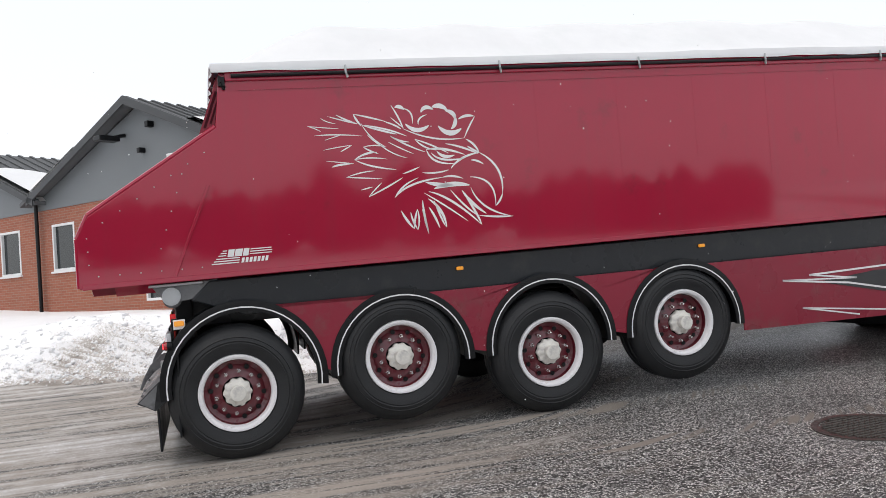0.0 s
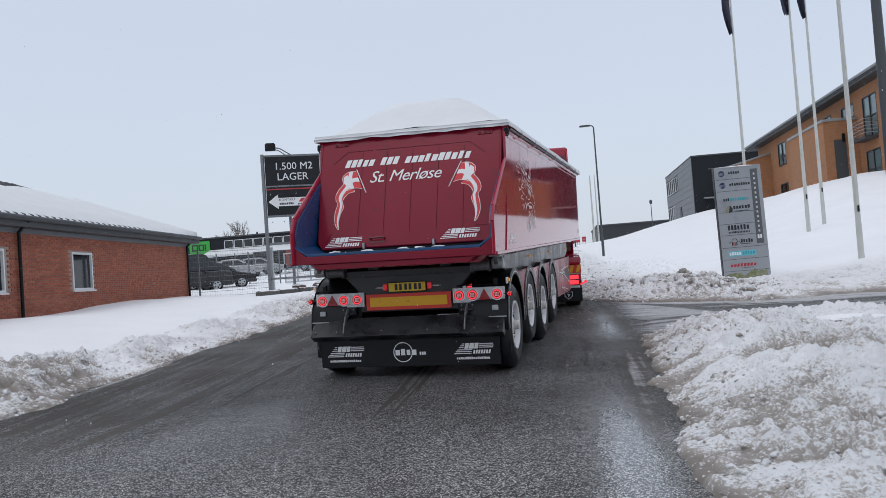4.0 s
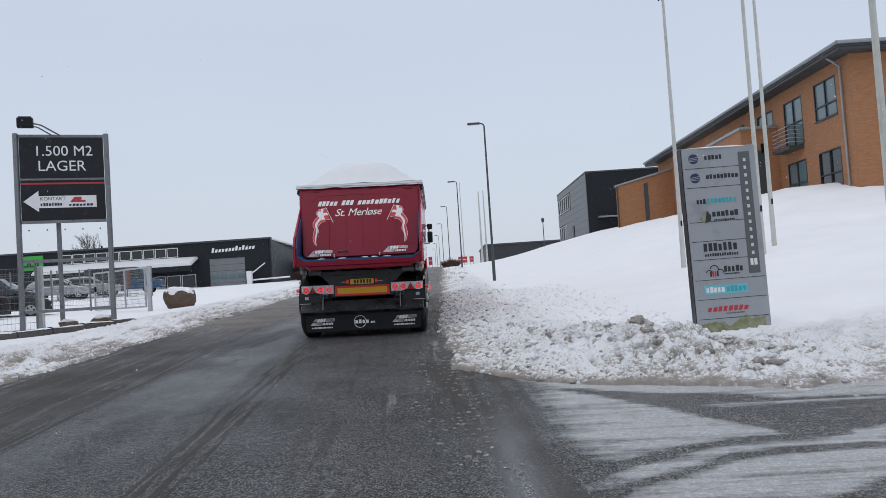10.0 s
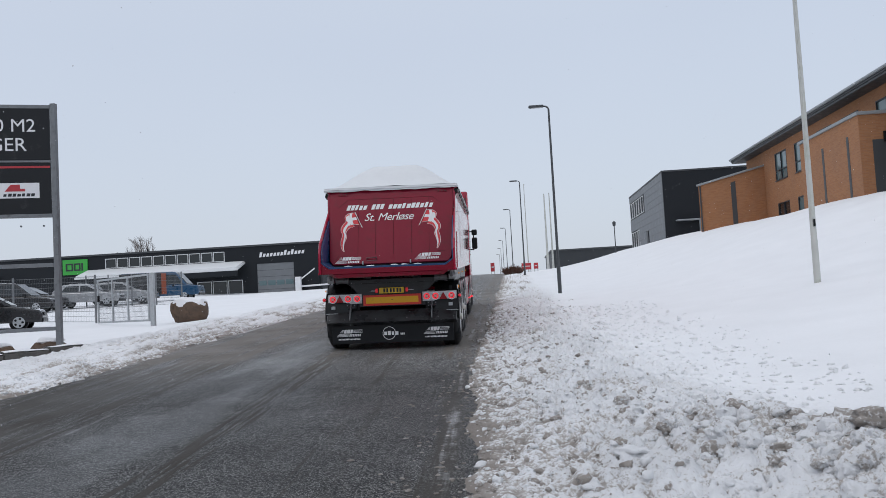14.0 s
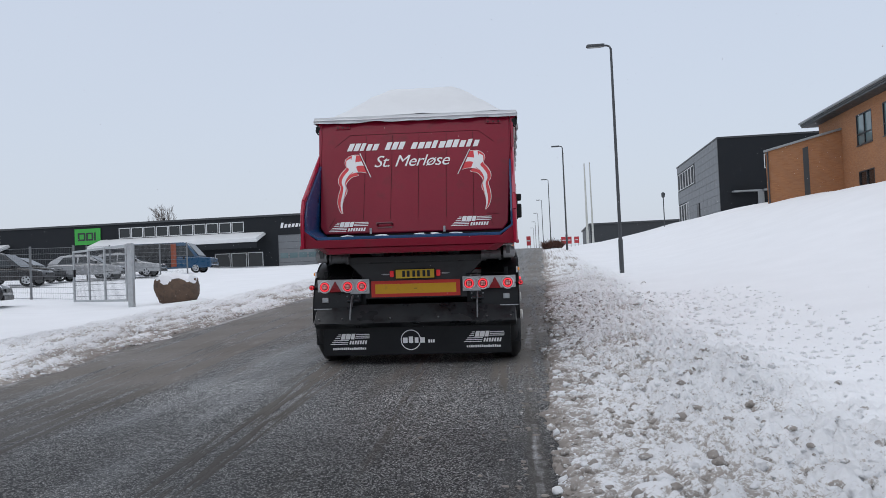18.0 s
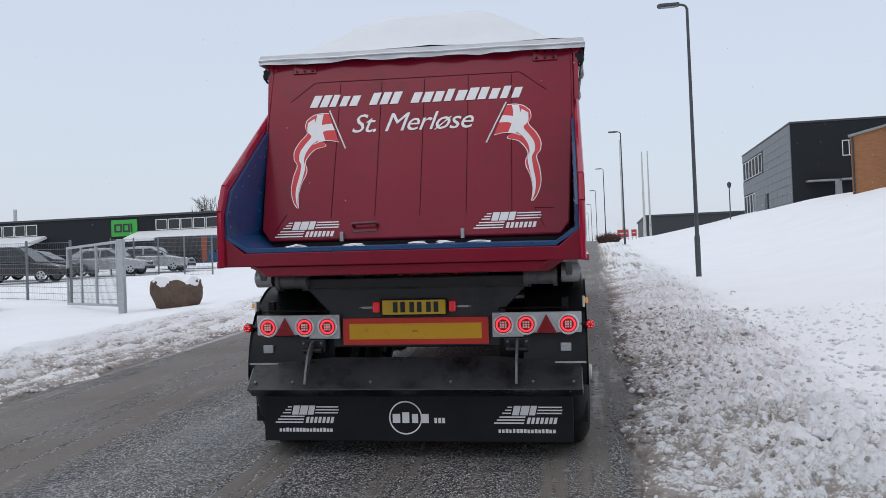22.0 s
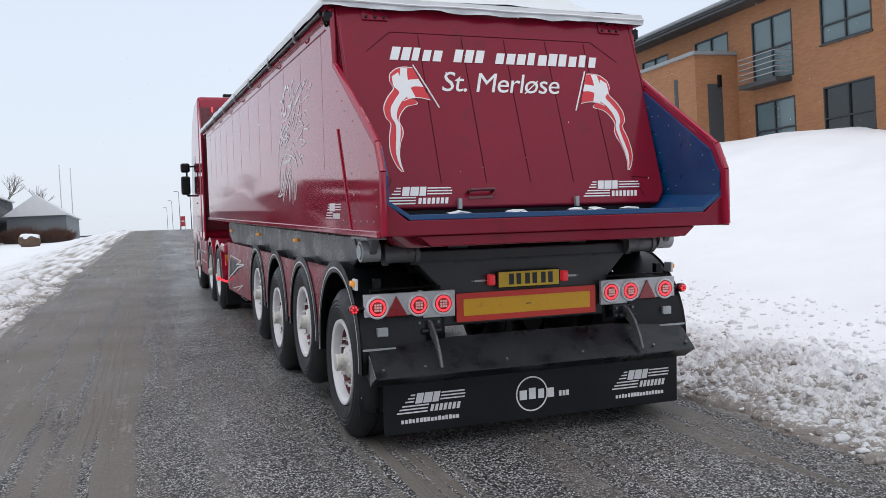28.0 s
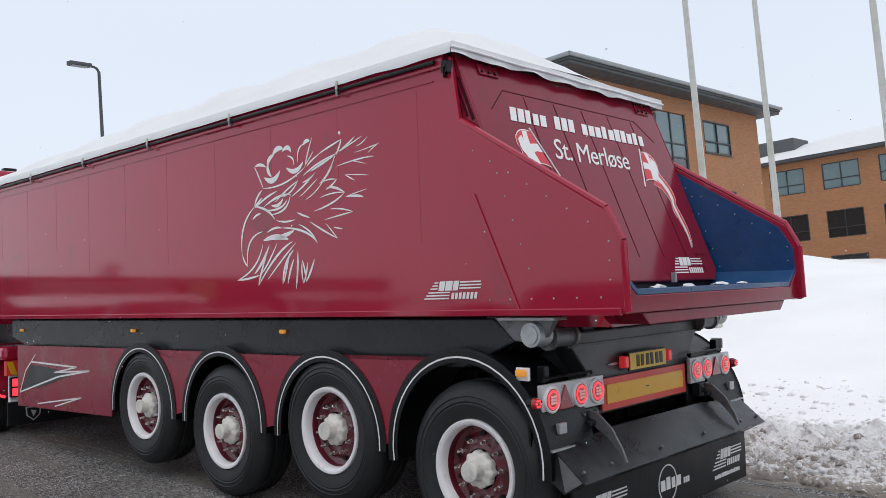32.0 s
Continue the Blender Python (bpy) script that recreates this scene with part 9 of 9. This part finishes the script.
def maker_mark(m, x, y, w, h, material, parent, lean=0.25):
    """The maker's mark as plain shapes: slanted lines and letter-size blocks."""
    ob = Shape()

    def quad(a, b, c, d):
        q = flat([(x + w * (a + lean * h / w * b), y + h * b), (x + w * (c + lean * h / w * b), y + h * b), (x + w * (c + lean * h / w * d), y + h * d), (x + w * (a + lean * h / w * d), y + h * d)], m, 0.001, 0.0015)
        ob.add(q.v, q.f)

    for k, (b, a, c) in enumerate(((0.0, 0.0, 0.46), (0.16, 0.03, 0.46), (0.32, 0.06, 0.46), (0.52, 0.09, 0.22), (0.68, 0.12, 0.22), (0.84, 0.15, 0.22), (0.52, 0.62, 1.0), (0.68, 0.62, 1.0), (0.84, 0.62, 0.98))):
        quad(a, b, c, b + 0.07)
    for a, c in ((0.245, 0.35), (0.365, 0.49), (0.505, 0.60)):
        quad(a, 0.45, c, 0.95)
    for k in range(7):
        a = 0.50 + 0.068 * k
        quad(a, 0.0, a + 0.046, 0.33)
    o = part("maker_mark", ob, material, parent, "white slanted lines and blocks")
    o["kind"] = "stuff"
    return o


GATE_FLAT = gate_pose(0, G0.z, 0.0)


def gz(z):
    return (z - G0.z) / GUP.z


maker_mark(GATE_FLAT, -1.045, gz(1.63), 0.47, 0.13, M_decal, tailgate)
maker_mark(GATE_FLAT, 0.455, gz(1.655), 0.47, 0.13, M_decal, tailgate)
for sx in (1, -1):
    ms = side_mat(sx)
    if sx < 0:
        ms = Matrix((Vector((0, -1, 0)), Vector((0, 0, 1)), Vector((-1, 0, 0)))).transposed().to_4x4()
        ms.translation = Vector((-1.2465, 0, 0))
        maker_mark(ms, -1.44, 1.54, 0.45, 0.115, M_decal, trailer)
        maker_mark(ms, -10.62, 1.58, 0.40, 0.10, M_decal, trailer)
    else:
        maker_mark(ms, 0.98, 1.54, 0.45, 0.115, M_decal, trailer)
        maker_mark(ms, 10.2, 1.58, 0.40, 0.10, M_decal, trailer)

# name line as slanted bars, town in letters
for x0, x1 in ((-0.86, -0.46), (-0.38, -0.13), (-0.05, 0.82)):
    n = max(2, round((x1 - x0) / 0.085))
    bars("name_line", x0, x1, gz(2.645), gz(2.645) + 0.105, n, M_decal, tailgate, GATE_FLAT, 0.002, 0.35, seed=int(x0 * 100))
lettering("St. Merløse", 0.225, M_decal, tailgate, gate_pose(-0.515, 2.425, 0.003), 0.32, label="white slanted lettering", spacing=0.93)


# two streamers in the national colours
def streamer(sx):
    """A small flag on a slanted pole whose fly runs out into a long waving tail."""

    def at(x, y):
        return (sx * (0.694 - 0.00216 * (x - 283)), gz(2.612) - 0.00216 * (y - 160))

    def curve(line, n=6):
        pts = [Vector(p) for p in line]
        pts = [pts[0] * 2 - pts[1]] + pts + [pts[-1] * 2 - pts[-2]]
        out = []
        for i in range(1, len(pts) - 2):
            a, b, c, d = pts[i - 1: i + 3]
            for k in range(n):
                t = k / n
                out.append(0.5 * (2 * b + (c - a) * t + (2 * a - 5 * b + 4 * c - d) * t * t + (3 * b - a - 3 * c + d) * t**3))
        return out + [pts[-2]]

    def ribbon(name, one, two, material, h, grow=0.0):
        rows = []
        a, b = curve(one), curve(two)
        for p, q in zip(a, b):
            d = (q - p).normalized() * grow if (q - p).length > 0 else Vector((0, 0))
            rows.append([GATE_FLAT @ Vector((*at(*r), h)) for r in (p - d, (p + q) / 2, q + d)])
        part(name, Shape().grid(rows), material, tailgate)

    field_a, field_b = [(281, 172), (250, 171), (222, 179), (200, 198)], [(325, 286), (292, 279), (258, 281), (232, 291)]
    tail_a = [(200, 198), (197, 224), (206, 250), (182, 282), (165, 318), (167, 352), (180, 376), (170, 420), (166, 470), (178, 515), (195, 540)]
    tail_b = [(238, 235), (240, 262), (278, 298), (240, 312), (216, 338), (206, 364), (214, 388), (212, 414), (200, 445), (192, 492), (196, 540)]
    ribbon("streamer_border", tail_a, tail_b, M_decal, 0.0020, 3.2)
    ribbon("streamer_cloth", tail_a, tail_b, M_decal_red, 0.0027)
    ribbon("streamer_border", field_a, field_b, M_decal, 0.0034, 3.2)
    ribbon("streamer_cloth", field_a, field_b, M_decal_red, 0.0041)
    ribbon("streamer_stripe", [(205, 206), (206, 240), (222, 262), (205, 288), (186, 320), (184, 352), (194, 378), (190, 420), (182, 470), (186, 512), (195, 536)], [(228, 190), (244, 240), (250, 272), (226, 296), (208, 326), (202, 356), (209, 382), (204, 420), (194, 470), (192, 512), (196, 536)], M_decal, 0.0055)
    ribbon("streamer_cross", [(295, 212), (262, 216), (230, 228), (206, 214)], [(308, 240), (276, 240), (250, 252), (222, 250)], M_decal, 0.0048)
    ribbon("streamer_cross", [(262, 172), (258, 205), (262, 240), (276, 281)], [(238, 174), (233, 208), (236, 244), (248, 285)], M_decal, 0.0052)
    m = GATE_FLAT
    part("streamer_pole", Shape().tube(m @ Vector((*at(352, 315), 0.003)), m @ Vector((*at(283, 160), 0.003)), 0.006, n=6), M_decal, tailgate)


streamer(1)
streamer(-1)

# mud flap prints
FLAP_M = Matrix((Vector((1, 0, 0)), Vector((0, 0, 1)), Vector((0, -1, 0)))).transposed().to_4x4()
FLAP_M.translation = Vector((0, 0.475, 0))
for x in (-1.04, 0.58):
    maker_mark(FLAP_M, x, 0.265, 0.46, 0.135, M_decal, flap)
    bars("address_line", x + 0.03, x + 0.44, 0.200, 0.228, 16, M_decal, flap, FLAP_M, 0.001, seed=3)
ringm = Shape()
for k in range(40):
    t0, t1 = k * math.tau / 40, (k + 1) * math.tau / 40
    q = flat([(r * math.cos(t) - 0.06, 0.305 + r * math.sin(t)) for r, t in ((0.122, t0), (0.122, t1), (0.112, t1), (0.112, t0))], FLAP_M, 0.001, 0.0015)
    ringm.add(q.v, q.f)
part("round_mark", ringm, M_decal, flap, "thin white ring")
bars("letter_blocks", -0.155, 0.13, 0.268, 0.345, 4, M_decal, flap, FLAP_M, 0.0015, seed=6)
bars("letter_blocks", 0.15, 0.235, 0.268, 0.305, 3, M_decal, flap, FLAP_M, 0.0015, seed=7)

# ---- lumps of ploughed snow and slush along the edges
def icosphere(sub):
    bm = bmesh.new()
    bmesh.ops.create_icosphere(bm, subdivisions=sub, radius=1.0)
    vs = np.array([v.co[:] for v in bm.verts])
    bm.verts.index_update()
    fs = np.array([[v.index for v in f.verts] for f in bm.faces])
    bm.free()
    return vs, fs


def mesh_of(name, vs, fs, material, slush=None, smooth=False):
    me = bpy.data.meshes.new(name)
    me.vertices.add(len(vs))
    me.vertices.foreach_set("co", vs.astype(np.float32).ravel())
    me.loops.add(fs.size)
    me.loops.foreach_set("vertex_index", fs.astype(np.int32).ravel())
    me.polygons.add(len(fs))
    me.polygons.foreach_set("loop_start", np.arange(0, fs.size, fs.shape[1], dtype=np.int32))
    me.polygons.foreach_set("use_smooth", np.full(len(fs), smooth))
    me.update()
    if slush is not None:
        me.attributes.new("slush", "FLOAT", "POINT").data.foreach_set("value", slush.astype(np.float32))
        me.attributes.new("crumble", "FLOAT", "POINT").data.foreach_set("value", np.full(len(vs), 0.9, np.float32))
    me.materials.append(material)
    return new(name, me)


def scatter(name, label, spots, seed, sub=1, flat_=1.0):
    """Rough lumps at spots (x, y, radius, dirt), bedded in the snow."""
    rng = np.random.default_rng(seed)
    base, faces = icosphere(sub)
    kinds = []
    for k in range(14):
        f = 1 + np.array([0.55 * noise.noise(Vector(p) * 1.6 + Vector((k * 7.3, k * 1.9, 0))) + 0.45 * noise.noise(Vector(p) * 3.7 + Vector((k * 3.1, 5, k * 2.7))) for p in base])
        kinds.append(base * f[:, None])
    n, m = len(spots), len(base)
    vs = np.zeros((n, m, 3))
    dirt = np.zeros((n, m))
    for i, (x, y, r, s) in enumerate(spots):
        q = kinds[rng.integers(14)]
        a = rng.uniform(0, math.tau)
        sx, sy, sz = rng.uniform(0.7, 1.5), rng.uniform(0.7, 1.3), rng.uniform(0.4, 0.8) * flat_
        px, py = q[:, 0] * sx, q[:, 1] * sy
        vs[i, :, 0] = x + r * (px * math.cos(a) - py * math.sin(a))
        vs[i, :, 1] = y + r * (px * math.sin(a) + py * math.cos(a))
        vs[i, :, 2] = snow_top(x, y) + r * (q[:, 2] * sz * 1.25 - 0.05)
        dirt[i] = s
    fs = (faces[None] + (np.arange(n) * m)[:, None, None]).reshape(-1, 3)
    return tagged(mesh_of(name, vs.reshape(-1, 3), fs, M_snow, dirt.ravel(), True), label, "snow", kind="stuff")


_gx, _gy, _gz, _gout = GROUND_GRID


def snow_top(x, y):
    i = int(np.clip(np.searchsorted(_gx, x), 1, len(_gx) - 1))
    j = int(np.clip(np.searchsorted(_gy, y), 1, len(_gy) - 1))
    fx, fy = (x - _gx[i - 1]) / (_gx[i] - _gx[i - 1]), (y - _gy[j - 1]) / (_gy[j] - _gy[j - 1])
    a = _gz[j - 1, i - 1] * (1 - fx) + _gz[j - 1, i] * fx
    b = _gz[j, i - 1] * (1 - fx) + _gz[j, i] * fx
    return float(a * (1 - fy) + b * fy)


def out_at(x, y):
    i = int(np.clip(np.searchsorted(_gx, x), 0, len(_gx) - 1))
    j = int(np.clip(np.searchsorted(_gy, y), 0, len(_gy) - 1))
    return float(_gout[j, i])


def edge_spots(n, x0, x1, y0, y1, reach, seed, r0=0.015, r1=0.075, dirty=0.8):
    """Spots within reach of the asphalt's edge, denser and dirtier near it."""
    rng = np.random.default_rng(seed)
    spots = []
    while len(spots) < n:
        x, y = rng.uniform(x0, x1), rng.uniform(y0, y1)
        o = out_at(x, y)
        if o < -0.05 or o > reach or rng.random() > math.exp(-max(o, 0) / (reach * 0.5)):
            if rng.random() < 0.999:
                continue
        if o < -0.05:
            continue
        r = r0 + (r1 - r0) * rng.random() ** 3.2
        d = dirty * math.exp(-max(o, 0) / (reach * 0.42)) * (0.10 + 1.6 * rng.random() ** 2)
        spots.append((x, y, r, min(0.75, d)))
    return spots


scatter("slush_lumps", "dirty lumps of slush along the kerbless road edge", edge_spots(9000, -0.6, 4.4, 15.0, 36.0, 4.2, 1, 0.007, 0.042, 1.2), 11, 2)
scatter("slush_lumps", "trampled dirty snow at the corner of the lane", edge_spots(3000, 0.0, 6.0, -2.0, 10.5, 3.0, 2, 0.006, 0.034, 1.0), 12, 2)
scatter("slush_lumps", "small lumps of ploughed snow along the verge", edge_spots(4500, -9.5, -6.0, 3.0, 42.0, 1.7, 3, 0.008, 0.036, 0.6), 13, 2)
scatter("slush_lumps", "broken snow heaped beside the yard mouth", edge_spots(1800, -16.0, -6.5, -4.0, 5.0, 2.6, 4, 0.015, 0.055, 0.35), 14)
_rng = np.random.default_rng(8)
_grit = []
while len(_grit) < 900:
    _y = _rng.uniform(11.0, 42.0)
    _x = np.interp(_y, [1, 8, 16, 24, 60], [0.30, 0.42, 0.05, -0.25, -0.25]) - abs(_rng.normal(0, 0.45)) + 0.15
    _grit.append((_x, _y, _rng.uniform(0.008, 0.028), _rng.uniform(0.7, 1.2)))
scatter("snow_clods", "large broken clods in the ploughed snow", [(2.5 + 0.55 * _k + _rng.normal(0, 0.4), 17.1 - 1.25 * _k + _rng.normal(0, 0.5), _rng.uniform(0.02, 0.09), _rng.uniform(0.1, 0.75)) for _k in _rng.normal(0, 1.0, 420)] + [(_rng.uniform(0.5, 2.4), _rng.uniform(19, 40), _rng.uniform(0.02, 0.06), _rng.uniform(0.0, 0.6)) for _ in range(120)] + [(_rng.normal(-8.7, 1.2), _rng.normal(3.0, 0.8), _rng.uniform(0.03, 0.09), _rng.uniform(0.0, 0.35)) for _ in range(80)], 15, 3)


def road_grit():
    """Brown crumbs of slush thrown on to the asphalt."""
    global snow_top
    bed = snow_top

    def snow_top(x, y):
        return max(bed(x, y), float(plane(x, y)) + 0.002)

    ob = scatter("slush_crumbs", "brown crumbs of slush lying on wet asphalt", _grit, 16, 1, 0.5)
    snow_top = bed
    return ob


road_grit()


# ---- snow falling through the whole street
def make_flakes():
    rng = np.random.default_rng(21)
    n = 28000
    base = np.array([(1, 0, 0), (0, 1, 0), (-1, 0, 0), (0, -1, 0), (0, 0, 1.25), (0, 0, -1.25)], float)
    faces = np.array([f for k in range(4) for f in ((k, (k + 1) % 4, 4), ((k + 1) % 4, k, 5))])
    c = np.stack([rng.uniform(-9, 7, n), rng.uniform(-4, 44, n), rng.uniform(0.2, 33, n)], -1)
    # no flakes in the columns of air right over the walked line
    way = np.interp(c[:, 1], [-7, -3, 4, 11, 18, 22], [-0.5, -0.4, -0.1, 0.3, -0.5, -0.5])
    clear = ((np.abs(c[:, 0] - way) < 1.2) & (c[:, 1] < 23)) | ((np.abs(c[:, 0] + 3.7) < 4.4) & (np.abs(c[:, 1] - 22.8) < 2.5))
    c = c[~clear]
    n = len(c)
    r = 0.0022 + 0.0025 * rng.random(n) ** 2
    vs = c[:, None, :] + base[None] * r[:, None, None]
    fs = (faces[None] + (np.arange(n) * len(base))[:, None, None]).reshape(-1, 3)
    return tagged(mesh_of("falling_snow", vs.reshape(-1, 3), fs, M_flake), "small white snowflakes drifting down over the street", "snowfall", kind="stuff")


flakes = make_flakes()


# ---- bricks of the hall's long wall: the nearest as pieces of their own, the rest joined
def lay_bricks():
    one = Shape().box((0, 0, 0), (0.228, 0.03, 0.055))
    me = bpy.data.meshes.new("brick")
    me.from_pydata(one.v, [], one.f)
    me.materials.append(M_brick)
    turn = Matrix((HU, Vector((HU.y, -HU.x, 0)), Vector((0, 0, 1)))).transposed().to_4x4()
    rest, count = Shape(), 0
    rnd = random.Random(4)
    courses = int((3.62 - 1.05) / 0.0667)
    for r in range(courses):
        z = 1.05 + 0.0667 * (r + 0.5)
        v = 0.115 if r % 2 else 0.235
        while v < H_LEN - 0.12:
            if not any(s - 0.116 < v < e + 0.116 and lo - 0.03 < z < hi + 0.03 for s, e, lo, hi in side_wins):
                m = turn.copy()
                m.translation = Vector(hall_at(v, -0.004 - rnd.uniform(0, 0.003), z))
                if v < 1.95 and count < 300:
                    ob = new("brick", me)
                    ob.parent = long_wall
                    ob.matrix_basis = m
                    count += 1
                else:
                    rest.add([m @ Vector(p) for p in one.v], one.f)
            v += 0.24
    ob = part("brickwork", rest, M_brick, long_wall)
    ob["kind"] = "stuff"


lay_bricks()


# ---- motion: trailer and tractor drive round the corner, up the road, and stop
TRAILER = [
    (0, -7.554, -2.454, -35.92),
    (0.5, -6.638, -1.765, -31.62),
    (1, -5.783, -0.888, -27.44),
    (1.5, -4.948, 0.003, -22.54),
    (2, -4.208, 1.046, -18.17),
    (2.5, -3.595, 2.221, -14.17),
    (3, -3.088, 3.436, -10.46),
    (3.5, -2.684, 4.673, -8.62),
    (4, -2.344, 6.031, -6.61),
    (4.5, -2.125, 7.445, -5.36),
    (6.5, -1.654, 13.332, 1.02),
    (7, -1.656, 14.812, 0.85),
    (7.5, -1.650, 16.210, 0.79),
    (8, -1.664, 17.414, 0.79),
    (8.5, -1.679, 18.505, 0.77),
    (9, -1.706, 19.479, 1.04),
    (9.5, -1.730, 20.486, 0.82),
    (10, -1.746, 21.412, 0.79),
    (10.5, -1.762, 22.273, 0.98),
    (11, -1.781, 23.122, 1.00),
    (11.5, -1.780, 23.889, 1.15),
    (12, -1.795, 24.576, 1.19),
    (12.5, -1.789, 25.128, 1.24),
    (13, -1.787, 25.645, 1.38),
    (13.5, -1.859, 26.154, 1.33),
    (14, -1.897, 26.402, 1.47),
    (14.6, -1.845, 26.402, 1.99),
    (32, -1.845, 26.402, 1.99),
]
# how far the tractor is turned to the left of the trailer
BEND = [(0, 21), (0.5, 22), (1, 23), (1.5, 23), (2, 21), (2.5, 18), (3, 14), (3.5, 10.5), (4, 7.5), (4.5, 5.5), (6.5, 0.6), (8, 0.0), (32, 0.0)]
COUPLING = 10.0


def motions():
    rows = [(t, on_road(x, y, yaw)) for t, x, y, yaw in TRAILER]
    walk(trailer, rows)
    bt, ba = [b[0] for b in BEND], [b[1] for b in BEND]
    t_rows, way, far = [], [0.0], [0.0]
    for t, x, y, yaw in TRAILER:
        cx, cy = x - COUPLING * math.sin(radians(yaw)), y + COUPLING * math.cos(radians(yaw))
        t_rows.append((t, on_road(cx, cy, yaw + float(np.interp(t, bt, ba)))))
        if len(t_rows) > 1:
            far.append(far[-1] + math.hypot(cx - last[0], cy - last[1]))
            way.append(way[-1] + math.hypot(x - last[2], y - last[3]))
        last = (cx, cy, x, y)
    walk(tractor, t_rows)
    walk(flakes, [(t, pose(0.010 * t, -0.012 * t, -0.85 * t)) for t in (0.0, 8.0, 16.0, 24.0, 32.0)])
    times = [r[0] for r in TRAILER]
    stop = 14.6
    for group, run in ((wheels, way), (t_wheels, far)):
        n = int(run[-1] / 0.55) + 2
        beats = [stop * k / (6 * n) for k in range(6 * n + 1)]
        picked, last_s = [0.0], 0.0
        for t in beats[1:]:
            s = float(np.interp(t, times, run))
            if s - last_s > 0.5 or t == beats[-1]:
                picked.append(t)
                last_s = s
        picked.append(32.0)
        for wh, base, sx, rolls in group:
            if not rolls:
                continue
            rows = []
            for t in picked:
                turn = math.degrees(float(np.interp(t, times, run)) / 0.51)
                rows.append((t, base @ pose(0, 0, 0, -turn * sx, 0, 0)))
            walk(wh, rows)


motions()
